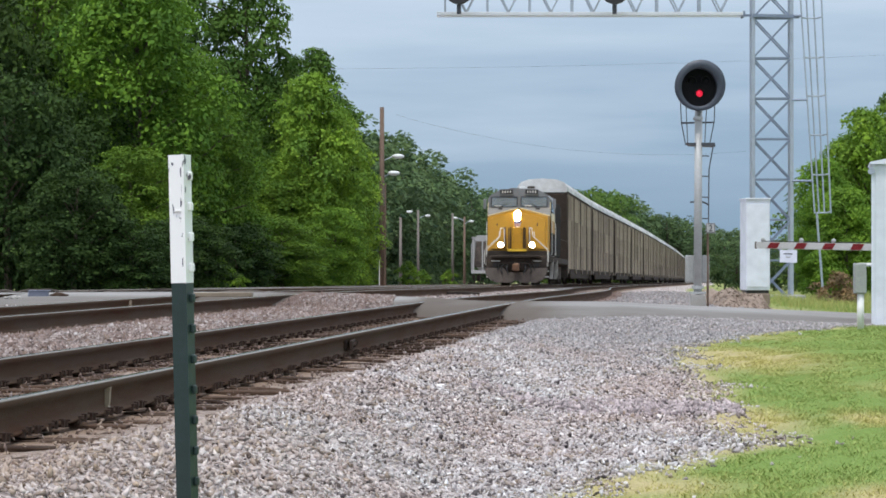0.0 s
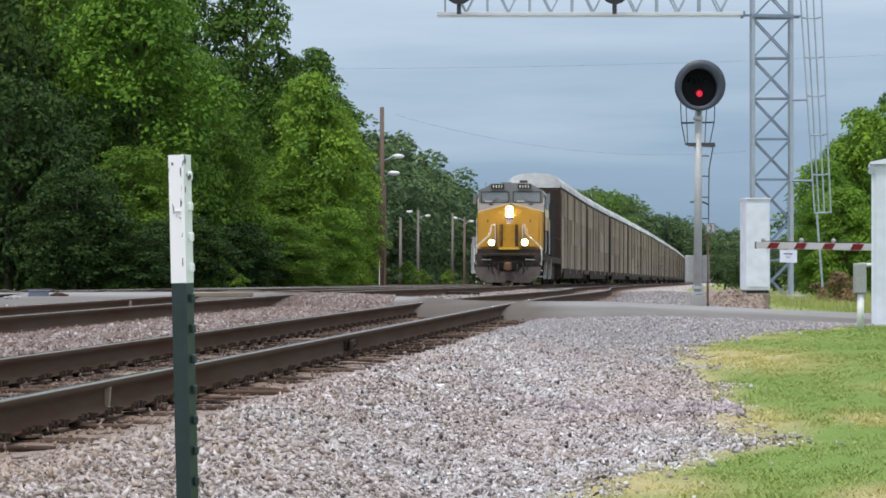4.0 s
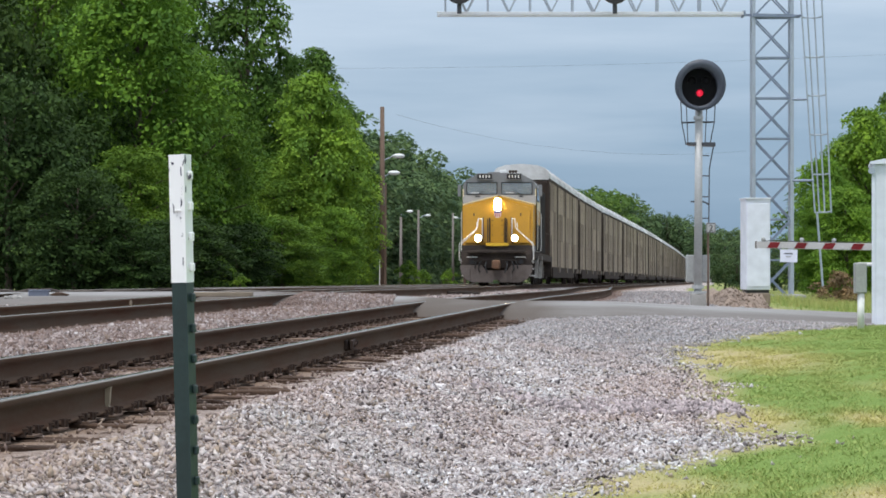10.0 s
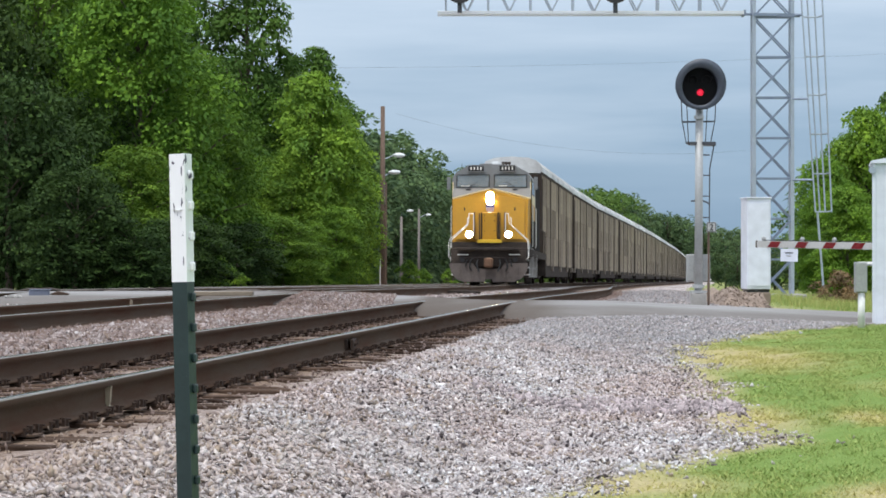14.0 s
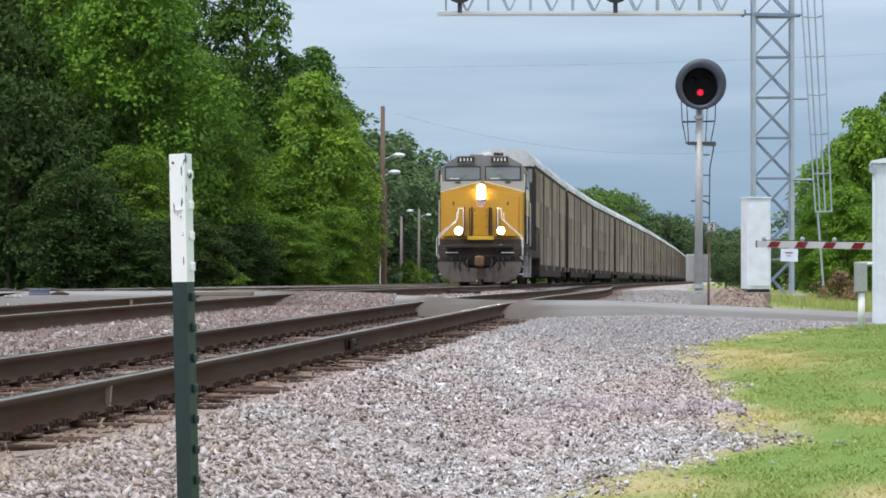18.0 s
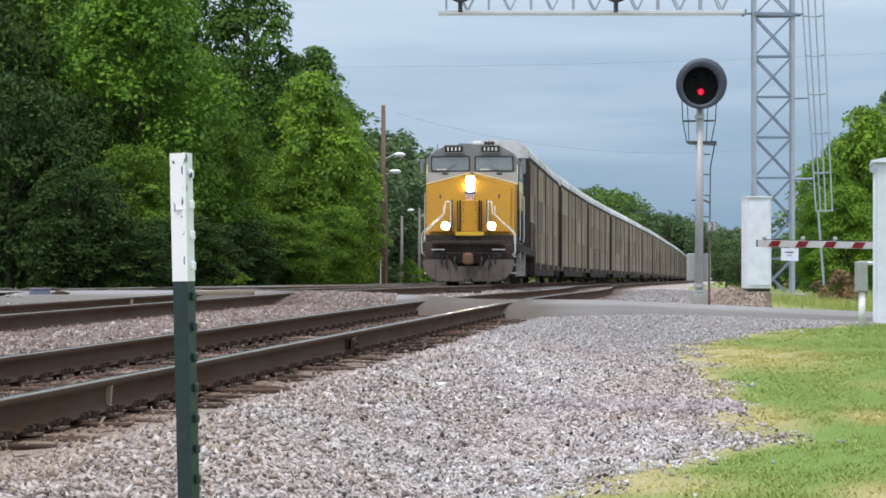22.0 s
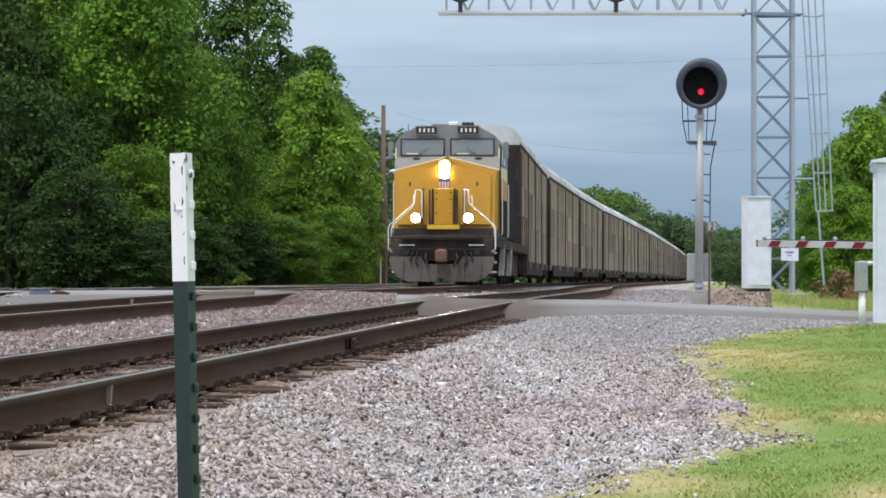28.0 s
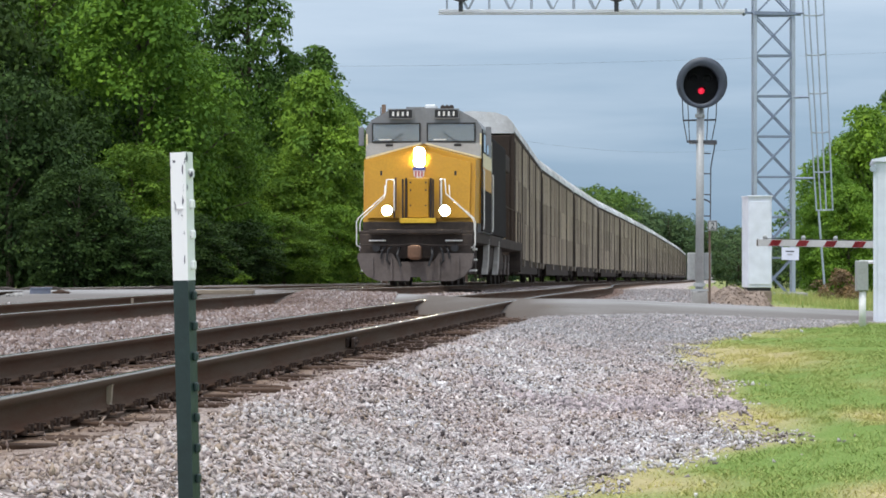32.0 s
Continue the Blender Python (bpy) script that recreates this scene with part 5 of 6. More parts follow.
def build_litter():
    Y = 38.2
    top = road_top(-7) - 0.055
    b = thing("metal_box", "faded blue-grey metal box lying by the tracks", "box", at=pose(place(68, Y), Y, top, 0, 0, 8))
    part("body", box(B(), (0, 0, 0.055), (0.34, 0.22, 0.11), bevel=0.012), BLUE_BOX, b)
    part("lid", box(B(), (0.02, 0, 0.116), (0.36, 0.24, 0.016), bevel=0.004), BLUE_BOX, b)
    d = thing("dark_tie_scrap", "dark broken tie end lying by the tracks", "timber", at=pose(place(104, Y), Y, top, 0, 0, -6))
    part("timber", ragged_timber(random.Random(2), 0.34, 0.2, 0.09), TIE_WOOD, d)
    rng = random.Random(4)
    for px in (10, 17, 26, 34):
        s = thing("pale_stone", "pale loose stone by the tracks", "stone", "loose pale stones", at=pose(place(px, Y - 0.6), Y - 0.6, top, rng.uniform(0, 90), rng.uniform(0, 90), 0))
        bm = B()
        bmesh.ops.create_icosphere(bm, subdivisions=1, radius=0.045)
        for v in bm.verts:
            v.co *= rng.uniform(0.7, 1.25)
        part("stone", bm, CONCRETE, s)
    w = thing("brush_pile", "pile of pale dead branches by the trees", "branches", at=pose(place(66, 45), 45, float(ground_z(place(66, 45), 45)) - 0.15))
    for k in range(12):
        a, L = rng.uniform(-0.5, 0.5), rng.uniform(0.3, 0.7)
        x0 = rng.uniform(-0.45, 0.2)
        pts = [(x0, a, 0.16), (x0 + L * 0.4, a, 0.20 + rng.uniform(0, 0.09)), (x0 + L, a + 0.1, 0.17 + rng.uniform(0, 0.04))]
        part("branch", pipe(B(), pts, 0.014, 5), DEAD_WOOD, w)
    p = thing("crossing_timber", "pale weathered timber edging the crossing", "timber", at=pose(place(395, 36.6), 36.6, road_top(-3.6) - 0.01, 0, 0, -3))
    part("timber", box(B(), (0, 0, 0.02), (0.95, 0.2, 0.07), bevel=0.01), DEAD_WOOD, p)
    for px, Yp, L, turn in ((215, 47.0, 1.1, 4), (265, 46.0, 0.8, -5), (318, 48.0, 1.2, 3), (30, 46.5, 0.9, 2), (560, 52.0, 1.5, 8), (800, 60.0, 1.6, 6), (440, 50.0, 1.2, -4), (165, 45.0, 0.7, 9)):
        o = thing("old_tie", "dark discarded railway tie lying in the yard", "timber", "discarded ties", at=pose(place(px, Yp), Yp, float(ground_z(place(px, Yp), Yp)), 0, 0, turn))
        part("timber", ragged_timber(rng, L, 0.24, 0.13), OLD_TIMBER, o)
    for px, Yp, L, turn in ((240, 41.4, 1.3, 4), (20, 42.2, 1.2, 5), (300, 42.0, 1.6, -3), (190, 41.6, 1.2, 6), (430, 40.6, 1.1, 3), (480, 42.2, 1.4, -2)) + tuple((rng.uniform(-20, 520), rng.uniform(40.6, 43.0), rng.uniform(0.6, 1.5), rng.uniform(-12, 12)) for _ in range(16)):
        X = place(px, Yp)
        lv = max(float(road_level([X], [Yp])[0]), float(ground_z(X, Yp)))
        o = thing("switch_timber", "dark oily switch timber lying by the crossing", "timber", "switch timbers", at=pose(X, Yp, lv - 0.02, 0, 0, turn))
        part("timber", ragged_timber(rng, L, 0.22, rng.uniform(0.05, 0.09)), OLD_TIMBER, o)
    for px, Yp in ((42, 29.0), (229, 33.0)):
        m = thing("marker_stub", "short pale marker stub between the rails", "marker", "marker stubs", at=pose(place(px, Yp), Yp, float(ground_z(place(px, Yp), Yp))))
        part("stub", tube(B(), (0, 0, -0.02), (0.02, 0, 0.17), 0.02, seg=8), DEAD_WOOD, m)


build_litter()


# ---- the train ----
def wheelset(parent, y, r=0.52):
    bm = B()
    for s in (-0.755, 0.755):
        bmesh.ops.create_cone(bm, cap_ends=True, segments=24, radius1=r, radius2=r, depth=0.13, matrix=Matrix.Translation((s, 0, 0)) @ Matrix.Rotation(radians(90), 4, "Y"))
        bmesh.ops.create_cone(bm, cap_ends=True, segments=24, radius1=r + 0.03, radius2=r + 0.03, depth=0.03, matrix=Matrix.Translation((s * 0.93, 0, 0)) @ Matrix.Rotation(radians(90), 4, "Y"))
    for k in range(4):
        a = math.pi * k / 2
        for s in (-0.83, 0.83):
            box(bm, (s, 0.28 * math.cos(a), 0.28 * math.sin(a)), (0.02, 0.10, 0.10))
    tube(bm, (-0.9, 0, 0), (0.9, 0, 0), 0.09, seg=10)
    ob = part("wheelset", bm, GRIME, parent, "grimy steel wheelset")
    ob.matrix_basis = pose(0, y, r + 0.001)
    return ob


def build_locomotive():
    """Wide-nosed diesel; local -y is the front, z = 0 the rail top, y = 0 the windscreen."""
    t = thing("locomotive", "yellow and grey wide-nosed diesel locomotive with lit headlights", "locomotive")
    FR, BK = -1.95, 19.2
    # underframe, plow, coupler
    part("underframe", box(B(), (0, (FR + BK) / 2, 1.28), (3.0, BK - FR - 0.3, 0.30), bevel=0.03), GRIME, t, "grimy grey underframe")
    bm = prism(B(), [(-0.98, 0.12), (-0.16, 0.12), (-0.13, 0.22), (0.13, 0.22), (0.16, 0.12), (0.98, 0.12), (1.26, 0.24), (1.44, 0.46), (1.52, 0.74), (1.50, 0.84), (0.62, 0.84), (0.46, 0.62), (-0.46, 0.62), (-0.62, 0.84), (-1.50, 0.84), (-1.52, 0.74), (-1.44, 0.46), (-1.26, 0.24)], FR - 0.10, FR + 0.10)
    part("pilot_plow", bm, PLOW, t, "dirty grey pilot plow")
    part("pilot_plate", box(B(), (0, FR + 0.08, 1.02), (2.94, 0.12, 0.62), bevel=0.02), GRIME, t)
    part("anticlimber", box(B(), (0, FR - 0.10, 1.40), (2.4, 0.34, 0.10), bevel=0.02), GRIME, t)
    bm = box(B(), (0, FR - 0.20, 0.86), (0.34, 0.50, 0.34), bevel=0.05)
    box(bm, (0.03, FR - 0.48, 0.86), (0.30, 0.26, 0.38), bevel=0.07)
    part("coupler", bm, weathered_rust(), t, "rusty coupler")
    for s in (-1, 1):
        part("air_hose", pipe(B(), [(s * 0.42, FR - 0.06, 0.98), (s * 0.46, FR - 0.22, 0.80), (s * 0.36, FR - 0.26, 0.50)], 0.035, 8), BLACK, t)
        # corner steps
        for k in range(4):
            part("step", box(B(), (s * 1.30, FR + 0.38, 0.32 + 0.27 * k), (0.42, 0.28, 0.03)), GRIME, t)
        part("step_side", box(B(), (s * 1.10, FR + 0.40, 0.80), (0.04, 0.42, 1.1)), GRIME, t)
        # white handrails on the front platform
        pts = [(s * 0.56, FR + 0.4, 2.70), (s * 0.62, FR + 0.2, 2.76), (s * 0.76, FR - 0.02, 2.76), (s * 0.79, FR - 0.05, 2.38), (s * 1.50, FR - 0.02, 1.76), (s * 1.55, FR, 1.66), (s * 1.55, FR, 1.06), (s * 1.44, FR, 0.98)]
        part("handrail", pipe(B(), pts[1:], 0.016, 8), RAIL_WHITE, t, "white handrail", True)
        pts = [(s * 0.84, FR + 0.3, 2.62), (s * 0.86, FR + 0.3, 2.30), (s * 1.46, FR + 0.3, 1.74), (s * 1.50, FR + 0.3, 1.62), (s * 1.50, FR + 0.3, 0.90)]
        part("handrail", pipe(B(), pts, 0.015, 8), RAIL_WHITE, t, "white handrail", True)
        part("step_edge", box(B(), (s * 1.00, FR - 0.06, 1.17), (0.44, 0.03, 0.035)), RAIL_WHITE, t, "white step edge")
        part("grab_iron", pipe(B(), [(s * 0.62, -1.35, 2.80), (s * 0.62, -1.50, 2.74), (s * 0.62, -1.50, 1.95)], 0.018), RAIL_WHITE, t)
        for dx in (0.40, 0.62):
            part("nose_step", box(B(), (s * dx, -1.44, 2.28), (0.04, 0.10, 1.02)), GRIME, t)
    # nose: a wide block with a peaked top edge and rounded sides
    bm = B()
    prism(bm, [(-1.50, 1.66), (1.50, 1.66), (1.52, 3.38), (0.16, 3.74), (-0.16, 3.74), (-1.52, 3.38)], -1.35, -0.02)
    for v in [v for v in bm.verts if v.co.y < -0.8]:
        v.co.x *= 0.975
        if v.co.z > 3:
            v.co.y += 0.28
            v.co.z -= 0.06
    bmesh.ops.bevel(bm, geom=[e for e in bm.edges if e.verts[0].co.y < -0.8 and e.verts[1].co.y < -0.8], offset=0.12, segments=4, affect="EDGES")
    part("nose", bm, YELLOW, t, "yellow wide nose")
    part("nose_base", box(B(), (0, -0.75, 1.55), (2.92, 1.3, 0.24)), GRIME, t)
    nd = part("nose_door", box(B(), (0.0, -1.33, 2.30), (0.56, 0.14, 1.04), bevel=0.02), YELLOW, t, "yellow nose door")
    for s in (-1, 1):
        part("door_frame", box(B(), (s * 0.325, -1.32, 2.30), (0.05, 0.14, 1.04)), GRIME, t)
    part("door_sill", box(B(), (0, -1.42, 1.70), (0.95, 0.14, 0.13), bevel=0.01), weathered_bright(), t, "bright yellow sill")
    # cab
    bm = B()
    prism(bm, [(-1.54, 1.43), (1.54, 1.43), (1.56, 4.22), (1.42, 4.44), (0.95, 4.70), (0.35, 4.76), (-0.35, 4.76), (-0.95, 4.70), (-1.42, 4.44), (-1.56, 4.22)], 0.0, 3.5)
    part("cab", bm, LOCO_GREY, t, "grey cab with a rounded roof")
    bm = B()
    for s in (-1, 1):
        pts = [(s * 1.535, -0.008, 1.66), (s * 1.555, -0.008, 3.40), (0, -0.008, 3.80), (0, -0.008, 1.66)]
        bm.faces.new([bm.verts.new(p) for p in (pts if s > 0 else pts[::-1])])
    bmesh.ops.solidify(bm, geom=bm.faces[:], thickness=0.006)
    part("cab_front_panel", bm, YELLOW, t, "yellow cab front")
    for s in (-1, 1):
        part("stripe", bar(B(), (s * 1.55, -0.16, 3.41), (s * 0.06, -0.055, 3.80), 0.03, 0.05), CREAM, t, "cream paint stripe")
        part("corner_stripe", box(B(), (s * 1.535, -0.025, 3.74), (0.045, 0.02, 0.66)), CREAM, t)
        part("side_panel", box(B(), (s * 1.565, 1.90, 2.90), (0.012, 3.0, 0.62)), YELLOW, t, "yellow cab side")
        part("side_stripe", box(B(), (s * 1.568, 1.90, 3.38), (0.012, 3.0, 0.38)), CREAM, t, "cream band on the cab side")
        # dark strip: shade at the cab corner put into colour
        part("corner_shade", box(B(), (s * 1.562, 0.17, 2.9), (0.012, 0.32, 2.6)), DARK_BROWN, t, "dark strip painted as shade on the cab corner")
        fr = part("windscreen_frame", window_frame(s * 0.74, -0.03, 4.10, 1.28, 0.49, 0.035), BLACK, t, "black rubber windscreen seal")
        part("cab_interior", box(B(), (s * 0.74, -0.006, 4.10), (1.24, 0.006, 0.47)), PANE_BACKING, t, "pale sheet added behind the glass to brighten the pane")
        gl = part("windscreen", box(B(), (s * 0.74, -0.022, 4.10), (1.25, 0.010, 0.47)), GLASS, fr, "windscreen reflecting the sky")
        bm = B()
        for p in ((1.545, -0.17, 3.43), (1.545, -0.012, 3.83), (0.05, -0.012, 3.85), (0.05, -0.05, 3.825)):
            bm.verts.new((s * p[0], p[1], p[2]))
            bm.verts.new((s * p[0], 0.0, p[2]))
        bmesh.ops.convex_hull(bm, input=bm.verts)
        part("window_apron", bm, APRON, t, "pale grey panel under the windscreen")
        part("windscreen_card", box(B(), (s * 0.74 - 0.30, -0.0285, 3.91), (0.34, 0.003, 0.03)), RAIL_WHITE, gl)
        part("cab_step_lamp", box(B(), (s * 0.92, -0.05, 3.76), (0.20, 0.06, 0.06), bevel=0.01), BLACK, t)
        part("plow_pocket", tube(B(), (s * 1.02, FR - 0.115, 0.98), (s * 1.02, FR - 0.02, 0.98), 0.10, seg=14), BLACK, t, "dark round pocket in the pilot")
        part("recess_rust", box(B(), (s * 0.585, -1.445, 2.40), (0.055, 0.03, 0.86)), weathered_rust(), t, "rusty ladder side in the nose recess")
        part("wiper", bar(B(), (s * 0.95, -0.055, 3.82), (s * 0.55, -0.055, 4.08), 0.015, 0.02), BLACK, t)
        for yy in (0.75, 1.75):
            sf = part("side_window_frame", box(B(), (s * 1.575, yy, 3.84), (0.02, 0.72, 0.56), bevel=0.006), BLACK, t)
            part("side_window", box(B(), (s * 1.582, yy, 3.84), (0.012, 0.62, 0.46)), GLASS, sf)
        part("mirror", box(B(), (s * 1.72, 0.28, 4.02), (0.15, 0.05, 0.50), bevel=0.015), LOCO_GREY, t)
        nb = part("number_board", box(B(), (s * 0.62, -0.05, 4.60), (0.62, 0.10, 0.22), bevel=0.015), BLACK, t, "black number board with pale bars")
        for k in range(4):
            part("number_bar", box(B(), (s * 0.62 - 0.195 + 0.13 * k, -0.104, 4.60), (0.052, 0.006, 0.12)), RAIL_WHITE, nb)
        part("number_board_rim", window_frame(s * 0.62, -0.095, 4.60, 0.66, 0.25, 0.02), LOCO_GREY, nb)
        part("lower_side_panel", box(B(), (s * 1.562, 1.73, 2.03), (0.014, 3.42, 1.16)), DARK_BROWN, t, "dark brown lower cab side")
        for yy in (0.12, 3.40):
            part("grab_rail", pipe(B(), [(s * 1.60, yy, 1.50), (s * 1.62, yy, 1.60), (s * 1.62, yy, 3.05), (s * 1.60, yy, 3.12)], 0.018, 8), RAIL_WHITE, t, "white vertical grab rail")
        for y0 in (2.3, 6.3):
            bm = B()
            side = [(y0 + 0.10, 0.30), (y0 + 0.75, 0.30), (y0 + 1.15, 0.62), (y0 + 1.55, 1.30), (y0 + 1.05, 1.30), (y0 + 0.70, 0.72)]
            lo_ = [bm.verts.new((s * 1.36, p, q)) for p, q in side]
            hi_ = [bm.verts.new((s * 1.50, p, q)) for p, q in side]
            bm.faces.new(lo_)
            bm.faces.new(hi_[::-1])
            for i in range(len(side)):
                j = (i + 1) % len(side)
                bm.faces.new((lo_[i], lo_[j], hi_[j], hi_[i]))
            part("step_guard", bm, DUSTY, t, "pale dusty curved step guard")
        part("corner_post", box(B(), (s * 1.555, 3.55, 2.75), (0.05, 0.10, 2.6), bevel=0.01), DUSTY, t, "pale dusty post at the rear of the cab")
        part("hose_rack", pipe(B(), [(s * 0.62, FR - 0.05, 1.02), (s * 0.70, FR - 0.18, 0.92), (s * 0.74, FR - 0.16, 0.66), (s * 0.66, FR - 0.12, 0.55)], 0.028, 8), BLACK, t)
        part("hose_rack", pipe(B(), [(s * 0.80, FR - 0.05, 1.02), (s * 0.86, FR - 0.16, 0.90), (s * 0.90, FR - 0.14, 0.70)], 0.028, 8), BLACK, t)
        part("plow_rib", box(B(), (s * 0.62, FR - 0.12, 0.44), (0.05, 0.06, 0.60)), PLOW, t)
        part("plow_rib", box(B(), (s * 1.12, FR - 0.12, 0.50), (0.05, 0.06, 0.50)), PLOW, t)
        for zz in (2.55, 2.95, 3.15):
            part("door_bolt", tube(B(), (s * 0.20, -1.42, zz - 0.45), (s * 0.20, -1.40, zz - 0.45), 0.025, seg=8), BLACK, nd)
        part("nose_latch", box(B(), (s * 0.98, -1.36, 2.95), (0.05, 0.05, 0.12)), BLACK, t)
    part("uncoupling_lever", pipe(B(), [(-1.40, FR - 0.06, 1.05), (-0.5, FR - 0.16, 1.04), (0.0, FR - 0.22, 1.08), (0.5, FR - 0.16, 1.04), (1.40, FR - 0.06, 1.05)], 0.018, 6), GRIME, t)
    # lights
    hh = part("headlight_housing", box(B(), (0, -0.98, 3.38), (0.36, 0.30, 0.60), bevel=0.04), YELLOW, t)
    for dz in (0.12, -0.10):
        part("headlight", tube(B(), (0, -1.15, 3.37 + dz), (0, -1.12, 3.37 + dz), 0.15, seg=20), HEAD_GLOW, hh, "lit headlight")
    for s in (-1, 1):
        dh = part("ditch_light_housing", tube(B(), (s * 0.76, FR + 0.22, 1.95), (s * 0.76, FR + 0.02, 1.95), 0.15, seg=16), BLACK, t)
        part("ditch_light", tube(B(), (s * 0.76, FR - 0.005, 1.95), (s * 0.76, FR + 0.025, 1.95), 0.13, seg=20), HEAD_GLOW, dh, "lit ditch light")
    # emblem
    bm = prism(B(), [(0, 2.78), (0.13, 2.88), (0.16, 3.10), (-0.16, 3.10), (-0.13, 2.88)], -1.21, -1.0)
    em = part("emblem", bm, WHITE, t, "small shield emblem of plain coloured shapes")
    bm = prism(B(), [(0.155, 3.03), (0.165, 3.11), (-0.165, 3.11), (-0.155, 3.03)], -1.22, -1.1)
    part("emblem_band", bm, LOGO_BLUE, em)
    for k in (-1, 0, 1):
        part("emblem_bar", box(B(), (k * 0.08, -1.212, 2.94), (0.035, 0.02, 0.15)), LOGO_RED, em)
    # roof fittings
    part("roof_unit", box(B(), (0.12, 0.9, 4.82), (0.30, 0.7, 0.16), bevel=0.04), LAMP_GLASS, t, "white roof unit")
    part("antenna_base", box(B(), (-0.25, 0.5, 4.78), (0.5, 0.5, 0.06), bevel=0.01), LOCO_GREY, t)
    bm = B()
    for dx in (-0.12, 0.0, 0.12):
        tube(bm, (0.5 + dx, 1.9, 4.88), (0.5 + dx, 1.4, 4.88), 0.03, 0.07, seg=10)
    part("horn", bm, GRIME, t)
    part("whip_antenna", pipe(B(), [(-1.22, 0.5, 4.5), (-1.22, 0.5, 4.82)], 0.012), BLACK, t)
    # long hood
    bm = prism(B(), [(-0.98, 1.43), (0.98, 1.43), (0.98, 4.05), (0.72, 4.40), (-0.72, 4.40), (-0.98, 4.05)], 3.5, 17.9)
    part("long_hood", bm, YELLOW, t, "long yellow engine hood")
    part("hood_roof", box(B(), (0, 10.3, 4.44), (1.42, 15.0, 0.08), bevel=0.02), GRIME, t)
    part("radiator_wing", box(B(), (0, 15.4, 4.10), (2.30, 4.4, 0.62), bevel=0.08), GRIME, t, "grimy radiator housing")
    part("equipment_box", box(B(), (1.22, 7.0, 2.85), (0.56, 6.8, 2.8), bevel=0.04), DARK_BROWN, t, "dark brown equipment cabinet")
    part("equipment_box", box(B(), (-1.18, 5.2, 2.4), (0.55, 4.2, 1.9), bevel=0.04), GRIME, t)
    for k in range(9):
        for s in (-1, 1):
            part("hood_door", box(B(), (s * 0.995, 8.0 + k * 0.95, 2.7), (0.03, 0.85, 2.2), bevel=0.008), YELLOW if k > 1 else GRIME, t)
    for s in (-1, 1):
        for k in range(11):
            part("stanchion", pipe(B(), [(s * 1.48, 3.2 + k * 1.5, 1.4), (s * 1.48, 3.2 + k * 1.5, 2.45)], 0.018), GRIME, t)
        part("side_handrail", pipe(B(), [(s * 1.48, 3.2, 2.45), (s * 1.48, 18.2, 2.45)], 0.018), GRIME, t)
        part("rear_step", box(B(), (s * 1.30, 18.4, 0.85), (0.4, 0.5, 0.9), bevel=0.02), GRIME, t)
        for k in range(3):
            part("side_step", box(B(), (s * 1.42, FR + 0.85, 0.40 + 0.28 * k), (0.20, 0.40, 0.05)), RAIL_WHITE, t)
    part("fuel_tank", box(B(), (0, 8.3, 0.78), (2.7, 5.6, 0.92), bevel=0.16), GRIME, t, "grimy fuel tank")
    for c in (1.35, 15.3):
        for s in (-1, 1):
            bm = B()
            prism(bm, [(0.92 * s, 0.50), (1.08 * s, 0.50), (1.08 * s, 0.95), (0.92 * s, 0.95)], c - 2.4, c + 2.4)
            for d in (-1.85, 0, 1.85):
                box(bm, (s * 1.06, c + d, 0.52), (0.18, 0.42, 0.42), bevel=0.03)
                box(bm, (s * 1.10, c + d, 0.86), (0.12, 0.30, 0.26), bevel=0.03)
            part("truck_frame", bm, PLOW, t, "dusty grey truck frame")
        for d in (-1.85, 0, 1.85):
            wheelset(t, c + d)
    return t


def weathered_rust():
    return weathered("rusty_coupler", (0.16, 0.085, 0.05), (0.08, 0.05, 0.035), 0.85, fine=20, broad=4)


def weathered_bright():
    return weathered("bright_yellow_paint", (0.75, 0.48, 0.03), (0.6, 0.36, 0.03), 0.5, fine=20, broad=4)


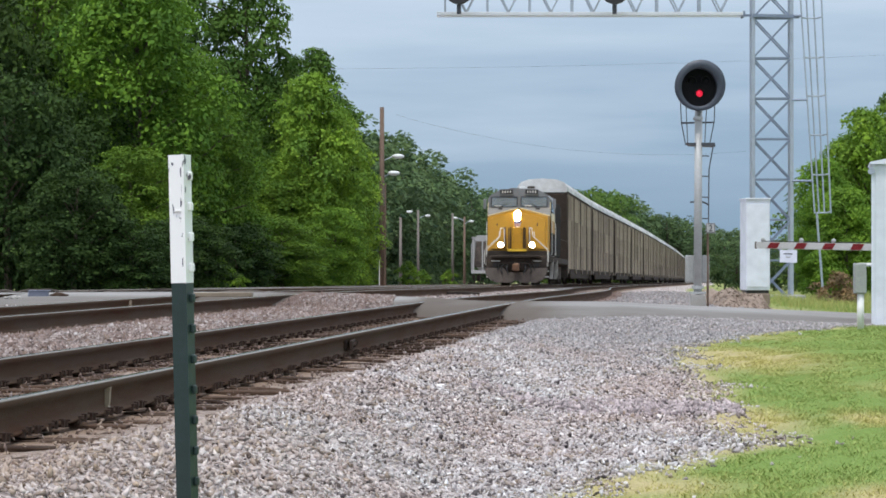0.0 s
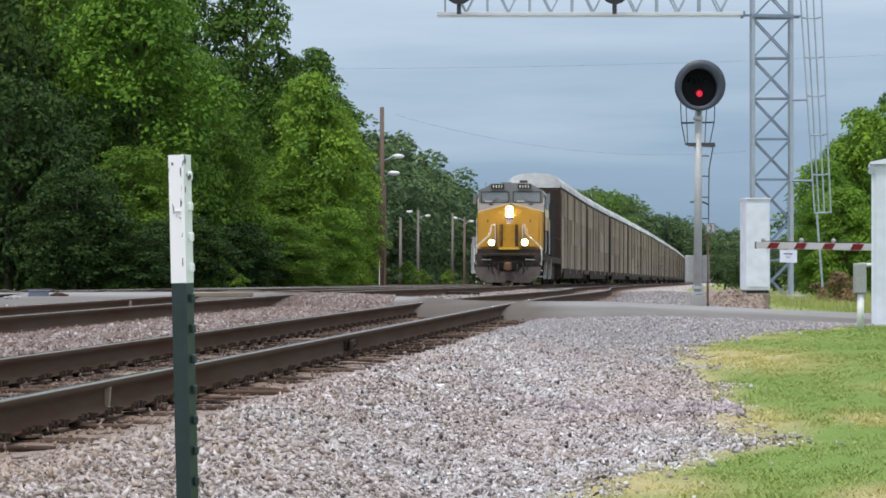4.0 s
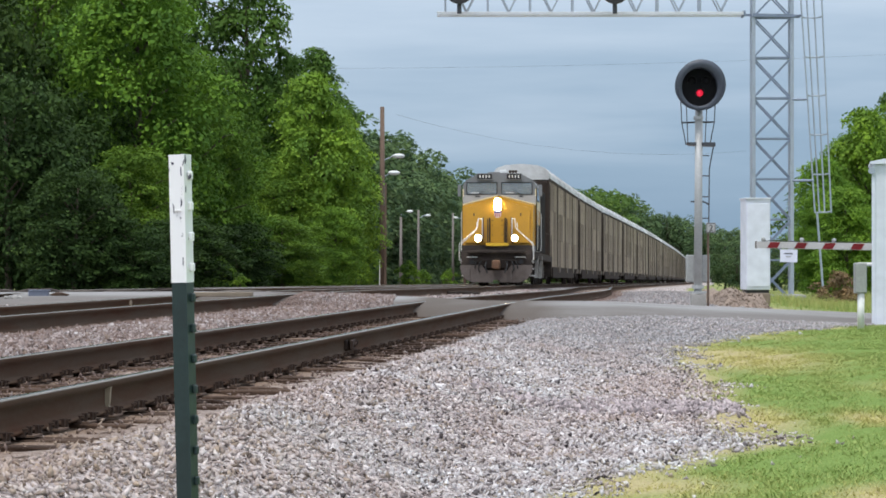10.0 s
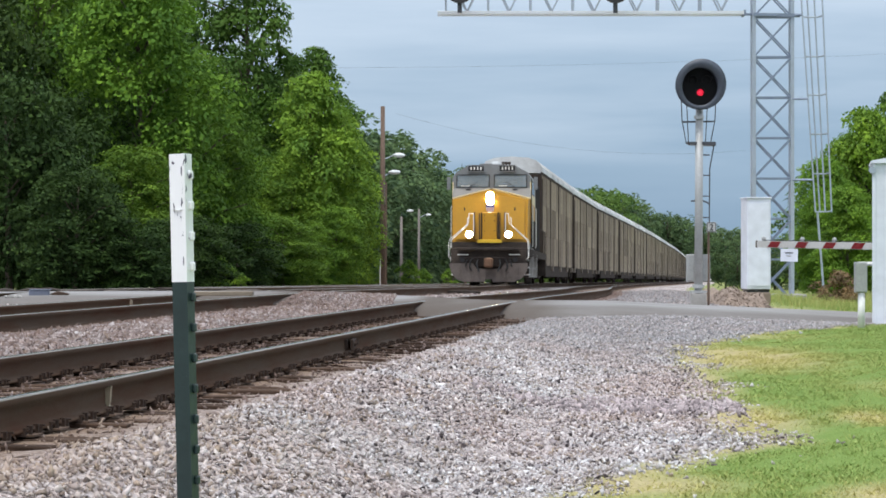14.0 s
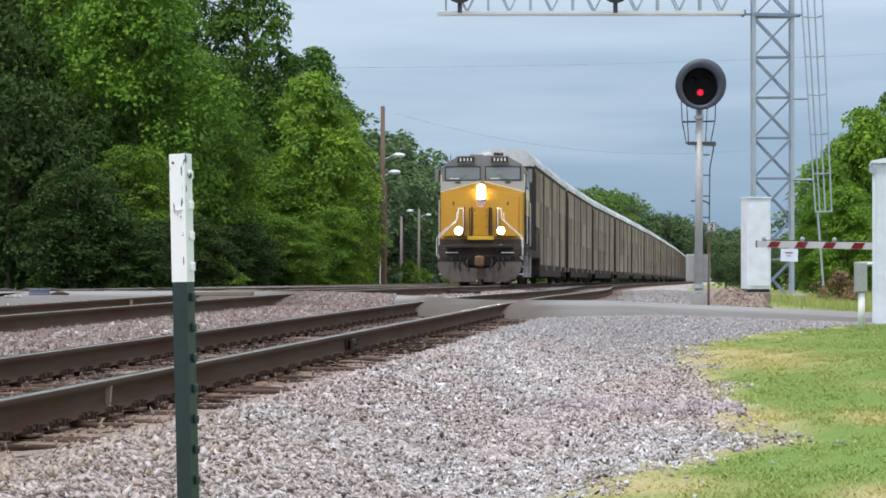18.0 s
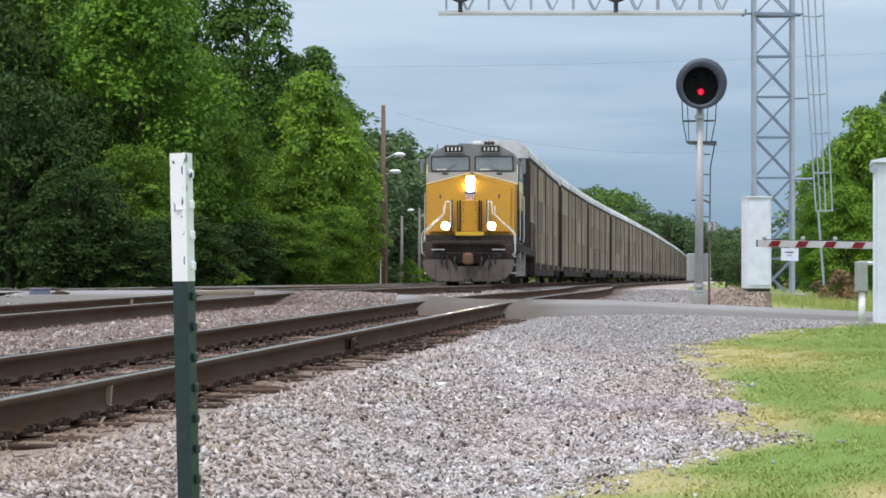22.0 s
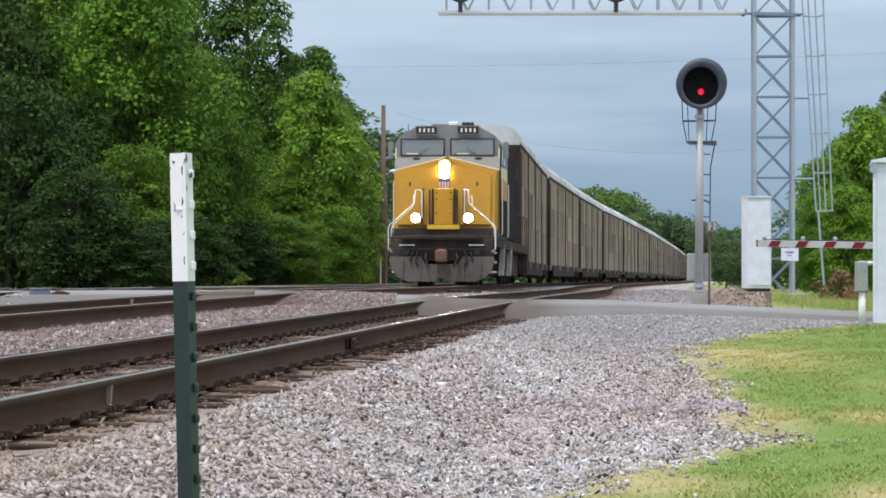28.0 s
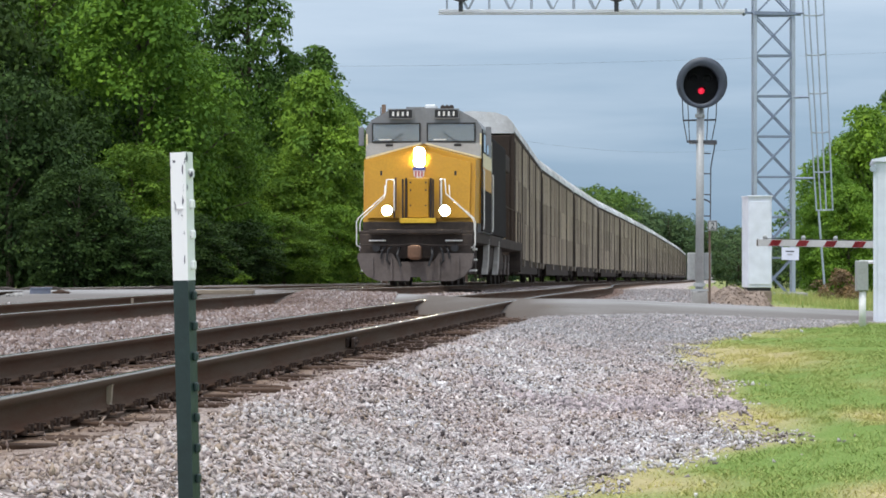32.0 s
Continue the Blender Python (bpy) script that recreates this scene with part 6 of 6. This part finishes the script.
def build_autorack():
    """Covered car carrier; local y = 0 its front end, z = 0 the rail top."""
    t = thing("autorack_car", "tall covered autorack freight car with weathered tan panels", "freight car", "cars of the freight train")
    L, W, ZF, ZW = 27.4, 1.43, 0.92, 5.32
    part("deck", box(B(), (0, L / 2, 0.94), (2 * W - 0.1, L, 0.26), bevel=0.03), RACK_FRAME, t, "dark deep side sill")
    for s in (-1, 1):
        part("side_sill", box(B(), (s * (W - 0.05), L / 2, 0.66), (0.08, L - 8.2, 0.58)), RACK_FRAME, t)
    part("centre_sill", box(B(), (0, L / 2, 0.62), (1.3, L - 8.4, 0.55), bevel=0.03), RACK_FRAME, t)
    part("brake_cylinder", tube(B(), (0.7, L / 2 - 1.2, 0.55), (0.7, L / 2 + 1.2, 0.55), 0.2, seg=10), GRIME, t)
    # posts and panels
    n = 14
    bay = (L - 0.3) / n
    pm = pn = qm = None
    for s in (-1, 1):
        for i in range(n + 1):
            y = 0.15 + i * bay
            at = pose(s * W, y, 0)
            if i % 3 == 2:
                if pm is None:
                    pm = part("post", box(B(), (0, 0, (ZF + ZW) / 2), (0.07, 0.10, ZW - ZF)), RACK_FRAME, t, "slim dark steel post")
                    pm.matrix_basis = at
                else:
                    again("post", pm, t, at)
            elif qm is None:
                qm = part("post", box(B(), (0, 0, (ZF + ZW) / 2), (0.065, 0.09, ZW - ZF)), RACK_POST, t, "slim dusty steel post")
                qm.matrix_basis = at
            else:
                again("post", qm, t, at)
        for i in range(n):
            y = 0.15 + (i + 0.5) * bay
            m = pose(s * (W + 0.005), y, 0)
            for k in range(3):
                h = (ZW - ZF) / 3
                tier = m @ Matrix.Translation((s * (0.006 if (i + k) % 3 == 0 else 0.0), 0, ZF + h * (k + 0.5)))
                if pn is None:
                    bm = box(B(), (0, 0, 0), (0.04, bay - 0.10, h - 0.012), bevel=0.005)
                    box(bm, (0, 0, 0.25), (0.052, bay - 0.16, 0.03))
                    pn = part("panel", bm, RACK_TAN, t, "weathered tan ribbed side panel")
                    pn.matrix_basis = tier
                else:
                    again("panel", pn, t, tier)
        for y, wide in ((0.10, 0.26), (L / 4, 0.15), (L / 2, 0.34), (L * 3 / 4, 0.12), (L - 0.10, 0.26)):
            part("heavy_post", box(B(), (s * (W + 0.005), y, (ZF + ZW) / 2), (0.11, wide, ZW - ZF)), RACK_FRAME, t, "dark heavy post")
        for y in (1.0, 8.6, 15.4, 21.8, 26.2):
            part("jack_pad", box(B(), (s * (W + 0.02), y, 0.80), (0.12, 0.80, 0.30), bevel=0.02), RACK_POST, t, "dusty jacking pad")
        part("top_chord", box(B(), (s * W, L / 2, ZW + 0.06), (0.11, L - 0.2, 0.14)), RACK_FRAME, t)
    # arched roof
    prof = [(-1.47, 5.38), (-1.43, 5.72), (-1.22, 5.98), (-0.80, 6.13), (0, 6.19), (0.80, 6.13), (1.22, 5.98), (1.43, 5.72), (1.47, 5.38)]
    part("roof", prism(B(), prof, 0.05, L - 0.05), RACK_ROOF, t, "pale arched steel roof")
    rib = None
    for i in range(20):
        y = 0.4 + i * (L - 0.8) / 19
        if rib is None:
            rib = part("roof_rib", prism(B(), [(x * 1.012, z + 0.02) for x, z in prof], -0.04, 0.04), RACK_ROOF, t)
            rib.matrix_basis = pose(0, y, 0)
        else:
            again("roof_rib", rib, t, pose(0, y, 0))
    # end doors
    for y0 in (0.06, L - 0.06):
        for s in (-1, 1):
            bm = box(B(), (s * 0.74, y0, (ZF + ZW) / 2), (1.44, 0.06, ZW - ZF), bevel=0.02)
            for k in range(5):
                box(bm, (s * (0.2 + k * 0.27), y0 - 0.05 * (1 if y0 < 1 else -1), (ZF + ZW) / 2), (0.07, 0.05, ZW - ZF - 0.2))
            part("end_door", bm, RACK_FRAME, t, "dark corrugated end door")
        part("coupler", box(B(), (0, y0 + (-0.45 if y0 < 1 else 0.45), 0.86), (0.3, 0.95, 0.3), bevel=0.05), GRIME, t)
    for s in (-1, 1):
        bm = B()
        for k in range(12):
            bar(bm, (s * (W + 0.06), 0.25, 1.2 + 0.33 * k), (s * (W + 0.06), 0.65, 1.2 + 0.33 * k), 0.025, 0.025)
        bar(bm, (s * (W + 0.06), 0.25, 0.9), (s * (W + 0.06), 0.25, 5.1), 0.03, 0.03)
        bar(bm, (s * (W + 0.06), 0.65, 0.9), (s * (W + 0.06), 0.65, 5.1), 0.03, 0.03)
        part("ladder", bm, RACK_FRAME, t)
    for c in (3.4, L - 3.4):
        for s in (-1, 1):
            bm = B()
            prism(bm, [(0.92 * s, 0.42), (1.06 * s, 0.42), (1.06 * s, 0.72), (0.92 * s, 0.72)], c - 1.3, c + 1.3)
            box(bm, (s * 1.0, c, 0.52), (0.22, 0.7, 0.5), bevel=0.04)
            part("truck_frame", bm, GRIME, t, "grimy truck frame")
        for d in (-0.9, 0.9):
            wheelset(t, c + d, 0.42)
    return t


loco = build_locomotive()
rack = build_autorack()
racks = [rack] + [copy_thing(rack, Matrix()) for _ in range(14)]


# ---- a parked grey covered hopper in the yard ----
def build_hopper():
    Y = 205.0
    X = place(862, Y)
    h = thing("hopper_car", "parked pale grey covered hopper car in the yard", "freight car", at=pose(X, Y, float(z1(Y)) + 0.1, 0, 0, -6))
    part("body", prism(B(), [(-1.0, 1.2), (1.0, 1.2), (1.52, 1.7), (1.52, 4.0), (1.2, 4.4), (-1.2, 4.4), (-1.52, 4.0), (-1.52, 1.7)], 3.4, 17), HOPPER_GREY, h, "pale grey hopper body")
    for s in (-1, 1):
        part("end_post", box(B(), (s * 1.3, 0.4, 2.6), (0.16, 0.16, 3.2)), HOPPER_GREY, h)
        part("end_post", box(B(), (s * 0.45, 0.4, 2.6), (0.12, 0.12, 3.2)), HOPPER_GREY, h)
        part("truck", box(B(), (s * 0.95, 2.2, 0.5), (0.2, 2.2, 0.6), bevel=0.05), GRIME, h)
    part("end_beam", box(B(), (0, 0.4, 4.15), (2.8, 0.2, 0.16)), HOPPER_GREY, h)
    # the dark material here paints shade on the sheet, not dirt
    part("slope_sheet", bar(B(), (0, 0.9, 1.5), (0, 3.5, 3.9), 2.6, 0.06), GRIME, h, "slope sheet at the end of the hopper, shade put into its dark colour")
    for s in (-1, 1):
        part("side_stay", bar(B(), (s * 1.40, 0.5, 4.1), (s * 1.45, 3.5, 4.0), 0.10, 0.12), HOPPER_GREY, h)
        part("side_ladder", box(B(), (s * 1.48, 0.55, 2.4), (0.05, 0.36, 2.4)), HOPPER_GREY, h)
    part("brake_wheel", tube(B(), (0.2, 0.26, 2.9), (0.2, 0.30, 2.9), 0.28, seg=18), HOPPER_GREY, h)
    part("end_sill", box(B(), (0, 0.3, 1.05), (2.9, 0.3, 0.3)), HOPPER_GREY, h)
    part("end_platform", box(B(), (0, 0.8, 1.22), (2.7, 0.9, 0.05)), GRIME, h)


build_hopper()


# ---- loose ballast and grass ----
def scatter_stones(name, label, seed, n, pick, size, sink, lift=0.0, level=ground_z, dust=0.0, cover=None):
    """Irregular angular stones strewn on the ground; pick gives their x, y."""
    rng = np.random.RandomState(seed)
    x, y = pick(rng, n)
    n = len(x)
    z = level(x, y)
    s = size[0] + (size[1] - size[0]) * rng.rand(n) ** 1.9
    base = np.array([(1, 0, 0), (-1, 0, 0), (0, 1, 0), (0, -1, 0), (0, 0, 1), (0, 0, -1)], float) * 0.62
    V = base[None] * (0.65 + 0.6 * rng.rand(n, 6, 1)) + rng.normal(0, 0.19, (n, 6, 3))
    V *= s[:, None, None] * np.stack([0.7 + 1.1 * rng.rand(n), 0.6 + 0.7 * rng.rand(n), 0.34 + 0.46 * rng.rand(n)], -1)[:, None]
    q = rng.normal(size=(n, 4)) * np.array([1.0, 0.6, 0.6, 1.0])
    q /= np.linalg.norm(q, axis=1, keepdims=True)
    w, a, b, c = q.T
    R = np.stack([1 - 2 * (b * b + c * c), 2 * (a * b - c * w), 2 * (a * c + b * w), 2 * (a * b + c * w), 1 - 2 * (a * a + c * c), 2 * (b * c - a * w),
                  2 * (a * c - b * w), 2 * (b * c + a * w), 1 - 2 * (a * a + b * b)], -1).reshape(n, 3, 3)
    V = np.einsum("nij,nkj->nki", R, V)
    V += np.stack([x, y, z + lift + s * sink + 0.012 * rng.rand(n)], -1)[:, None]
    tri = np.array([(0, 2, 4), (2, 1, 4), (1, 3, 4), (3, 0, 4), (2, 0, 5), (1, 2, 5), (3, 1, 5), (0, 3, 5)])
    F = (np.arange(n)[:, None, None] * 6 + tri[None]).reshape(-1, 3)
    me = raw(name, V.reshape(-1, 3), F, cover or STONE)
    at = me.attributes.new("oily", "FLOAT", "POINT")
    near_dust = dust * (0.35 + 0.65 * rng.rand(n)) * 0.8 + 0.12 * smooth_step(y, 23, 31) * rng.rand(n) + 0.08 * (1 - smooth_step(y, 11.0, 15.0)) * (1 - smooth_step(x - x1(y), 1.4, 3.6)) * rng.rand(n)
    o = np.clip(oil(x - x1(y)) * (0.5 + 0.5 * rng.rand(n)) + near_dust, 0, 0.9)
    at.data.foreach_set("value", np.repeat(o, 6).astype(np.float32))
    sand = me.attributes.new("sand", "FLOAT", "POINT")
    u = x - x1(y)
    sand.data.foreach_set("value", np.repeat(0.6 * rng.rand(n) * (1 - smooth_step(y, 11.0, 15.5)) * (1 - smooth_step(u, 1.3, 2.8)) * (u > 0.8), 6).astype(np.float32))
    silt = me.attributes.new("silt", "FLOAT", "POINT")
    silt.data.foreach_set("value", np.repeat((0.25 + 0.6 * rng.rand(n)) * smooth_step(y, 21, 29) * (x > x1(y) + 1.2), 6).astype(np.float32))
    return tagged(new(name, me), label, "ballast", kind="stuff")


def even_in_view(rng, n, y0, y1, lo, hi):
    """Points of even density between two lines of x, within the field that the lens can see."""
    y = y0 + (y1 - y0) * rng.rand(n)
    a, b = np.maximum(lo(y), -0.205 * y - 0.3), np.minimum(hi(y), 0.205 * y + 0.3)
    w = np.clip(b - a, 0, None)
    keep = rng.rand(n) < w / max(1e-6, w.max())
    y, a, w = y[keep], a[keep], w[keep]
    return a + w * rng.rand(len(y)), y


def pick_shoulder(rng, n):
    x, y = even_in_view(rng, n, 8.8, 33.6, lambda y: x1(y) + 1.34 - 0.16 * (1 - smooth_step(y, 10.8, 12.2)), lambda y: grass_edge(y) + 0.8)
    patchy = np.array([noise.noise((a * 2.1, b * 1.3, 5.0)) for a, b in zip(x, y)])
    keep = rng.rand(len(x)) < np.clip((grass_edge(y) + 0.15 - x + 0.35 * patchy) / 0.55 + 0.3, 0.004, 1)
    return x[keep], y[keep]


def pick_between(rng, n):
    return even_in_view(rng, n, 11, 37.4, lambda y: x1(y) - GAP + 0.86, lambda y: x1(y) - 0.86)


def pick_gauge(rng, n):
    return even_in_view(rng, n, 9.0, 33.0, lambda y: x1(y) - 0.68, lambda y: x1(y) + 0.68)


def pick_tie_ends(rng, n):
    return even_in_view(rng, n, 8.8, 33.2, lambda y: x1(y) + 0.86, lambda y: x1(y) + 1.35)


def pick_far_gauge(rng, n):
    return even_in_view(rng, n, 18, 60.0, lambda y: x1(y) - GAP - 4.3, lambda y: x1(y) - GAP - 0.86)


def pick_beyond(rng, n):
    return even_in_view(rng, n, 41.5, 100.0, lambda y: x1(y) - GAP + 0.9, lambda y: x1(y) + 4.6)


scatter_stones("ballast_stones", "loose pale grey crushed-stone ballast on the shoulder", 21, 190000, pick_shoulder, (0.010, 0.038), 0.05)
scatter_stones("ballast_stones", "crushed-stone ballast between the two main tracks", 22, 52000, pick_between, (0.015, 0.055), 0.05, 0.0, ground_z, 1.15)
scatter_stones("ballast_stones", "crushed stone heaped against the crossing between the tracks", 29, 12000,
               lambda r, n: even_in_view(r, n, 35.0, 38.6, lambda y: x1(y) - GAP + 0.86, lambda y: 0 * y - 0.80), (0.014, 0.045), 0.06, 0.0, road_level, 1.15)
scatter_stones("ballast_stones", "rust-stained ballast between the near rails", 23, 6500, pick_gauge, (0.008, 0.030), 0.03, 0.0, ground_z, 1.1)
scatter_stones("ballast_stones", "dirty ballast among the tie ends", 24, 1800, pick_tie_ends, (0.008, 0.030), 0.03, 0.0, ground_z, 1.1)
scatter_stones("ballast_stones", "coarse purplish stones washed into a band", 27, 3200,
               lambda r, n: (lambda y: (1.75 + 0.62 * r.normal(size=n).clip(-2.4, 1.1), y))(18.9 + 0.30 * r.normal(size=n)), (0.016, 0.050), 0.10, 0.004, ground_z, 0.0, PINK_STONE)
scatter_stones("earth_clods", "brown earth clods and stones on the bank behind the road", 33, 1500,
               lambda r, n: (5.40 + 1.2 * r.rand(n), 43.7 + 3.4 * r.rand(n) ** 1.5), (0.015, 0.055), 0.05, 0.0, bank_level, 0.6, DIRT)
scatter_stones("ballast_stones", "stray stones lying on the ties", 28, 1000, lambda r, n: even_in_view(r, n, 8.8, 33.2, lambda y: x1(y) - 0.66, lambda y: x1(y) + 1.3), (0.010, 0.028), 0.05, 0.03, ground_z, 0.9)
scatter_stones("ballast_stones", "crushed-stone ballast by the yard track", 25, 9000, pick_far_gauge, (0.02, 0.06), 0.08, 0.0, ground_z, 0.8)
scatter_stones("ballast_stones", "crushed-stone ballast beyond the road", 26, 20000, pick_beyond, (0.02, 0.07), 0.08, 0.0, ground_z, 0.7)


def grow_grass():
    rng = np.random.RandomState(31)
    n = 330000
    x, y = even_in_view(rng, n, 11.5, 33.5, lambda y: grass_edge(y) - 0.45, lambda y: 0.205 * y + 0.3)
    n = len(x)
    wander = np.array([noise.noise((a * 2.3, b * 1.7, 9.0)) for a, b in zip(x, y)])
    fade = np.clip((x - grass_edge(y) + 0.25 + 0.5 * wander) / 0.8, 0, 1)
    clump = np.array([noise.noise((a * 1.6, b * 1.1, 3.0)) for a, b in zip(x, y)])
    keep = rng.rand(n) < (0.04 + 0.96 * fade ** 1.4) * np.clip(0.75 + 0.9 * clump, 0.15, 1)
    x, y, clump, fade = x[keep], y[keep], clump[keep], fade[keep]
    n = len(x)
    h = (0.009 + 0.020 * rng.rand(n) ** 1.5) * (0.6 + 0.5 * fade) * (1 + 0.6 * np.clip(clump, 0, 1)) * (1 + 0.9 * smooth_step(y, 26, 31) * smooth_step(x, 5.0, 6.2))
    a = rng.rand(n) * 2 * math.pi
    w = 0.0025 + 0.0035 * rng.rand(n)
    lean = h * (0.6 + 0.9 * rng.rand(n))
    b = rng.rand(n) * 2 * math.pi
    z = ground_z(x, y) - 0.005
    P = np.stack([np.stack([x - w * np.cos(a), y - w * np.sin(a), z], -1), np.stack([x + w * np.cos(a), y + w * np.sin(a), z], -1),
                  np.stack([x + lean * np.cos(b), y + lean * np.sin(b), z + h], -1)], 1)
    me = raw("grass", P.reshape(-1, 3), np.arange(n * 3).reshape(-1, 3), GRASS_BLADE)
    at = me.attributes.new("dry", "FLOAT", "POINT")
    d = np.clip(dry_grass(x, y) * 1.15 + 0.12 + 0.5 * (1 - fade) + rng.normal(0, 0.16, n), 0, 1)
    at.data.foreach_set("value", np.repeat(d, 3).astype(np.float32))
    tagged(new("grass", me), "short green grass with straw-coloured patches", "grass", kind="stuff")


grow_grass()


def grow_weeds():
    """Tall rank weeds between the road and the right-hand trees."""
    rng = np.random.RandomState(37)
    n = 110000
    y = 44.5 + 40 * rng.rand(n)
    u = 4.6 + 10.0 * rng.rand(n)
    x = x1(y) + u
    c = np.array([noise.noise((a * 0.5, b * 0.3, 7.0)) for a, b in zip(x, y)])
    keep = (rng.rand(n) < np.clip(0.45 + 1.4 * c, 0.05, 1) * smooth_step(u, 4.5, 6.0)) & ((np.abs(x - place(1336, 52)) > 0.8) | (np.abs(y - 52) > 1))
    x, y, c = x[keep], y[keep], c[keep]
    n = len(x)
    h = (0.06 + 0.32 * rng.rand(n) ** 1.5) * (0.7 + 0.9 * np.clip(c, 0, 1)) * (0.6 + 0.6 * smooth_step(y, 50, 75))
    a, b = rng.rand(n) * 2 * math.pi, rng.rand(n) * 2 * math.pi
    w = 0.005 + 0.009 * rng.rand(n)
    z = ground_z(x, y) - 0.01
    lean = h * (0.1 + 0.45 * rng.rand(n))
    P = np.stack([np.stack([x - w * np.cos(a), y - w * np.sin(a), z], -1), np.stack([x + w * np.cos(a), y + w * np.sin(a), z], -1),
                  np.stack([x + lean * np.cos(b), y + lean * np.sin(b), z + h], -1)], 1)
    me = raw("weeds", P.reshape(-1, 3), np.arange(n * 3).reshape(-1, 3), GRASS_BLADE)
    at = me.attributes.new("dry", "FLOAT", "POINT")
    at.data.foreach_set("value", np.repeat(np.clip(0.30 + 0.6 * c + rng.normal(0, 0.22, n), 0, 1), 3).astype(np.float32))
    tagged(new("weeds", me), "tall rank green and straw weeds beyond the road", "weeds", kind="stuff")


grow_weeds()


# ---- how the train runs ----
SPEED = 1.594
START = 111.6


def on_track(s, lean=0.0):
    """The point of the train's track at y = s; lean is how far the tall cars sway in the curve."""
    sway = float(np.interp(s, [80, 112, 131, 165, 200, 300], [-0.27, -0.27, -0.12, 0.08, 0.15, 0.18]))
    return Vector((float(x2(s)) + lean * sway, s, float(z2(s))))


def body_pose(front, a, b, lean=0.0):
    """The pose of a car whose local y = 0 stands at front and whose trucks are a and b behind it."""
    p, q = on_track(front + a, lean), on_track(front + b, lean)
    d = (q - p).normalized()
    o = p - d * a
    return Matrix.Translation(o) @ pose(0, 0, 0, math.degrees(math.asin(d.z)), 0, -math.degrees(math.atan2(d.x, d.y)))


def motions():
    times = [0, 2, 4, 6, 8, 10, 12, 14, 16, 18, 20, 22, 24, 26, 28, 30, 32]
    walk(loco, [(t, body_pose(START - SPEED * t, 1.35, 15.3)) for t in times])
    gap = 20.2
    for i, car in enumerate(racks):
        walk(car, [(t, body_pose(START - SPEED * t + gap + 28.1 * i, 3.4, 23.6, 1.0)) for t in times])
    spin = [0.4 * k for k in range(81)]
    for car in [loco] + racks[:3]:
        for w in [o for o in car.children if o.name.startswith("wheelset")]:
            y, r = w.matrix_basis.translation.y, w.matrix_basis.translation.z
            walk(w, [(t, pose(0, y, r, math.degrees(SPEED * t / r), 0, 0)) for t in spin])


motions()
